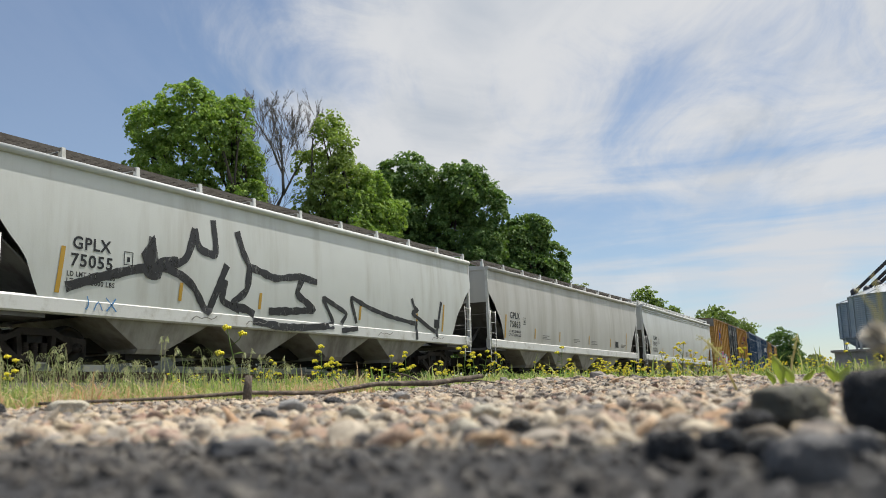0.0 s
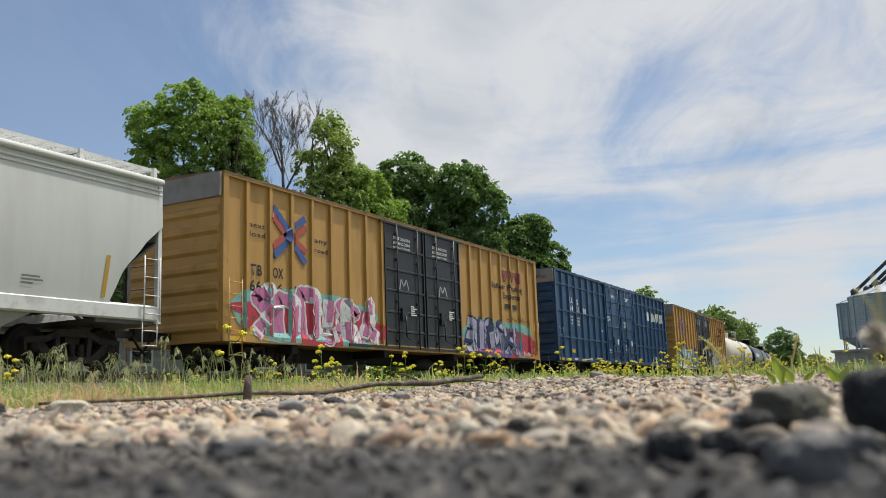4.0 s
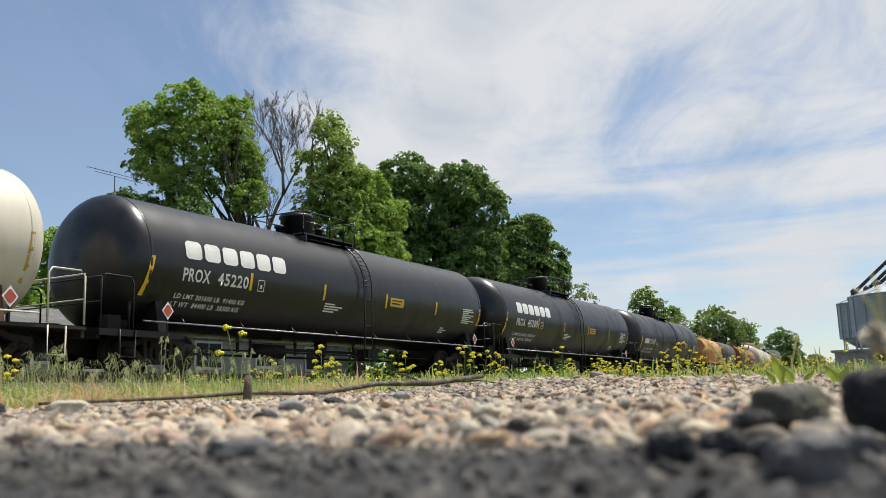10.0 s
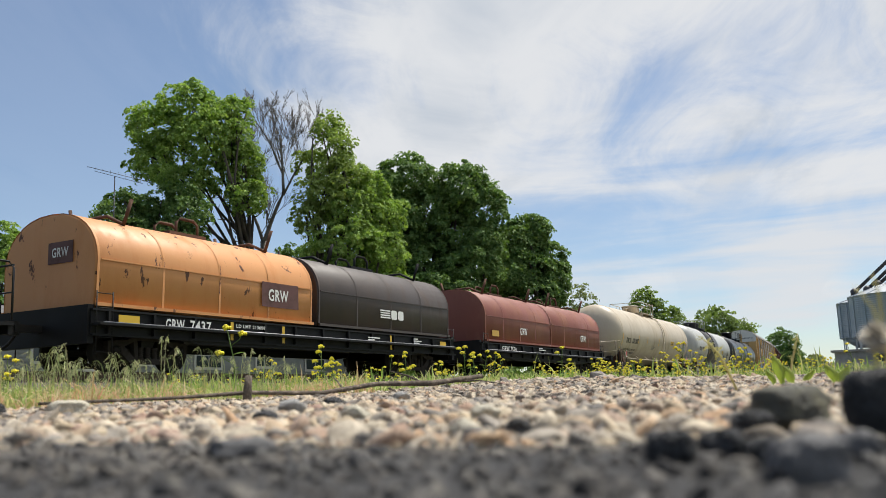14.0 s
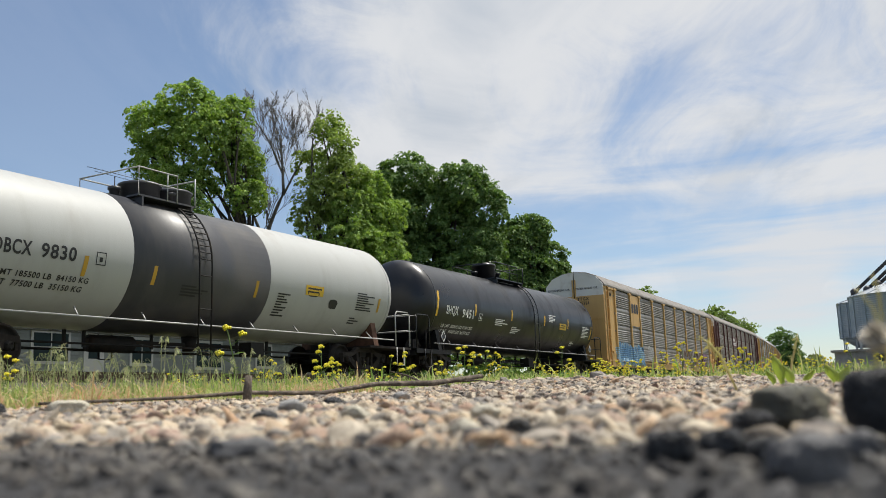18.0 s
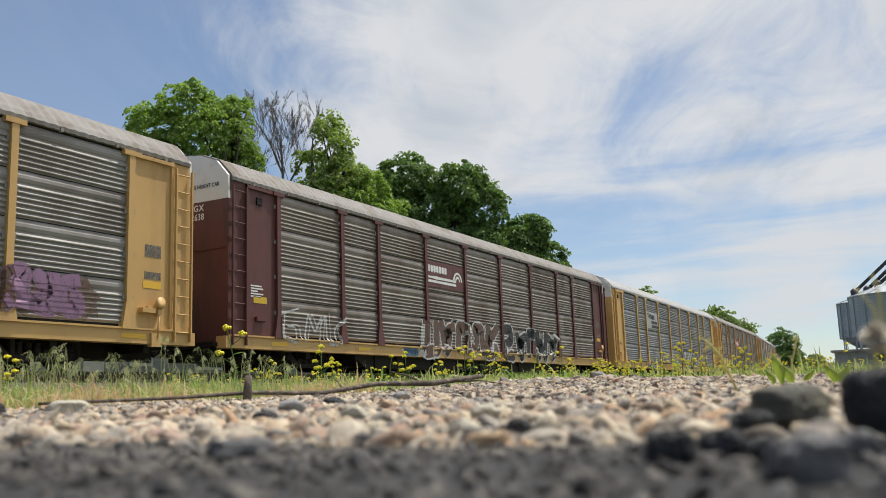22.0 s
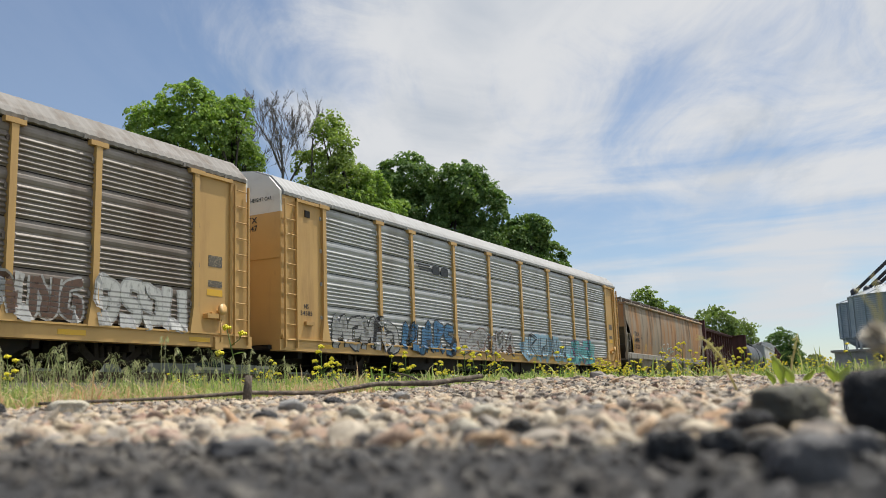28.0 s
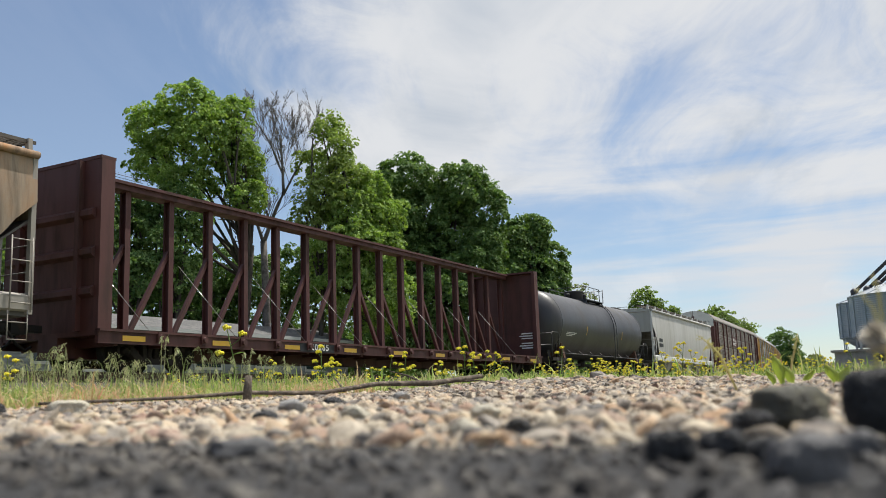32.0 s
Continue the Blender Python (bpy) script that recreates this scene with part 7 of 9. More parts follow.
def ico(level):
    b = bmesh.new()
    bmesh.ops.create_icosphere(b, subdivisions=level, radius=1.0)
    v = np.array([p.co[:] for p in b.verts])
    f = np.array([[p.index for p in q.verts] for q in b.faces])
    b.free()
    return v, f


def rock_shapes(level, count, rough=0.22, facets=4):
    """Rounded, chipped shapes of about unit radius."""
    v0, f = ico(level)
    out = []
    for i in range(count):
        v = v0.copy()
        for _ in range(facets):
            d = rng.normal(size=3)
            d /= np.linalg.norm(d)
            cut = rng.uniform(0.55, 0.85)
            over = np.maximum(v @ d - cut, 0)
            v -= over[:, None] * d
        v += np.array([[noise.noise(Vector(p * 1.3) + Vector((i * 7.1, 0, k * 3.3))) for k in range(3)] for p in v]) * rough
        v *= rng.uniform((0.8, 0.7, 0.5), (1.25, 1.0, 0.8))
        out.append(v)
    return out, f


def many(name, label, category, shapes, faces, places, sizes, mat, smooth):
    """One object of many scattered stones or the like."""
    n, k = len(places), len(shapes[0])
    pick = rng.integers(0, len(shapes), n)
    ang = rng.uniform(0, 2 * np.pi, n)
    tilt = rng.normal(0, 0.3, (n, 2))
    base = np.array(shapes)[pick] * np.asarray(sizes)[:, None, None]
    c, s = np.cos(ang)[:, None], np.sin(ang)[:, None]
    x, y, z = base[:, :, 0] * c - base[:, :, 1] * s, base[:, :, 0] * s + base[:, :, 1] * c, base[:, :, 2]
    z = z + x * tilt[:, :1] + y * tilt[:, 1:]
    v = np.stack((x, y, z), 2) + np.asarray(places)[:, None, :]
    f = (faces[None] + (np.arange(n) * k)[:, None, None]).reshape(-1, 3)
    me = mesh_of(name, v.reshape(-1, 3), f, mat, smooth)
    return tagged(new(name, me), label, category, kind="stuff")


def mesh_of(name, v, f, mat, smooth=False):
    """A mesh from arrays of vertices and equal faces."""
    me = bpy.data.meshes.new(name)
    k = f.shape[1]
    me.vertices.add(len(v)), me.loops.add(f.size), me.polygons.add(len(f))
    me.vertices.foreach_set("co", np.ascontiguousarray(v, np.float32).ravel())
    me.loops.foreach_set("vertex_index", np.ascontiguousarray(f, np.int32).ravel())
    me.polygons.foreach_set("loop_start", np.arange(0, f.size, k, dtype=np.int32))
    me.polygons.foreach_set("use_smooth", np.full(len(f), smooth))
    me.materials.append(mat)
    me.update(calc_edges=True)
    return me


def scatter(r0, r1, density, a0=-6, a1=62):
    """Places in a ring sector round the camera."""
    area = radians(a1 - a0) / 2 * (r1 * r1 - r0 * r0)
    n = int(area * density)
    r = np.sqrt(rng.uniform(r0 * r0, r1 * r1, n))
    a = np.radians(rng.uniform(a0, a1, n))
    return np.stack((r * np.cos(a), r * np.sin(a)), 1)


def on_ground(xy, lift=0.0):
    return np.array([(x, y, ground_height(x, y) + lift) for x, y in xy])


def dark_edge(x, y):
    """How far the dark asphalt crumbs, with shade in their colour, reach from the lens in the direction of x, y."""
    return float(np.interp(math.degrees(math.atan2(y, x)), (8, 28, 40, 48, 60), (0.52, 0.54, 0.64, 0.73, 0.76))) + 0.025 * noise.noise((x * 9, y * 9, 3))


def build_gravel():
    fine, ff = rock_shapes(4, 10, 0.20, 7)
    mid, mf = rock_shapes(2, 18, 0.26, 8)
    low_, lf = rock_shapes(1, 20, 0.16, 2)
    xy = scatter(0.16, 0.80, 17000)
    xy = xy[[math.hypot(x, y) < dark_edge(x, y) + 0.03 for x, y in xy]]
    many("asphalt_crumbs", "dark crumbs of broken asphalt at the lane's edge, coloured darker for shade", "gravel", mid, mf, on_ground(xy), rng.gamma(1.3, 0.0012, len(xy)) + 0.0010, DARK_STONE, True)
    xy = scatter(0.50, 1.15, 6500)
    xy = xy[[math.hypot(x, y) > dark_edge(x, y) for x, y in xy]]
    many("near_gravel", "pale mixed gravel of the lane", "gravel", mid, mf, on_ground(xy), np.minimum(rng.gamma(0.9, 0.0044, len(xy)) + 0.0016, 0.017), PALE_STONE, True)
    xy = scatter(0.56, 1.9, 330)
    xy = xy[[y < lane_edge(x) - 0.03 and math.hypot(x, y) > dark_edge(x, y) + 0.02 for x, y in xy]]
    many("lane_pebbles", "larger pale pebbles lying on the gravel", "gravel", mid, mf, on_ground(xy, 0.002), rng.uniform(0.006, 0.0145, len(xy)), PALE_STONE, True)
    xy = scatter(0.50, 1.25, 22000)
    xy = xy[[math.hypot(x, y) > dark_edge(x, y) for x, y in xy]]
    many("fine_gravel", "fine pale grit between the larger stones", "gravel", low_, lf, on_ground(xy), rng.gamma(1.6, 0.0012, len(xy)) + 0.0012, PALE_STONE, False)
    xy = scatter(1.1, 2.7, 13000)
    xy = xy[[y < lane_edge(x) for x, y in xy]]
    many("middle_gravel", "pale mixed gravel of the lane", "gravel", low_, lf, on_ground(xy), np.minimum(rng.gamma(1.0, 0.0034, len(xy)) + 0.0016, 0.016) * np.interp(np.hypot(xy[:, 0], xy[:, 1]), (1.1, 2.7), (1.15, 0.8)), PALE_STONE, False)
    xy = scatter(2.5, 9.0, 4600, -4, 40)
    xy = xy[[y < lane_edge(x) + 0.10 for x, y in xy]]
    many("far_gravel", "pale mixed gravel of the lane", "gravel", low_, lf, on_ground(xy), rng.gamma(1.3, 0.0030, len(xy)) + 0.0026, PALE_STONE, False)
    # stones large enough to be picked out
    dark = material("dark rock", (0.046, 0.047, 0.051), 0.85, spot=(0.055, 0.052, 0.047), spot_at=(0.5, 0.7), spot_scale=60, vary=0.1, grain=0.3, grain_scale=250, bump=0.9, bump_scale=180)
    mossy = material("mossy rock", (0.085, 0.082, 0.068), 0.9, spot=(0.15, 0.14, 0.095), spot_at=(0.45, 0.65), spot_scale=50, vary=0.1, grain=0.2, grain_scale=250, bump=0.5, bump_scale=180)
    grey = material("grey rock", (0.30, 0.295, 0.285), 0.85, spot=(0.18, 0.17, 0.16), spot_at=(0.5, 0.7), spot_scale=40, vary=0.1, grain=0.15, grain_scale=200, bump=0.4, bump_scale=150)
    grey_dark = material("slate grey rock", (0.13, 0.127, 0.128), 0.85, spot=(0.06, 0.06, 0.06), spot_at=(0.5, 0.7), spot_scale=60, vary=0.1, grain=0.2, grain_scale=250, bump=0.5, bump_scale=180)
    pale = material("pale tan rock", (0.46, 0.42, 0.33), 0.8, spot=(0.30, 0.27, 0.22), spot_at=(0.5, 0.7), spot_scale=50, vary=0.1, grain=0.15, grain_scale=220, bump=0.4, bump_scale=160)
    # x, y, half depth, width and height, height of the middle (0: lying on the ground), squareness
    rocks = ((0.594, 0.085, 0.022, 0.0250, 0.0165, -0.0135, 0.55, mossy, "rounded mossy dark rock on the gravel"), (0.561, 0.101, 0.012, 0.0135, 0.0085, -0.0195, 0.6, dark, "small black chunk of asphalt beside a rock"),
             (0.499, 0.028, 0.018, 0.0200, 0.0185, -0.0095, 0.6, dark, "black angular rock on the gravel"), (0.396, 0.107, 0.010, 0.0120, 0.0090, 0, 0.5, dark, "faceted blue-grey stone on the lane"),
             (0.337, 0.045, 0.012, 0.0150, 0.0100, 0, 0.55, grey_dark, "flat-topped grey stone on the lane"), (0.43, 0.092, 0.009, 0.0110, 0.0075, 0, 0.4, dark, "small dark stone on the lane"),
             (0.40, 0.068, 0.007, 0.0080, 0.0065, 0, 0.4, dark, "small dark stone on the lane"), (0.42, 0.034, 0.009, 0.0100, 0.0075, 0, 0.4, grey_dark, "rough grey stone on the lane"),
             (0.765, 0.379, 0.016, 0.0180, 0.0110, 0, 0.2, pale, "smooth pale tan pebble on the lane"), (1.30, 0.932, 0.018, 0.0210, 0.0115, 0, 0.2, dark, "dark blue pebble on the lane"),
             (0.81, 0.672, 0.014, 0.0150, 0.0100, 0, 0.2, dark, "dark pebble on the lane"), (0.553, 0.288, 0.011, 0.0135, 0.0095, 0, 0.2, pale, "pale pebble on the lane"),
             (0.566, 0.253, 0.009, 0.0095, 0.0085, 0, 0.3, dark, "black pebble on the lane"), (0.400, 0.350, 0.016, 0.0210, 0.0080, 0, 0.2, grey_dark, "flat grey stone near the lens"),
             (1.05, 1.30, 0.03, 0.036, 0.017, 0, 0.3, pale, "broad tan stone at the lane's edge"), (0.905, 1.30, 0.024, 0.026, 0.017, 0, 0.3, dark, "dark stone at the lane's edge"),
             (1.02, 0.80, 0.016, 0.021, 0.013, 0, 0.3, grey, "pale grey stone on the lane"), (0.88, 0.60, 0.014, 0.019, 0.012, 0, 0.2, pale, "tan stone on the lane"), (1.55, 0.95, 0.018, 0.022, 0.013, 0, 0.3, grey, "grey pebble on the lane"))
    for i, (x, y, a, b, c, mid_z, square, mat, label) in enumerate(rocks):
        u = fine[i % 10] / np.abs(fine[i % 10]).max(0)
        u = u / (np.abs(u) ** 6).sum(1)[:, None] ** (square / 6)
        u = u * np.array([[1 + 0.10 * noise.noise(Vector(q * 2.5) + Vector((i * 5.3, 1, 2))) + 0.05 * noise.noise(Vector(q * 6.0) + Vector((i * 5.3, 1, 2)))] for q in u])
        u = u / np.abs(u).max(0) * np.array([a, b, c])
        t = math.atan2(y, x) + (0.0 if i < 3 else 0.35 * math.sin(i * 2.1))
        u = u @ np.array([[math.cos(t), math.sin(t), 0], [-math.sin(t), math.cos(t), 0], [0, 0, 1]])
        o = new("rock", mesh_of("rock", u, ff, mat, True))
        o.location = (x, y, mid_z or ground_height(x, y) + c * 0.7)
        tagged(o, label, "rock", "rocks on the lane")


build_gravel()


# ---- track ----
def build_track():
    rail_m = material("rail steel", (0.10, 0.065, 0.045), 0.6, 0.4, vary=0.15)
    tie_m = material("weathered tie", (0.11, 0.09, 0.075), 0.9, spot=(0.06, 0.05, 0.04), spot_at=(0.4, 0.7), spot_scale=6, vary=0.2, grain=0.2)
    shape = [(-0.07, 0), (0.07, 0), (0.07, 0.012), (0.012, 0.03), (0.012, 0.12), (0.036, 0.135), (0.036, 0.17), (-0.036, 0.17), (-0.036, 0.135), (-0.012, 0.12), (-0.012, 0.03), (-0.07, 0.012)]
    stations = [-520, -260, -80, -20] + [10 * i for i in range(0, 30)]
    for side in (-1, 1):
        rings = []
        for s in stations:
            p, q = track(s), track(s + 0.5)
            d = (q - p).normalized()
            nrm = Vector((-d.y, d.x, 0))
            rings.append([p + nrm * (side * 0.755 + a) + Vector((0, 0, b - 0.17 + LIFT)) for a, b in shape])
        r = part("rail", Mesh().rings(rings, smooth=False), rail_m)
        tagged(r, "rusty steel rail with a bright running edge", "rail", kind="structure")
    rings = []
    for s in stations:
        p, q = track(s), track(s + 0.5)
        d = (q - p).normalized()
        nrm = Vector((-d.y, d.x, 0))
        rings.append([p + nrm * a + Vector((0, 0, b)) for a, b in ((-2.9, -0.46), (-1.6, -0.25 + LIFT), (1.6, -0.25 + LIFT), (2.9, -0.46))])
    bed = part("ballast", Mesh().rings(rings, closed=False, caps=False, smooth=False), ballast_mat)
    tagged(bed, "grey crushed stone ballast under the track", "ballast", kind="structure")
    tie = Mesh().box(-0.115, 0.115, -1.3, 1.3, -0.34, -0.172).mesh("tie", tie_m)
    for i in range(150):
        s = 4 + i * 0.53
        part("tie", tie, None, bed).matrix_basis = Matrix.Translation((0, 0, LIFT)) @ car_pose(s, 0.2)


def car_pose(s, truck_at):
    a, b = track(s - truck_at), track(s + truck_at)
    d = b - a
    return Matrix.Translation((a + b) / 2) @ Matrix.Rotation(math.atan2(d.y, d.x), 4, "Z")


build_track()


# ---- plants ----
def leaf_material(name, colour, tip, through=0.35):
    m = bpy.data.materials.new(name)
    m.use_nodes = True
    k = Nodes(m.node_tree)
    r = k.add("ShaderNodeNewGeometry").outputs["Random Per Island"]
    where = k.add("ShaderNodeTexCoord").outputs["Object"]
    col = k.mix(r, colour, tip)
    col = k.mix(k.math("MULTIPLY", k.ramp(k.noise(where, 0.6, 3, 0.5), 0.35, 0.65), 0.35), col, tuple(c * 0.6 for c in colour))
    b = k.add("ShaderNodeBsdfPrincipled")
    k.put(b.inputs["Base Color"], col)
    b.inputs["Roughness"].default_value, b.inputs["Specular IOR Level"].default_value = 0.55, 0.25
    t = k.add("ShaderNodeBsdfTranslucent")
    k.put(t.inputs[0], k.mix(1.0, col, (1.3, 1.4, 0.5), "MULTIPLY"))
    n = k.add("ShaderNodeMixShader")
    n.inputs[0].default_value = through
    k.put(n.inputs[1], b.outputs[0]), k.put(n.inputs[2], t.outputs[0])
    k.put(k.add("ShaderNodeOutputMaterial").inputs[0], n.outputs[0])
    return m


bark = material("bark", (0.10, 0.085, 0.07), 0.9, spot=(0.06, 0.05, 0.042), spot_at=(0.4, 0.65), spot_scale=6, streak=0.3, vary=0.15, grain=0.2, bump=0.6, bump_scale=18)
grey_bark = material("pale grey bark", (0.20, 0.18, 0.165), 0.9, spot=(0.10, 0.09, 0.08), spot_at=(0.4, 0.65), spot_scale=6, vary=0.15, grain=0.2)
spring_leaf = leaf_material("spring maple leaves", (0.16, 0.27, 0.065), (0.38, 0.49, 0.16), 0.40)
maple_leaf = leaf_material("dark maple leaves", (0.075, 0.155, 0.045), (0.24, 0.345, 0.12), 0.28)
bright_leaf = leaf_material("bright young leaves", (0.21, 0.29, 0.09), (0.36, 0.44, 0.16), 0.45)
far_leaf = leaf_material("distant leaves", (0.17, 0.24, 0.085), (0.25, 0.32, 0.13), 0.45)
pale_leaf = leaf_material("pale thin leaves", (0.20, 0.23, 0.12), (0.26, 0.29, 0.17), 0.35)


def leaves(name, lobes, sprays, per, size, spread, mat, parent, shell=0.55):
    """A crown of drooping leaf sprays on and in ellipsoid lobes (x, y, z, rx, ry, rz); each spray is a small dome of leaves."""
    lobes = np.array(lobes, float)
    area = (lobes[:, 3] * lobes[:, 4] * lobes[:, 5]) ** (2 / 3)
    pick = rng.choice(len(lobes), sprays, p=area / area.sum())
    d = rng.normal(size=(sprays, 3)) + np.array([0, 0, 0.25])
    d /= np.linalg.norm(d, axis=1)[:, None]
    wob = np.array([noise.noise(Vector(q * 2.6) + Vector((float(i) * 5.3, 0, 0))) for q, i in zip(d, pick)])
    rad = rng.uniform(shell, 1.0, sprays) ** 0.55 * (1.0 + 0.42 * wob) * rng.uniform(0.84, 1.08, sprays)
    centre = lobes[pick, :3] + d * rad[:, None] * lobes[pick, 3:]
    axis = d * 0.75 + np.array([0, 0, 0.75]) + rng.normal(0, 0.22, (sprays, 3))
    axis /= np.linalg.norm(axis, axis=1)[:, None]
    reach = spread * rng.choice((0.55, 0.8, 1.0, 1.35), sprays)
    n = sprays * per
    ax, rr = np.repeat(axis, per, 0), np.repeat(reach, per)[:, None]
    q = rng.normal(size=(n, 3))
    q /= np.linalg.norm(q, axis=1)[:, None]
    q += ax * (np.abs((q * ax).sum(1)) - (q * ax).sum(1))[:, None]  # fold onto the upper half
    up = (q * ax).sum(1)[:, None]
    c = np.repeat(centre, per, 0) + rr * (q - ax * up + ax * up * 0.55) * rng.uniform(0.55, 1.08, (n, 1)) - np.array([0, 0, 1.0]) * rr * (1 - up) * 0.08
    nrm = q * 0.5 + ax * 0.4 + rng.normal(0, 0.42, (n, 3))
    nrm /= np.linalg.norm(nrm, axis=1)[:, None]
    out = q - ax * up + np.array([0, 0, -0.12]) + rng.normal(0, 0.5, (n, 3))
    a = out - nrm * (out * nrm).sum(1)[:, None]
    a /= np.linalg.norm(a, axis=1)[:, None]
    b = np.cross(nrm, a)
    s = (size * rng.uniform(0.6, 1.3, n))[:, None]
    fold = nrm * s * 0.22
    v = np.stack((c - a * s, c + b * s * 0.8 + fold - a * s * 0.15, c + a * s - fold * 0.8, c - b * s * 0.8 + fold - a * s * 0.15), 1).reshape(-1, 3)
    f = np.arange(n * 4).reshape(-1, 4)
    f = np.concatenate((f[:, [0, 1, 2]], f[:, [0, 2, 3]]))
    o = new(name, mesh_of(name, v, f, mat))
    o.parent = parent
    return o


def limbs(m, start, end, r0, r1, bend, sides=6, steps=5):
    a, b = Vector(start), Vector(end)
    side = Vector(rng.normal(0, 1, 3).tolist()) * bend * (b - a).length
    pts = [a.lerp(b, t) + side * math.sin(math.pi * t) * (0.5 + 0.5 * t) for t in [i / steps for i in range(steps + 1)]]
    m.tube(pts, [r0 + (r1 - r0) * i / steps for i in range(steps + 1)], sides)
    return pts


def tree(name, label, base, lobes, fork, trunk_r, clumps, per, size, spread, mat, group="trees behind the track", limb_count=14, shell=0.55):
    ob = thing(name, label, "tree", group, Matrix.Translation(base))
    m = Mesh()
    top = Vector((0.1 * fork, 0.0, fork))
    limbs(m, (0, 0, -0.3), top, trunk_r, trunk_r * 0.75, 0.03, 8)
    for i in range(limb_count):
        q = lobes[i % len(lobes)]
        d = Vector(np.clip(rng.normal(0, 0.3, 3), -0.55, 0.55).tolist())
        end = Vector((q[0] + d.x * q[3], q[1] + d.y * q[4], q[2] + d.z * q[5]))
        f = rng.uniform(0.75, 1.0)
        pts = limbs(m, top * f, end, trunk_r * 0.42, 0.035, 0.10)
        for j in range(4):
            p = pts[2 + j % 3]
            e = p + Vector(np.clip(rng.normal(0, 0.24, 3), -0.4, 0.4).tolist()) * min(q[3], q[5]) + Vector((0, 0, 0.12 * q[5]))
            limbs(m, p, e, trunk_r * 0.13, 0.015, 0.1, 4, 3)
    part("trunk", m, bark, ob)
    leaves("crown", lobes, clumps, per, size, spread, mat, ob, shell)
    return ob


def twigs(m, p, d, length, r, depth):
    """A leafless, forking limb."""
    e = p + d * length
    mid = p.lerp(e, 0.5) + Vector(rng.normal(0, 0.04, 3).tolist()) * length
    m.tube([p, mid, e], [r, r * 0.88, r * 0.72], 5 if depth > 2 else 3)
    if depth == 0:
        return
    for _ in range(3 if depth > 2 else 4):
        t = rng.uniform(0.22, 1.0)
        s = p.lerp(e, t)
        n = (d + Vector(rng.normal(0, 0.26, 3).tolist()) + Vector((0, 0, 0.12))).normalized()
        twigs(m, s, n, length * rng.uniform(0.45, 0.70), max(r * 0.60, 0.006), depth - 1)


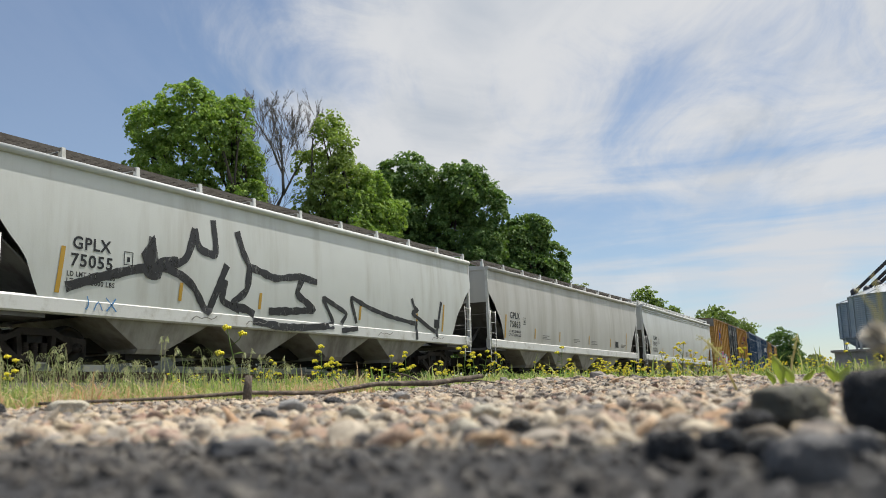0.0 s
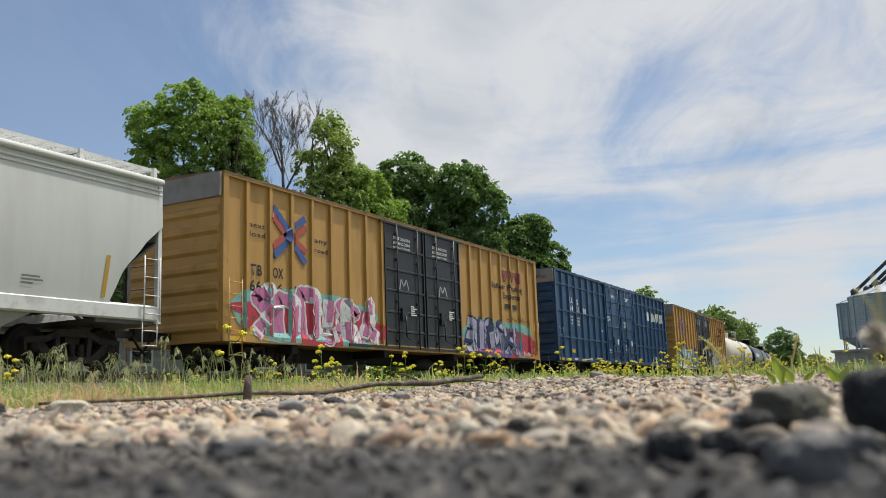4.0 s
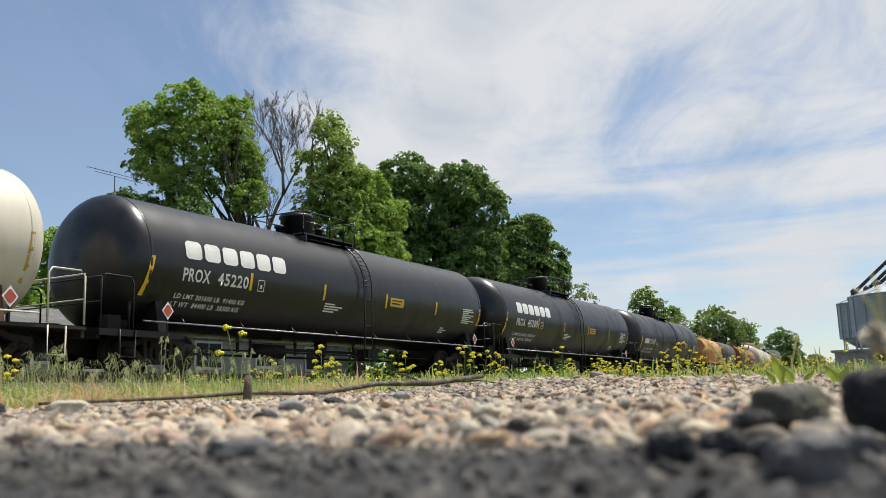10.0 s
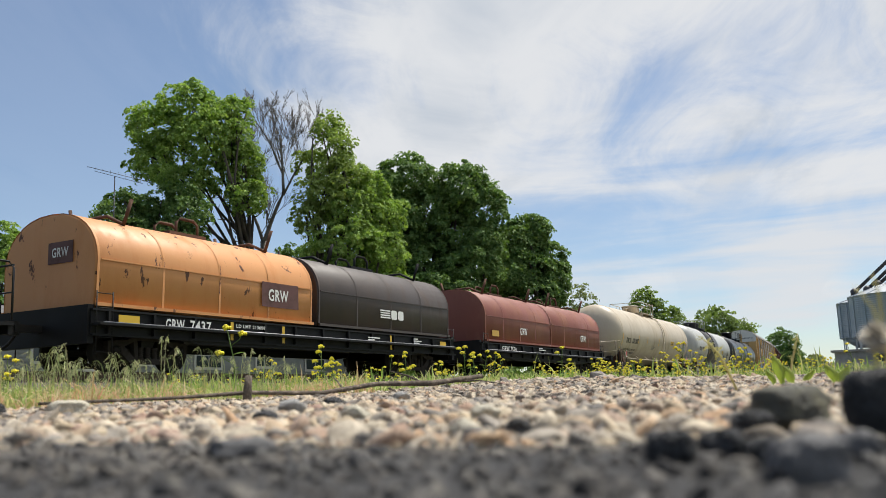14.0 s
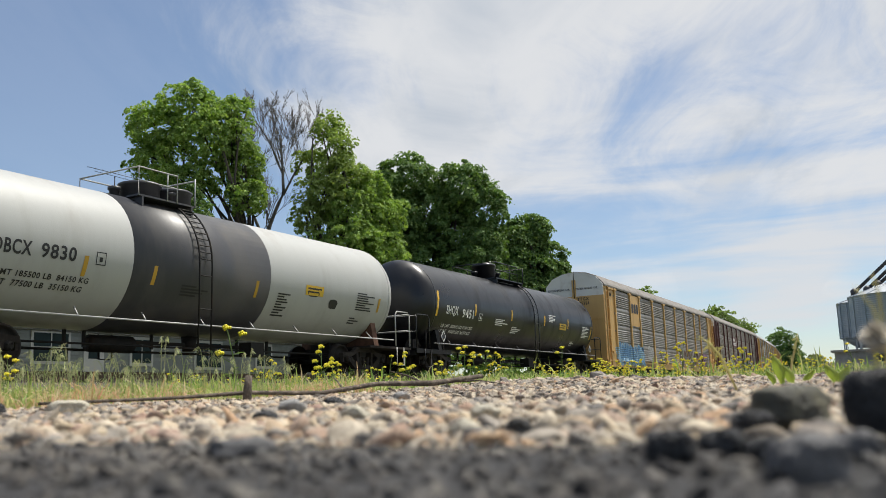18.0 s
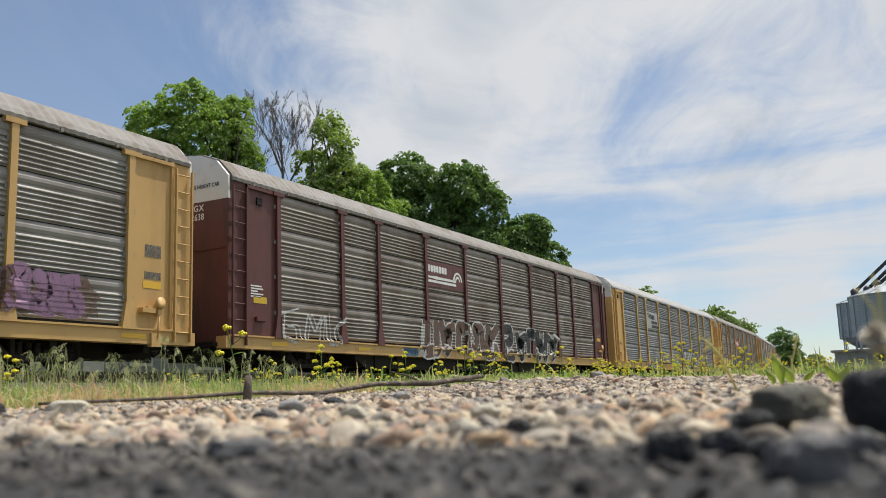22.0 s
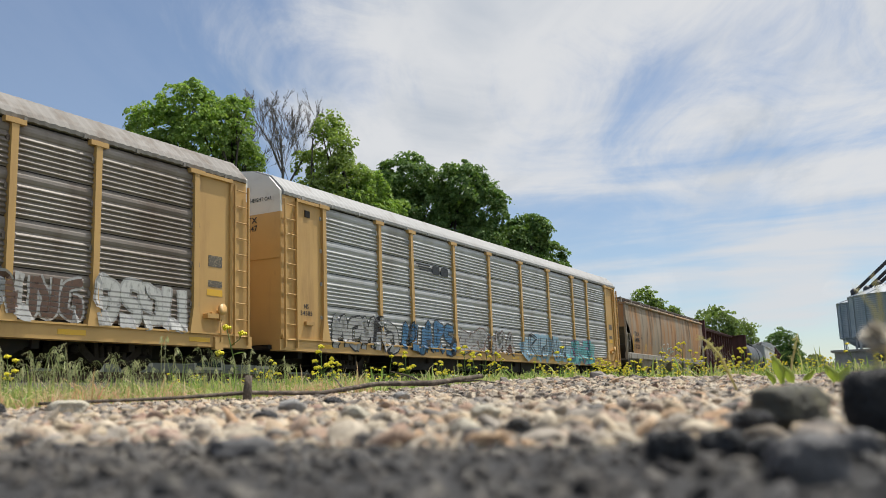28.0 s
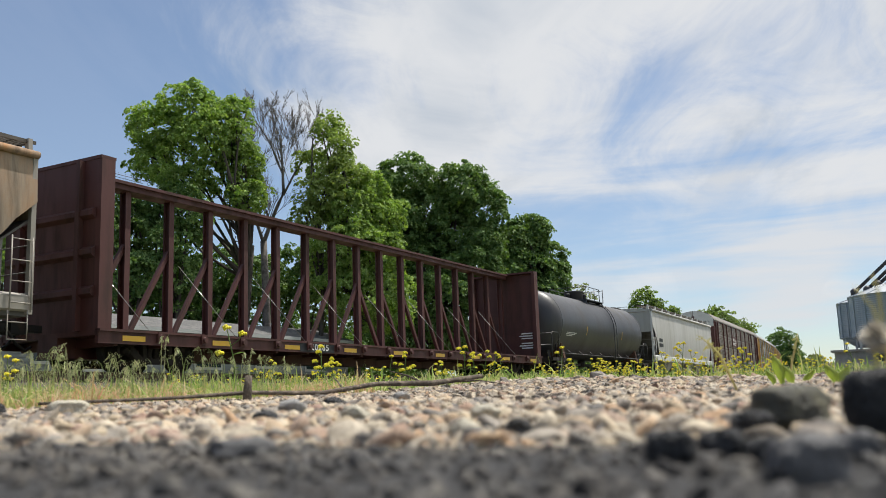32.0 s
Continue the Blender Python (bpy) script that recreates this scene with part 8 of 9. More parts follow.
def build_trees():
    tree("maple_tree", "tall maple with fresh green leaves behind the track", (34.94, 30.69, 0),
         [(-1.65, 1.79, 15.33, 1.68, 1.6, 1.29), (-0.8, -0.3, 14.95, 0.9, 0.86, 0.84), (-2.31, 3.69, 14.29, 1.61, 1.53, 1.36), (-1.18, 0.86, 13.47, 2.29, 2.17, 1.62), (-2.63, 3.59, 12.4, 1.34, 1.27, 1.03), (-2.15, 1.44, 11.28, 1.71, 1.63, 0.83),
          (0.09, -0.1, 12.25, 1.26, 1.26, 1.32), (-0.33, -0.84, 10.43, 1.2, 1.15, 0.9)], 8.2, 0.24, 1450, 28, 0.080, 0.29, spring_leaf, limb_count=26, shell=0.35)
    tree("maple_tree", "slim young-leaved tree beside a bare one", (37.36, 27.69, 0),
         [(0.39, -0.53, 14.24, 1.09, 1.04, 0.97), (0.1, -1.51, 12.99, 0.89, 0.85, 0.83), (0.66, 0.62, 12.63, 1.1, 1.1, 0.9), (0.55, -1.28, 11.7, 1.43, 1.36, 1.04), (-0.26, -0.66, 10.64, 1.4, 1.4, 1.0), (-0.89, -0.14, 9.41, 1.0, 0.97, 0.87)],
         6.4, 0.15, 620, 22, 0.075, 0.30, bright_leaf, limb_count=18, shell=0.25)
    bare = thing("bare_tree", "leafless grey tree among the green ones", "tree", "trees behind the track", Matrix.Translation((36.63, 30.25, 0)))
    m = Mesh()
    limbs(m, (0, 0, -0.3), (-0.15, 0.2, 8.5), 0.24, 0.17, 0.01, 8)
    stems = (((-0.15, 0.2, 8.4), (0.5, -0.62, 11.1), 0.13, 0.09), ((0.5, -0.62, 11.05), (0.38, -0.5, 14.2), 0.09, 0.05), ((-0.15, 0.2, 8.4), (-0.72, 0.84, 10.4), 0.10, 0.07), ((-0.72, 0.84, 10.35), (-0.75, 0.8, 13.6), 0.07, 0.04), ((0.5, -0.62, 11.0), (1.7, -2.1, 14.0), 0.07, 0.04),
             ((0.46, -0.56, 12.2), (-0.4, 0.5, 15.0), 0.05, 0.03))
    for a, b, r0, r1 in stems:
        pts = limbs(m, a, b, r0, r1, 0.04, 6)
        for i in range(7 if b[2] > 12 else 2):
            p = pts[1].lerp(pts[-1], i / 6)
            t = i * 2.4 + b[0]
            twigs(m, p, Vector((0.42 * math.cos(t), 0.42 * math.sin(t), 1)).normalized(), 2.0 - 0.12 * i, r1 * 0.42, 4)
    part("trunk", m, grey_bark, bare)
    tree("maple_tree", "leafy young tree in front of the dark maples", (38.9, 26.3, 0),
         [(0.41, -0.35, 11.2, 1.36, 1.29, 1.06), (-0.51, -0.05, 9.77, 1.78, 1.69, 1.34), (1.21, -1.04, 9.71, 1.06, 1.21, 1.27), (-0.94, 0.04, 7.86, 2.2, 2.09, 1.4), (0.9, -0.8, 7.6, 1.8, 1.7, 1.5), (-0.6, 0.2, 5.6, 2.2, 2.0, 1.6), (1.2, -0.9, 5.2, 2.0, 1.9, 1.7)],
         4.6, 0.20, 1500, 32, 0.080, 0.31, spring_leaf, limb_count=18)
    tree("maple_tree", "broad dark green maple with a dense crown", (50.11, 28.2, 0),
         [(-0.65, 1.12, 14.11, 2.04, 1.93, 1.55), (0.36, -2.35, 13.31, 1.89, 1.8, 1.6), (-0.83, 3.13, 13.41, 1.57, 1.49, 1.42), (1.44, -3.42, 11.98, 1.46, 1.53, 1.61), (0.67, 0.03, 12.3, 2.23, 2.12, 1.71), (-1.58, 1.51, 11.01, 2.17, 2.06, 1.63), (0.73, -1.33, 10.27, 2.19, 2.08, 1.64),
          (0.91, -3.45, 9.68, 1.51, 1.43, 1.44), (0.42, 1.07, 9.01, 2.95, 2.81, 1.85), (0.92, -2.36, 7.98, 2.53, 2.4, 1.8), (-0.97, 2.8, 9.28, 1.84, 1.75, 1.84), (-0.56, -0.23, 6.3, 3.94, 3.74, 1.79), (-0.4, 0.4, 4.0, 3.8, 3.6, 1.8)],
         3.6, 0.40, 3000, 44, 0.100, 0.44, maple_leaf, limb_count=22)
    tree("maple_tree", "round dark green maple beside a larger one", (56.16, 23.81, 0),
         [(0.17, -0.4, 11.03, 1.16, 1.1, 1.16), (-1.2, 0.75, 10.19, 1.53, 1.45, 1.34), (1.29, -0.76, 9.33, 1.41, 1.34, 1.17), (-0.47, 0.34, 8.39, 2.11, 2.0, 1.53), (1.22, -1.42, 8.01, 1.1, 1.0, 1.0), (-1.29, 1.44, 8.02, 1.9, 1.81, 1.71), (0.22, -0.52, 6.65, 1.99, 1.89, 1.34), (0, 0.3, 4.6, 2.4, 2.3, 1.8)],
         3.0, 0.28, 1350, 42, 0.105, 0.43, maple_leaf)
    tree("small_tree", "dark shrubby tree behind the long house", (30.1, 33.45, 0), [(-0.08, 0.07, 9.77, 0.98, 0.93, 0.75), (-1.11, -0.08, 9.14, 0.68, 0.64, 0.51), (1.03, 0.28, 9.34, 1.17, 1.11, 0.88), (-0.39, -0.05, 8.25, 1.42, 1.35, 0.85), (0, 0, 6.4, 2.0, 1.9, 1.5)], 3.6, 0.16, 330, 40, 0.085, 0.36, maple_leaf)
    tree("small_tree", "dark shrubby tree behind the long house", (31.51, 32.12, 0), [(-0.02, 0.02, 10.12, 1.21, 1.15, 0.75), (0.07, -1.2, 9.33, 1.13, 1.07, 0.85), (0.33, 0.93, 9.23, 1.32, 1.25, 0.88), (-0.02, -0.4, 8.17, 1.7, 1.62, 0.85), (0, 0, 6.2, 2.2, 2.0, 1.5)], 3.6, 0.18, 380, 40, 0.085, 0.36, maple_leaf)
    tree("maple_tree", "bright green tree farther behind the house", (38.56, 48.55, 0), [(-0.13, 0.11, 10.69, 1.42, 1.34, 1.02), (0.1, -1.11, 9.27, 1.62, 1.54, 1.47), (-0.15, 1.26, 9.41, 1.35, 1.36, 1.43), (-1.56, 0.82, 10.29, 1.17, 1.11, 1.02), (0.36, 0.48, 7.92, 2.37, 2.25, 1.18), (0, 0, 5.8, 2.6, 2.4, 1.8)], 3.6, 0.2, 420, 36, 0.115, 0.46, spring_leaf)
    tree("maple_tree", "bright green tree farther behind the house", (33.77, 47.15, 0), [(-0.22, 0.16, 9.95, 1.18, 1.12, 0.96), (-0.29, -0.78, 8.84, 1.23, 1.17, 1.23), (-0.15, 1.2, 8.72, 1.49, 1.41, 1.49), (-0.31, -0.15, 7.24, 1.82, 1.73, 1.24), (0, 0, 5.2, 2.2, 2.0, 1.6)], 3.4, 0.18, 330, 36, 0.115, 0.46, spring_leaf)
    tree("small_tree", "dark bushy tree under the taller crowns", (36.46, 37.07, 0), [(-0.25, 0.24, 7.9, 1.64, 1.56, 1.31), (0.05, -1.18, 6.84, 1.78, 1.69, 1.61), (-0.37, 1.6, 6.74, 1.83, 1.74, 1.67), (-0.21, -0.21, 5.03, 2.6, 2.47, 1.62)], 2.6, 0.14, 420, 34, 0.095, 0.40, maple_leaf)
    tree("small_tree", "dark bushy tree under the taller crowns", (38.97, 34.42, 0), [(-0.42, 0.47, 7.59, 1.64, 1.56, 1.31), (0.0, -1.22, 6.83, 1.78, 1.69, 1.45), (0.67, 0.6, 5.44, 2.66, 2.53, 1.66), (-1.05, 0.71, 5.96, 1.63, 1.55, 1.46)], 2.6, 0.14, 420, 34, 0.095, 0.40, maple_leaf)
    tree("small_tree", "dark bushy tree under the taller crowns", (41.37, 31.51, 0), [(-0.38, 0.49, 7.24, 1.8, 1.71, 1.48), (-0.05, -1.26, 7.43, 1.78, 1.69, 1.62), (0.82, 0.41, 5.37, 2.66, 2.53, 1.66)], 2.6, 0.14, 420, 34, 0.095, 0.40, maple_leaf)
    tree("far_tree", "thin pale tree in the distance", (89.3, 32.4, 0), [(0, 0, 9.0, 1.6, 1.9, 2.4), (0.5, -1.0, 6.8, 1.8, 1.8, 2.2), (-0.5, 1.2, 7.2, 1.6, 1.8, 2.2), (0.4, 0, 4.0, 2.2, 2.2, 2.0)], 3.4, 0.2, 340, 16, 0.13, 0.5, pale_leaf, "trees in the distance", 10, 0.2)
    tree("far_tree", "green tree with an open crown in the distance", (106.1, 29.4, 0), [(0, 0.8, 9.8, 2.0, 2.0, 2.4), (0.2, -1.6, 8.0, 2.2, 2.0, 2.0), (0.4, 2.4, 7.0, 2.0, 2.0, 2.2), (0.2, 0, 5.0, 3.0, 3.4, 3.0)], 3.4, 0.25, 520, 26, 0.15, 0.55, far_leaf, "trees in the distance", 12, 0.3)
    tree("far_tree", "light green spreading tree in the distance", (162.0, 33.0, 0), [(0, 1.2, 11.0, 3.4, 3.4, 3.2), (0.6, -2.6, 9.0, 3.2, 3.0, 3.0), (0.4, 4.2, 8.6, 3.0, 3.0, 3.0), (0, 0, 5.6, 5.0, 6.0, 4.0)], 4.0, 0.35, 800, 26, 0.20, 0.75, far_leaf, "trees in the distance")
    tree("far_tree", "round dark tree in the distance", (297.0, 43.0, 0), [(0, 0, 12.4, 4.6, 4.8, 5.4), (0, 2.4, 8.0, 4.0, 4.0, 4.4), (0, -2.4, 8.0, 4.0, 4.0, 4.4), (0, 0, 5, 4.6, 5.6, 4)], 4.0, 0.5, 800, 26, 0.28, 1.1, maple_leaf, "trees in the distance")
    tree("far_tree", "low pale tree on the horizon", (290.0, 33.2, 0), [(0, 0, 6.0, 3.0, 3.4, 3.0), (0, 3.0, 4.0, 3.0, 3.0, 2.4)], 2.4, 0.3, 260, 20, 0.28, 1.0, pale_leaf, "trees in the distance", 8)
    # hedges that close the view under the crowns and along the horizon
    for x0, y0, length, h, mat, label in ((22, 36, 46, 5.0, maple_leaf, "dark undergrowth behind the house"), (66, 31, 60, 4.0, maple_leaf, "undergrowth along the bend of the track")):
        lobes = [(x0 + length * i / 22, y0 + 1.5 * math.sin(i * 1.7), h * 0.45 + 0.5 * math.sin(i * 2.9), 2.2, 2.0, h * 0.55) for i in range(23)]
        o = leaves("undergrowth", lobes, 1500, 24, 0.16, 0.5, mat, None)
        tagged(o, label, "bushes", kind="stuff")
    lobes = [(420 + 40 * math.sin(i), -260 + 17 * i, 3.0 + math.sin(i * 1.9), 12, 12, 5.5 + 1.5 * math.sin(i * 2.7)) for i in range(60)]
    tagged(leaves("far_woods", lobes, 2600, 16, 0.8, 2.6, far_leaf, None), "woods along the horizon", "woods", kind="stuff")


build_trees()


# ---- grass and flowers ----
def blade_material(name, stops):
    m = stone_material(name, stops, 0.6)
    k = m.node_tree
    b = [n for n in k.nodes if n.type == "BSDF_PRINCIPLED"][0]
    ramp = [n for n in k.nodes if n.type == "VALTORGB"][0]
    k.links.new(ramp.outputs[0], b.inputs["Base Color"])
    for link in list(b.inputs["Normal"].links):
        k.links.remove(link)
    t = k.nodes.new("ShaderNodeBsdfTranslucent")
    k.links.new(ramp.outputs[0], t.inputs[0])
    mix = k.nodes.new("ShaderNodeMixShader")
    mix.inputs[0].default_value = 0.45
    k.links.new(b.outputs[0], mix.inputs[1]), k.links.new(t.outputs[0], mix.inputs[2])
    out = [n for n in k.nodes if n.type == "OUTPUT_MATERIAL"][0]
    k.links.new(mix.outputs[0], out.inputs[0])
    return m


grass_mat = blade_material("grass", [(0.20, 0.34, 0.055), (0.36, 0.50, 0.10), (0.58, 0.56, 0.22), (0.22, 0.36, 0.06), (0.70, 0.60, 0.33), (0.42, 0.54, 0.13), (0.15, 0.27, 0.045)])
dry_mat = blade_material("dry grass", [(0.708, 0.578, 0.342), (0.637, 0.389, 0.224), (0.755, 0.637, 0.389), (0.590, 0.295, 0.177), (0.519, 0.507, 0.201)])
brome_mat = blade_material("drooping seed heads", [(0.40, 0.45, 0.20), (0.55, 0.55, 0.32), (0.34, 0.42, 0.16), (0.58, 0.52, 0.34)])
stem_mat = blade_material("green stems", [(0.12, 0.19, 0.04), (0.16, 0.24, 0.06)])
petal_mat = material("yellow petals", (0.78, 0.68, 0.03), 0.6, vary=0.1, bump=0, island=0.15)


def blades(name, label, roots, height, width, lean, mat, kind="stuff", category="grass", parent=None):
    """Bent, tapered blades, each of three segments."""
    n = len(roots)
    roots = np.asarray(roots, float)
    h = np.asarray(height)[:, None]
    a = rng.uniform(0, 2 * np.pi, n)
    d = np.stack((np.cos(a), np.sin(a), np.zeros(n)), 1)
    s = np.stack((-np.sin(a), np.cos(a), np.zeros(n)), 1)
    face = rng.uniform(0, 2 * np.pi, n)
    s = np.stack((np.cos(face), np.sin(face), np.zeros(n)), 1)
    ln = (np.abs(rng.normal(0, 1, n)) * lean)[:, None]
    w = np.broadcast_to(np.asarray(width).reshape(-1, 1), (n, 1)) * rng.uniform(0.7, 1.3, (n, 1))
    up = np.array([0, 0, 1.0])
    rows = []
    for t, k in ((0, 1.0), (0.4, 0.85), (0.75, 0.55)):
        c = roots + h * (up * (t - 0.25 * ln * t * t) + d * ln * t * t)
        rows += [c - s * w * k, c + s * w * k]
    rows.append(roots + h * (up * (1 - 0.35 * ln) + d * ln))
    v = np.stack(rows, 1).reshape(-1, 3)
    b = (np.arange(n) * 7)[:, None]
    f = np.concatenate([b + np.array(q) for q in ((0, 1, 3), (0, 3, 2), (2, 3, 5), (2, 5, 4), (4, 5, 6))])
    o = new(name, mesh_of(name, v, f, mat))
    o.parent = parent
    if kind:
        tagged(o, label, category, kind=kind)
    return o


def build_grass():
    def field(r0, r1, density, a0=-3, a1=60, gap=0.0):
        xy = scatter(r0, r1, density, a0, a1)
        keep = [y > lane_edge(x) + gap and noise.noise((x * 1.7, y * 1.7, 4)) > -0.45 for x, y in xy]
        return on_ground(xy[keep])

    def tufts(p, per, spread):
        """Clumps of blades round the places p."""
        q = np.repeat(p, per, 0)
        q[:, :2] += rng.normal(0, spread, (len(q), 2))
        return q

    p = field(1.9, 4.2, 1700)
    blades("grass", "short green and straw-coloured grass along the lane", p, rng.gamma(3, 0.011, len(p)) + 0.012, 0.0020, 0.9, grass_mat)
    p = field(2.2, 4.4, 95, 34, 60, 0.07)
    q = tufts(p, 14, 0.022)
    blades("tall_grass", "tufts of taller green grass along the lane", q, np.repeat(rng.uniform(0.03, 0.13, len(p)) * np.array([0.75 + 0.5 * noise.noise((x * 2.6, y * 2.6, 2)) for x, y, z in p]), 14) * rng.uniform(0.5, 1.15, len(q)), 0.0022, 0.45, grass_mat)
    p = field(1.9, 3.4, 3000, 33, 60, -0.05)
    p = p[[noise.noise((x * 2.1, y * 2.1, 9)) > -0.12 for x, y, z in p]]
    blades("dry_grass", "dry reddish grass at the lane's edge", p, rng.gamma(3, 0.012, len(p)) + 0.012, 0.0019, 1.7, dry_mat)
    p = field(4.2, 9.0, 620)
    blades("far_grass", "green grass before the track", p, rng.gamma(4, 0.009, len(p)) + 0.012, 0.0030, 0.8, grass_mat)
    p = field(4.3, 9.0, 14, -3, 58)
    q = tufts(p, 16, 0.04)
    blades("far_tufts", "tufts of grass before the track", q, np.repeat(rng.uniform(0.04, 0.10, len(p)), 16) * rng.uniform(0.5, 1.15, len(q)), 0.003, 0.5, grass_mat)
    p = field(9.0, 13.2, 300)
    blades("verge_grass", "rough grass along the ballast", p, rng.gamma(4, 0.015, len(p)) + 0.02, 0.005, 0.6, grass_mat)
    p = field(13.0, 60.0, 22, -3, 50)
    p = p[[abs(y - track_y(x)) > 3.0 for x, y, z in p]]
    blades("meadow_grass", "grass beyond and beside the track", p, rng.gamma(5, 0.045, len(p)) + 0.1, 0.02, 0.5, grass_mat)
    p = on_ground(scatter(4.6, 8.5, 70, -3, 12))
    q = tufts(p, 14, 0.05)
    blades("lane_end_grass", "green grass where the lane runs out", q, np.repeat(rng.uniform(0.03, 0.09, len(p)), 14) * rng.uniform(0.5, 1.15, len(q)), 0.0032, 0.5, grass_mat)
    # tall brome with nodding, hair-like heads
    p = field(2.3, 4.4, 90, 38, 58, 0.08)
    verts, faces = [], []
    for x, y, z in p:
        h, a = rng.uniform(0.08, 0.20) * rng.uniform(0.75, 1.1), rng.uniform(0, 6.3)
        d = Vector((math.cos(a), math.sin(a), 0))
        line = [Vector((x, y, z)), Vector((x, y, z + h * 0.62)) + d * 0.006, Vector((x, y, z + h * 0.92)) + d * 0.017, Vector((x, y, z + h)) + d * 0.028, Vector((x, y, z + h * 0.97)) + d * 0.038]
        m = Mesh().tube(line, [0.0013, 0.0011, 0.0009, 0.0007, 0.0005], 3)
        n = len(verts)
        verts += [Vector(q) for q in m.v]
        faces += [tuple(n + i for i in q) for q in m.f]
        for j in range(24):
            t = 1.5 + 2.5 * j / 24
            k = min(int(t), 3)
            s = line[k].lerp(line[k + 1], t - k)
            e = s + d * rng.uniform(0.0, 0.016) + Vector((rng.normal(0, 0.005), rng.normal(0, 0.005), rng.uniform(-0.026, 0.004)))
            w = Vector((-d.y, d.x, 0)) * rng.uniform(0.0006, 0.0011)
            n = len(verts)
            verts += [s, s.lerp(e, 0.65) + w, e, s.lerp(e, 0.65) - w]
            faces.append((n, n + 1, n + 2, n + 3))
    me = bpy.data.meshes.new("brome_grass")
    me.from_pydata(verts, [], faces)
    me.materials.append(brome_mat)
    tagged(new("brome_grass", me), "tall brome grass with drooping pale seed heads", "grass", kind="stuff")


build_grass()


def flower_plant(h, heads, seed):
    """A ragwort-like plant: a stem, a few leaves, clusters of yellow heads."""
    r = random.Random(seed)
    ob = thing("wildflower", "yellow-headed wildflower on a thin green stem", "flower", "wildflowers along the lane")
    stem = Mesh().tube([(0, 0, -0.01), (0.01, 0.0, h * 0.5), (0.0, 0.01, h)], [0.0028, 0.0022, 0.0014], 5)
    tips = [(0.0, 0.01, h)]
    for i in range(heads - 1):
        a, z = r.uniform(0, 6.3), h * r.uniform(0.35, 0.85)
        tip = (0.035 * math.cos(a), 0.035 * math.sin(a), z + h * 0.16)
        stem.tube([(0.005, 0.003, z), (tip[0] * 0.7, tip[1] * 0.7, z + h * 0.07), tip], 0.0012, 4)
        tips.append(tip)
    part("stem", stem, stem_mat, ob)
    for tip in tips:
        c = Mesh()
        for i in range(14):
            a, q = i * 2.4, 0.0034 * math.sqrt(i)
            x, y, z = tip[0] + q * math.cos(a), tip[1] + q * math.sin(a), tip[2] + 0.004 - q * 0.6 + 0.003 * math.sin(i * 5.0)
            c.turned([(-0.004, 0.001), (0.0, 0.0036), (0.003, 0.0032), (0.0045, 0.0)], (x, y, z), "z", 5)
        part("flower_head", c, petal_mat, ob)
    for i in range(6):
        a, z, l = r.uniform(0, 6.3), h * r.uniform(0.05, 0.6), r.uniform(0.02, 0.045)
        d, s = Vector((math.cos(a), math.sin(a), 0.35)), Vector((-math.sin(a), math.cos(a), 0)) * l * 0.18
        p = Vector((0, 0, z))
        leaf = Mesh()
        leaf.v = [p, p + d * l * 0.5 + s, p + d * l - Vector((0, 0, l * 0.2)), p + d * l * 0.5 - s]
        leaf.v = [tuple(q) for q in leaf.v]
        leaf.face((0, 1, 2, 3))
        part("leaf", leaf, stem_mat, ob)
    return ob


def build_flowers():
    kinds = [flower_plant(h, n, i) for i, (h, n) in enumerate(((0.20, 3), (0.20, 5), (0.20, 6), (0.20, 2), (0.20, 8)))]
    spots = [(41.6, 4.0, 0.343), (36.1, 4.6, 0.286), (35.6, 4.8, 0.236), (32.0, 5, 0.248), (30.9, 5, 0.264), (29.0, 5.5, 0.23), (27.2, 5, 0.284), (26.9, 5, 0.249), (26.1, 5.2, 0.266), (25.5, 5.2, 0.254), (25.0, 5.2, 0.23),
             (22.5, 6, 0.196), (21.1, 5.2, 0.271), (18.3, 6, 0.201), (16.9, 6.5, 0.219), (14.0, 5, 0.256), (13.4, 4.2, 0.18), (12.9, 4.2, 0.15), (12.0, 5, 0.13), (39.2, 5, 0.242), (54.4, 3.2, 0.185), (32.5, 5.5, 0.207), (16.0, 6, 0.16), (19.7, 6.5, 0.173)]
    r = random.Random(5)
    for _ in range(160):
        a = r.choice((r.uniform(3, 23), r.uniform(8, 23), r.uniform(8, 20), r.uniform(20, 36), r.uniform(36, 46)))
        spots.append((a, r.uniform(4.9, 7.0), r.uniform(0.12, 0.215)))
    for _ in range(22):
        spots.append((r.uniform(2.0, 13.0), r.uniform(4.4, 6.4), r.uniform(0.09, 0.15)))
    used = set()
    for i, (a, d, z) in enumerate(spots):
        x, y = d * math.cos(radians(a)), d * math.sin(radians(a))
        g = ground_height(x, y)
        m = pose(x, y, g, 0, 0, r.uniform(0, 360)) @ Matrix.Diagonal((1, 1, (z - g) / 0.20, 1))
        k = 0 if i == 0 else r.randrange(5)
        o = kinds[k] if k not in used else copy_thing(kinds[k], Matrix())
        used.add(k)
        # heads keep their size; only the stem is longer or shorter
        s = min(max((z - g) / 0.20, 0.45), 1.6)
        o.matrix_basis = pose(x, y, g, r.uniform(-4, 4), r.uniform(-4, 4), r.uniform(0, 360)) @ Matrix.Scale(s, 4)


build_flowers()


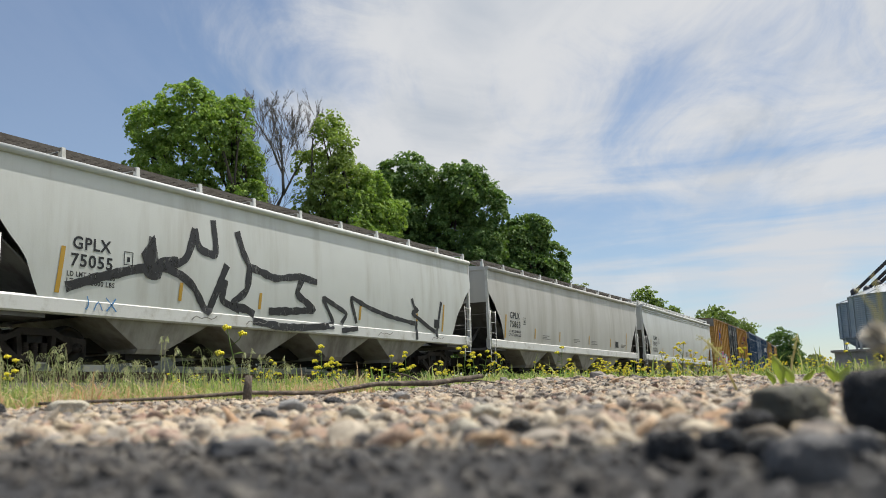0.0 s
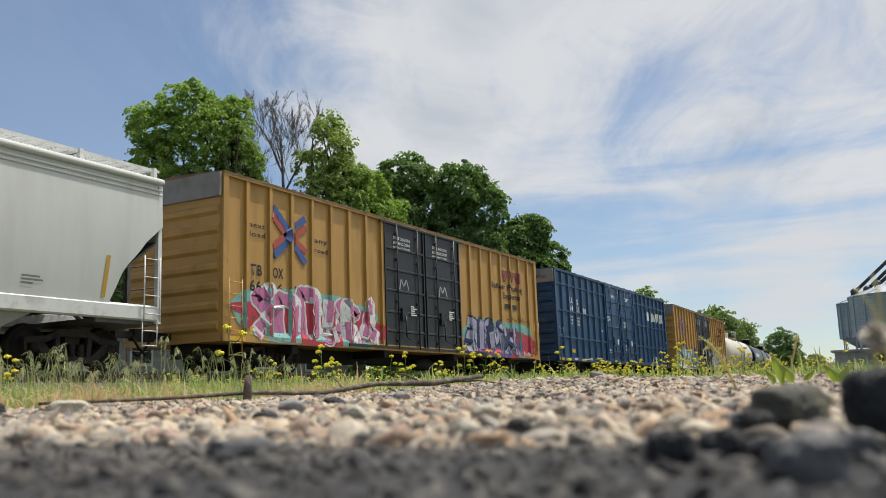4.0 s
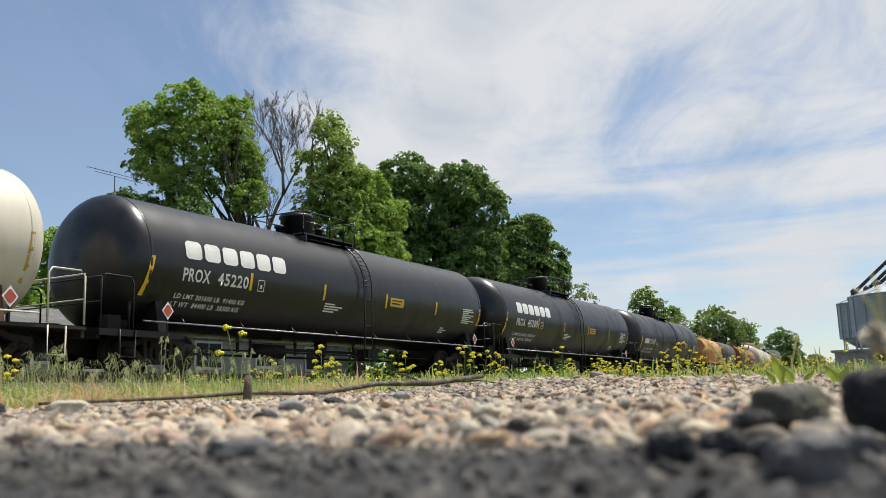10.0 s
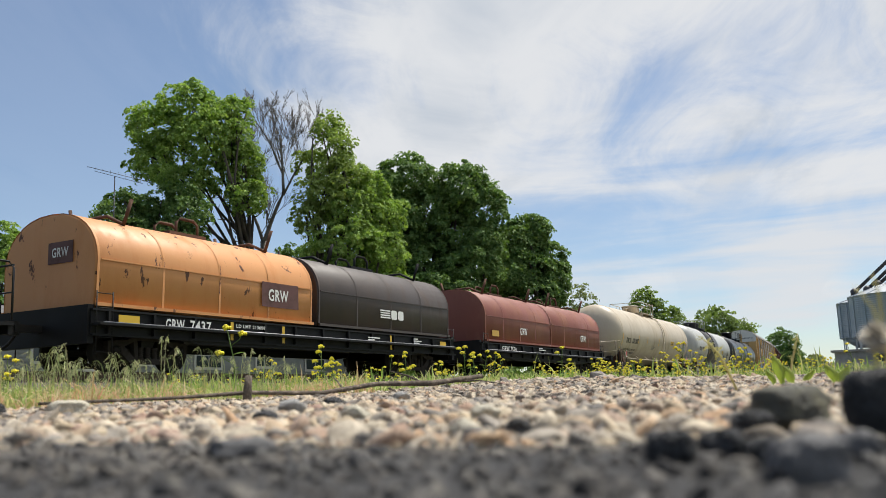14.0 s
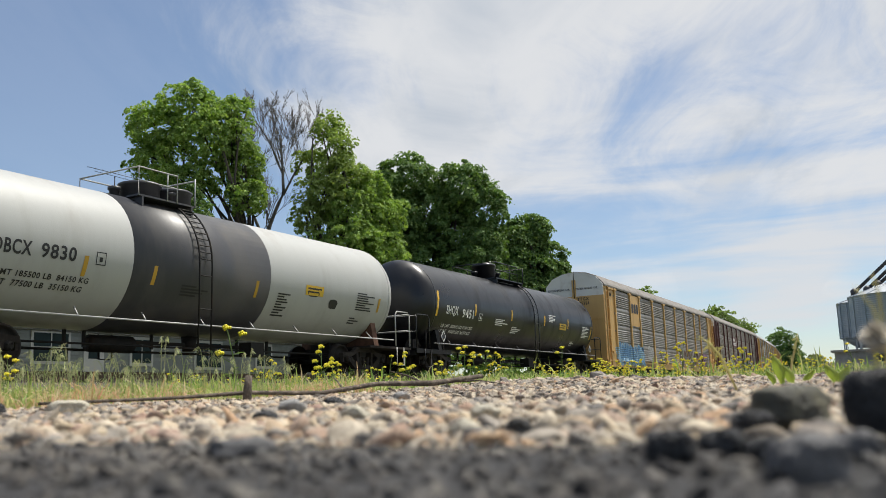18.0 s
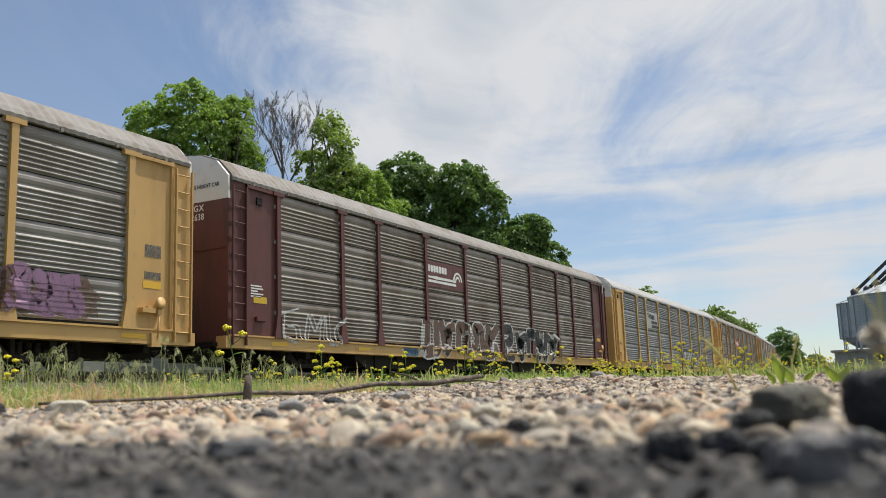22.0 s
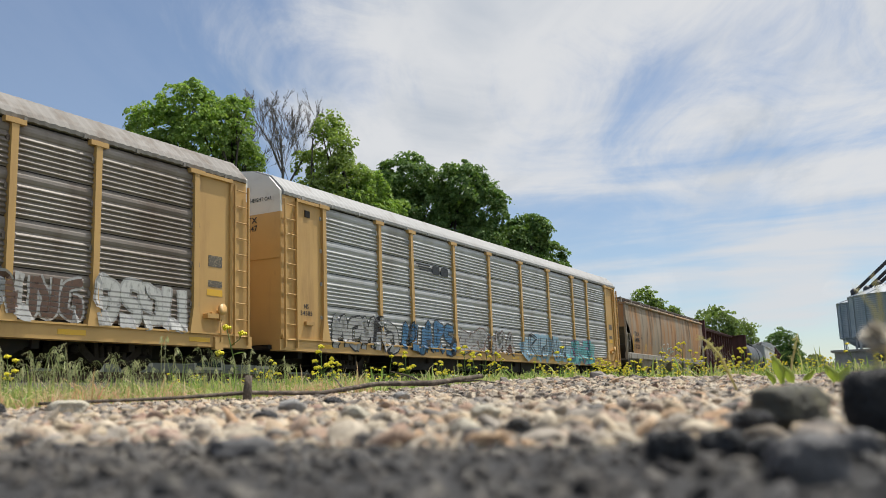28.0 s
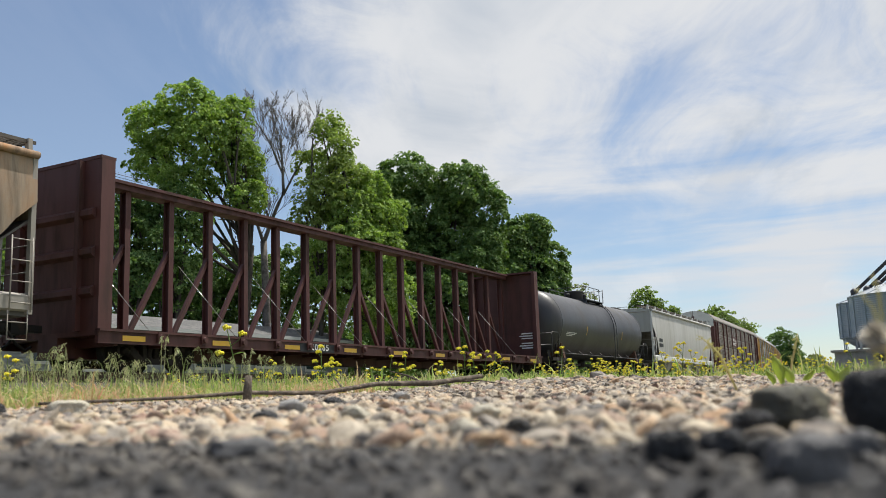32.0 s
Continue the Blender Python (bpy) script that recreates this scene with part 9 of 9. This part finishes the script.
def build_lane_edge():
    dead = material("dead branch", (0.10, 0.078, 0.06), 0.9, spot=(0.26, 0.21, 0.16), spot_at=(0.45, 0.7), spot_scale=25, vary=0.2, grain=0.2, grain_scale=120, bump=0.6, bump_scale=60)
    b = thing("fallen_branch", "long dead branch lying along the gravel edge", "branch")
    line = [(1.240, 1.62, 0.020), (1.65, 1.655, 0.030), (1.886, 1.625, 0.036), (2.126, 1.566, 0.040), (2.386, 1.543, 0.052), (2.608, 1.468, 0.064), (2.821, 1.395, 0.076)]
    line = [Vector(line[0]).lerp(Vector(line[1]), 0)] + [Vector(p) + Vector((0, 0, 0.007 * math.sin(i * 2.6) - 0.003)) for i, p in enumerate(line[1:])]
    part("limb", Mesh().tube(line, [0.003, 0.0042, 0.0055, 0.0065, 0.0075, 0.0095, 0.0075], 8), dead, b)
    for s, e in (((2.45, 1.54, 0.042), (2.30, 1.40, 0.012)), ((2.60, 1.485, 0.05), (2.55, 1.60, 0.10)), ((2.72, 1.44, 0.06), (2.80, 1.30, 0.045)), ((2.25, 1.57, 0.035), (2.40, 1.72, 0.085))):
        mid = Vector(s).lerp(Vector(e), 0.5) + Vector((0.01, 0.01, 0.008))
        part("twig", Mesh().tube([s, mid, e], [0.004, 0.003, 0.0015], 5), dead, b)
    stub = Mesh().tube([(1.848, 1.600, -0.02), (1.850, 1.598, 0.045), (1.853, 1.597, 0.080)], [0.0125, 0.011, 0.009], 8)
    tagged(part("stake", stub, dead), "short weathered wooden stub beside the branch", "stake")
    straw = material("straw stalk", (0.60, 0.53, 0.24), 0.6, vary=0.15, grain=0.1, bump=0.1, through=0.3)
    green = material("broad green leaf", (0.34, 0.42, 0.09), 0.5, vary=0.15, grain=0.1, bump=0.1, through=0.4)
    fluff = material("pale seed fluff", (0.62, 0.57, 0.48), 0.9, vary=0.1, bump=0)
    for pts, w in (([(1.571, 0.305, 0.0), (1.566, 0.326, 0.057), (1.563, 0.342, 0.079), (1.560, 0.358, 0.092)], 0.007), ([(2.178, 0.308, 0.0), (2.180, 0.297, 0.058), (2.181, 0.287, 0.09), (2.182, 0.279, 0.121)], 0.006)):
        o = thing("grass_stalk", "bent straw-coloured grass stalk with a ragged head", "grass", "stalks by the lane")
        part("stem", Mesh().tube(pts, [0.0018, 0.0024, 0.0020, 0.0008], 6), straw, o)
        m = Mesh()
        for i in range(26):
            t = 1 + 2 * i / 26
            k = int(t)
            s = Vector(pts[k]).lerp(Vector(pts[min(k + 1, 3)]), t - k)
            e = s + Vector((0, rng.normal(0.0, 0.008), -rng.uniform(-0.012, 0.02)))
            n = len(m.v)
            m.v += [tuple(s), tuple(s.lerp(e, 0.5) + Vector((0, 0.0015, 0.001))), tuple(e), tuple(s.lerp(e, 0.5) - Vector((0, 0.0015, 0.001)))]
            m.face((n, n + 1, n + 2, n + 3))
        part("seed_head", m, straw, o)
    leaf_at = (((1.880, 0.278), (1.878, 0.292), 0.066, 0.0105), ((1.882, 0.261), (1.881, 0.272), 0.043, 0.0095), ((1.891, 0.183), (1.890, 0.198), 0.042, 0.0105), ((1.892, 0.174), (1.893, 0.156), 0.038, 0.010), ((1.95, 0.245), (1.95, 0.225), 0.034, 0.008), ((1.93, 0.30), (1.93, 0.318), 0.040, 0.007))
    for (x, y), (x1, y1), top, broad in leaf_at:
        o = thing("weed", "broad-leaved green weed at the lane's edge", "weed", "weeds by the lane")
        g = ground_height(x, y)
        m = Mesh()
        rows = []
        for t, w in ((0, 0.12), (0.18, 0.5), (0.42, 0.95), (0.62, 1.0), (0.82, 0.62), (0.94, 0.25), (1, 0.03)):
            c = Vector((x + (x1 - x) * t, y + (y1 - y) * t * t, g + (top - g) * t))
            w *= broad * (1 + 0.1 * math.sin(23 * t))
            rows.append([c + Vector((0.004, w, 0)), c + Vector((-0.003, w * 0.45, 0)), c + Vector((0.001, 0, 0)), c + Vector((-0.003, -w * 0.45, 0)), c + Vector((0.004, -w, 0))])
        m.rings(rows, closed=False, caps=False)
        part("leaf", m, green, o)
    d = thing("seed_head_plant", "dried plant with a pale fluffy seed head", "weed")
    part("stem", Mesh().tube([(0.552, 0.030, -0.03), (0.550, 0.031, 0.0), (0.549, 0.032, 0.022)], 0.0009, 5), straw, d)
    puff = Mesh()
    for i in range(220):
        v = Vector(rng.normal(0, 1, 3).tolist()).normalized()
        c = Vector((0.549, 0.030, 0.026))
        s = v.orthogonal() * 0.0009
        e = c + v * 0.0085 * rng.uniform(0.8, 1.1)
        n = len(puff.v)
        puff.v += [tuple(c + s * 0.2), tuple(e + s), tuple(e - s)]
        puff.face((n, n + 1, n + 2))
    part("seed_head", puff, fluff, d)
    for pts in ([(0.600, 0.020, -0.03), (0.599, 0.033, 0.046), (0.599, 0.042, 0.060)], [(0.619, 0.028, -0.03), (0.619, 0.030, 0.056), (0.619, 0.033, 0.070)]):
        o = thing("grass_stalk", "yellowed grass blade close to the lens", "grass", "stalks by the lane")
        part("blade", Mesh().tube(pts, [0.0016, 0.0013, 0.0003], 4), straw, o)


build_lane_edge()


# ---- buildings ----
def build_house():
    """A long, low house with grey lap siding behind the track."""
    siding = material("grey siding", (0.18, 0.20, 0.198), 0.6, spot=(0.14, 0.155, 0.15), spot_at=(0.45, 0.7), spot_scale=1.5, streak=0.2, vary=0.08, toss=0.05)
    trim = material("white trim", (0.42, 0.43, 0.42), 0.5, vary=0.06)
    glass = material("dark window glass", (0.03, 0.045, 0.05), 0.08, vary=0.1, grain=0, bump=0)
    roof_m = material("grey shingles", (0.16, 0.155, 0.15), 0.9, spot=(0.10, 0.10, 0.10), spot_at=(0.4, 0.6), spot_scale=6, vary=0.15, grain=0.2, bump=0.4)
    skirt_m = material("skirting", (0.20, 0.205, 0.20), 0.6, spot=(0.13, 0.125, 0.115), spot_at=(0.45, 0.7), spot_scale=2, vary=0.1)
    x0, x1, y0, y1, zf, ze = 8.0, 39.0, 27.0, 31.4, 0.75, 3.05
    h = thing("long_house", "long low house with grey lap siding and white-framed windows", "house", "", Matrix.Translation((0, 0, 0)))
    wall = part("wall", Mesh().box(x0, x1, y0, y1, zf - 0.1, ze), siding, h)
    board = Mesh().prism([(y0, 0.0), (y0 - 0.028, 0.0), (y0 - 0.006, 0.135), (y0, 0.135)], x0, x1, "x").mesh("siding_board", siding)
    for i in range(18):
        part("siding_board", board, None, wall).location = (0, 0, zf - 0.05 + i * 0.132)
    part("skirting", Mesh().box(x0 + 0.05, x1 - 0.05, y0 + 0.03, y1 - 0.03, 0.0, zf - 0.05), skirt_m, h)
    part("roof", Mesh().prism([(y0 - 0.35, ze), (y1 + 0.35, ze), (y1 + 0.35, ze + 0.10), ((y0 + y1) / 2, ze + 0.85), (y0 - 0.35, ze + 0.10)], x0 - 0.3, x1 + 0.3, "x"), roof_m, h)
    part("fascia", Mesh().box(x0 - 0.32, x1 + 0.32, y0 - 0.40, y0 - 0.352, ze - 0.03, ze + 0.12), trim, h)
    for x, w, z, hh in ((12.4, 1.0, 1.65, 1.0), (16.2, 1.6, 1.65, 1.0), (20.3, 1.45, 1.75, 1.02), (24.6, 1.0, 1.75, 0.95), (28.0, 1.5, 1.65, 1.05), (31.8, 1.0, 1.75, 0.95), (35.4, 1.5, 1.65, 1.05)):
        win = part("window", Mesh().box(x - 0.08, x + w + 0.08, y0 - 0.06, y0 - 0.032, z - 0.08, z + hh + 0.08), trim, h)
        for i in range(2):
            a = x + i * w / 2
            part("pane", Mesh().box(a + 0.03, a + w / 2 - 0.03, y0 - 0.075, y0 - 0.062, z + 0.03, z + hh / 2 - 0.02).box(a + 0.03, a + w / 2 - 0.03, y0 - 0.075, y0 - 0.062, z + hh / 2 + 0.02, z + hh - 0.03), glass, win)
    d = part("door", Mesh().box(22.4, 23.3, y0 - 0.06, y0 - 0.032, 0.8, 2.8), trim, h)
    part("door_pane", Mesh().box(22.6, 23.1, y0 - 0.07, y0 - 0.062, 1.9, 2.6), glass, d)
    part("door_step", Mesh().box(22.2, 23.5, y0 - 1.0, y0 - 0.03, 0.0, 0.55).box(22.2, 23.5, y0 - 1.35, y0 - 1.0, 0.0, 0.28), skirt_m, h)
    # antenna mast behind the house
    iron = material("antenna metal", (0.10, 0.10, 0.105), 0.5, 0.5, vary=0.1)
    a = thing("roof_antenna", "old television antenna on a thin mast", "antenna")
    part("mast", Mesh().tube([(26.34, 30.10, ze + 0.4), (26.34, 30.10, 9.9)], 0.025, 6), iron, a)
    part("boom", Mesh().tube([(25.51, 30.81, 10.25), (27.346, 29.192, 9.72)], 0.014, 5).tube([(25.7, 30.64, 10.08), (27.2, 29.32, 9.62)], 0.010, 5), iron, a)
    for i in range(9):
        p = Vector((25.51, 30.81, 10.25)).lerp(Vector((27.346, 29.192, 9.72)), i / 8)
        l = 0.25 + 0.06 * i
        part("element", Mesh().tube([p + Vector((0.66 * l, 0.75 * l, 0.03)), p - Vector((0.66 * l, 0.75 * l, 0.03))], 0.006, 4), iron, a)
    pole = Mesh().tube([(39.0, 29.8, 0), (39.0, 29.8, 7.6)], 0.12, 8)
    tagged(part("utility_pole", pole, bark), "grey wooden utility pole among the trees", "pole")
    shed = thing("white_shed", "white-walled shed seen between the trees", "shed", "", pose(41.5, 34.0, 0, 0, 0, -20))
    part("wall", Mesh().box(-3.2, 3.2, -2, 2, 0, 3.3), trim, shed)
    part("roof", Mesh().prism([(-2.3, 3.3), (2.3, 3.3), (0, 4.5)], -3.4, 3.4, "x"), roof_m, shed)
    part("door", Mesh().box(-1.2, 0.6, -2.06, -2.003, 0, 2.3), skirt_m, shed)


build_house()


def build_silos():
    """Steel grain bins on legs over a low concrete house."""
    bin_m = material("blue-grey bin steel", (0.29, 0.35, 0.39), 0.5, 0.2, spot=(0.44, 0.49, 0.52), spot_at=(0.45, 0.7), spot_scale=0.7, streak=0.2, vary=0.1)
    roof_m = material("bin roof steel", (0.46, 0.49, 0.52), 0.4, 0.5, vary=0.08)
    concrete = material("pale concrete", (0.36, 0.35, 0.33), 0.9, spot=(0.25, 0.24, 0.22), spot_at=(0.45, 0.7), spot_scale=0.8, vary=0.1, grain=0.1)
    dark = material("dark spout steel", (0.06, 0.06, 0.065), 0.5, 0.4, vary=0.1)
    for cx, cy, r, h0, h1 in ((104.0, 6.0, 3.1, 4.85, 8.45), (98.0, 2.9, 4.6, 4.6, 8.5), (105.0, -7.6, 5.2, 4.6, 8.5)):
        b = thing("grain_bin", "corrugated steel grain bin on legs with a cone roof", "silo", "grain bins", Matrix.Translation((cx, cy, 0)))
        prof = []
        k = 40
        for i in range(k + 1):
            prof.append((h0 + (h1 - h0) * i / k, r + (0.03 if i % 2 else 0)))
        part("shell", Mesh().turned(prof, (0, 0, 0), "z", 48, smooth=False), bin_m, b)
        part("cone_roof", Mesh().turned([(h1, r + 0.15), (h1 + 0.05, r + 0.15), (h1 + 0.32 * r, 0.5), (h1 + 0.32 * r + 0.3, 0.5), (h1 + 0.32 * r + 0.35, 0.0)], (0, 0, 0), "z", 32, smooth=False), roof_m, b)
        part("hopper_cone", Mesh().turned([(h0 - 0.02, r - 0.1), (h0 - 1.0, r * 0.5), (h0 - 1.02, 0)], (0, 0, 0), "z", 32), bin_m, b)
        rib = Mesh().box(-0.04, 0.04, -0.04, 0.04, h0, h1).mesh("stiffener", bin_m)
        leg = Mesh().box(-0.07, 0.07, -0.07, 0.07, 3.4, h0).mesh("leg", roof_m)
        for i in range(18):
            a = 2 * math.pi * i / 18
            part("stiffener", rib, None, b).matrix_basis = pose((r + 0.07) * math.cos(a), (r + 0.07) * math.sin(a), 0, 0, 0, math.degrees(a))
            if i % 2 == 0:
                part("leg", leg, None, b).matrix_basis = pose((r - 0.2) * math.cos(a), (r - 0.2) * math.sin(a), 0)
        for i in range(16):
            a = 2 * math.pi * (i + 0.5) / 16
            seam = Mesh().tube([((r + 0.14) * math.cos(a), (r + 0.14) * math.sin(a), h1 + 0.06), (0.5 * math.cos(a), 0.5 * math.sin(a), h1 + 0.32 * r + 0.03)], 0.04, 4)
            part("roof_rib", seam, roof_m, b)
    base = thing("bin_house", "low concrete building under the grain bins", "building", "", Matrix.Translation((100.0, 2.0, 0)))
    part("wall", Mesh().box(-5.2, 12.0, -14.0, 7.0, 0, 3.2), concrete, base)
    part("slab", Mesh().box(-5.5, 12.3, -14.3, 7.3, 3.2, 3.4), concrete, base)
    part("doorway", Mesh().box(-5.24, -5.203, 0.6, 3.4, 0.9, 2.9), dark, base)
    fence = thing("concrete_wall", "low pale concrete wall before the grain bins", "wall", "", Matrix.Translation((93.0, 0, 0)))
    part("wall", Mesh().box(-0.15, 0.15, -20, 10.2, 0, 2.15), concrete, fence)
    tower = Vector((101.0, -5.0, 20.0))
    for i, (x, y, z) in enumerate(((97.76, 6.88, 9.08), (97.83, 5.7, 9.27), (97.89, 4.65, 9.68))):
        sp = thing("grain_spout", "dark steel spout slanting down to a bin roof", "pipe", "grain spouts")
        part("pipe", Mesh().tube([(x, y, z), tower + Vector((0, -0.8 * i, 0))], 0.17, 10), dark, sp)
        part("cap", Mesh().turned([(-0.5, 0.36), (0.2, 0.36), (0.4, 0.15)], (x, y, z), "z", 12), dark, sp)
    t = thing("elevator_leg", "tall steel grain elevator leg", "tower", "", Matrix.Translation((tower.x, tower.y - 0.8, 0)))
    part("casing", Mesh().box(-0.7, 0.7, -0.9, 0.9, 2.75, 23), roof_m, t)
    part("head", Mesh().box(-1.0, 1.0, -1.5, 1.5, 20, 23.4), dark, t)


build_silos()


# ---- movement ----
def motions():
    for car, centre, truck_at in CARS:
        walk(car, [(t, car_pose(centre - SPEED * t, truck_at)) for t in range(0, 33)])
    # the wheels roll: all wheelsets share one turning key path
    turn = SPEED / 0.44
    step = 1 / 30
    walk(WHEELSETS[0], [(i * step, pose(0, 0, 0, 0, -math.degrees(turn * i * step) % 360, 0)) for i in range(961)])
    keys = WHEELSETS[0].animation_data
    for w in [o for o in bpy.data.objects if o.name.startswith("wheelset") and o is not WHEELSETS[0]]:
        w.rotation_mode = "QUATERNION"
        a = w.animation_data_create()
        a.action = keys.action
        a.action_slot = keys.action_slot


motions()
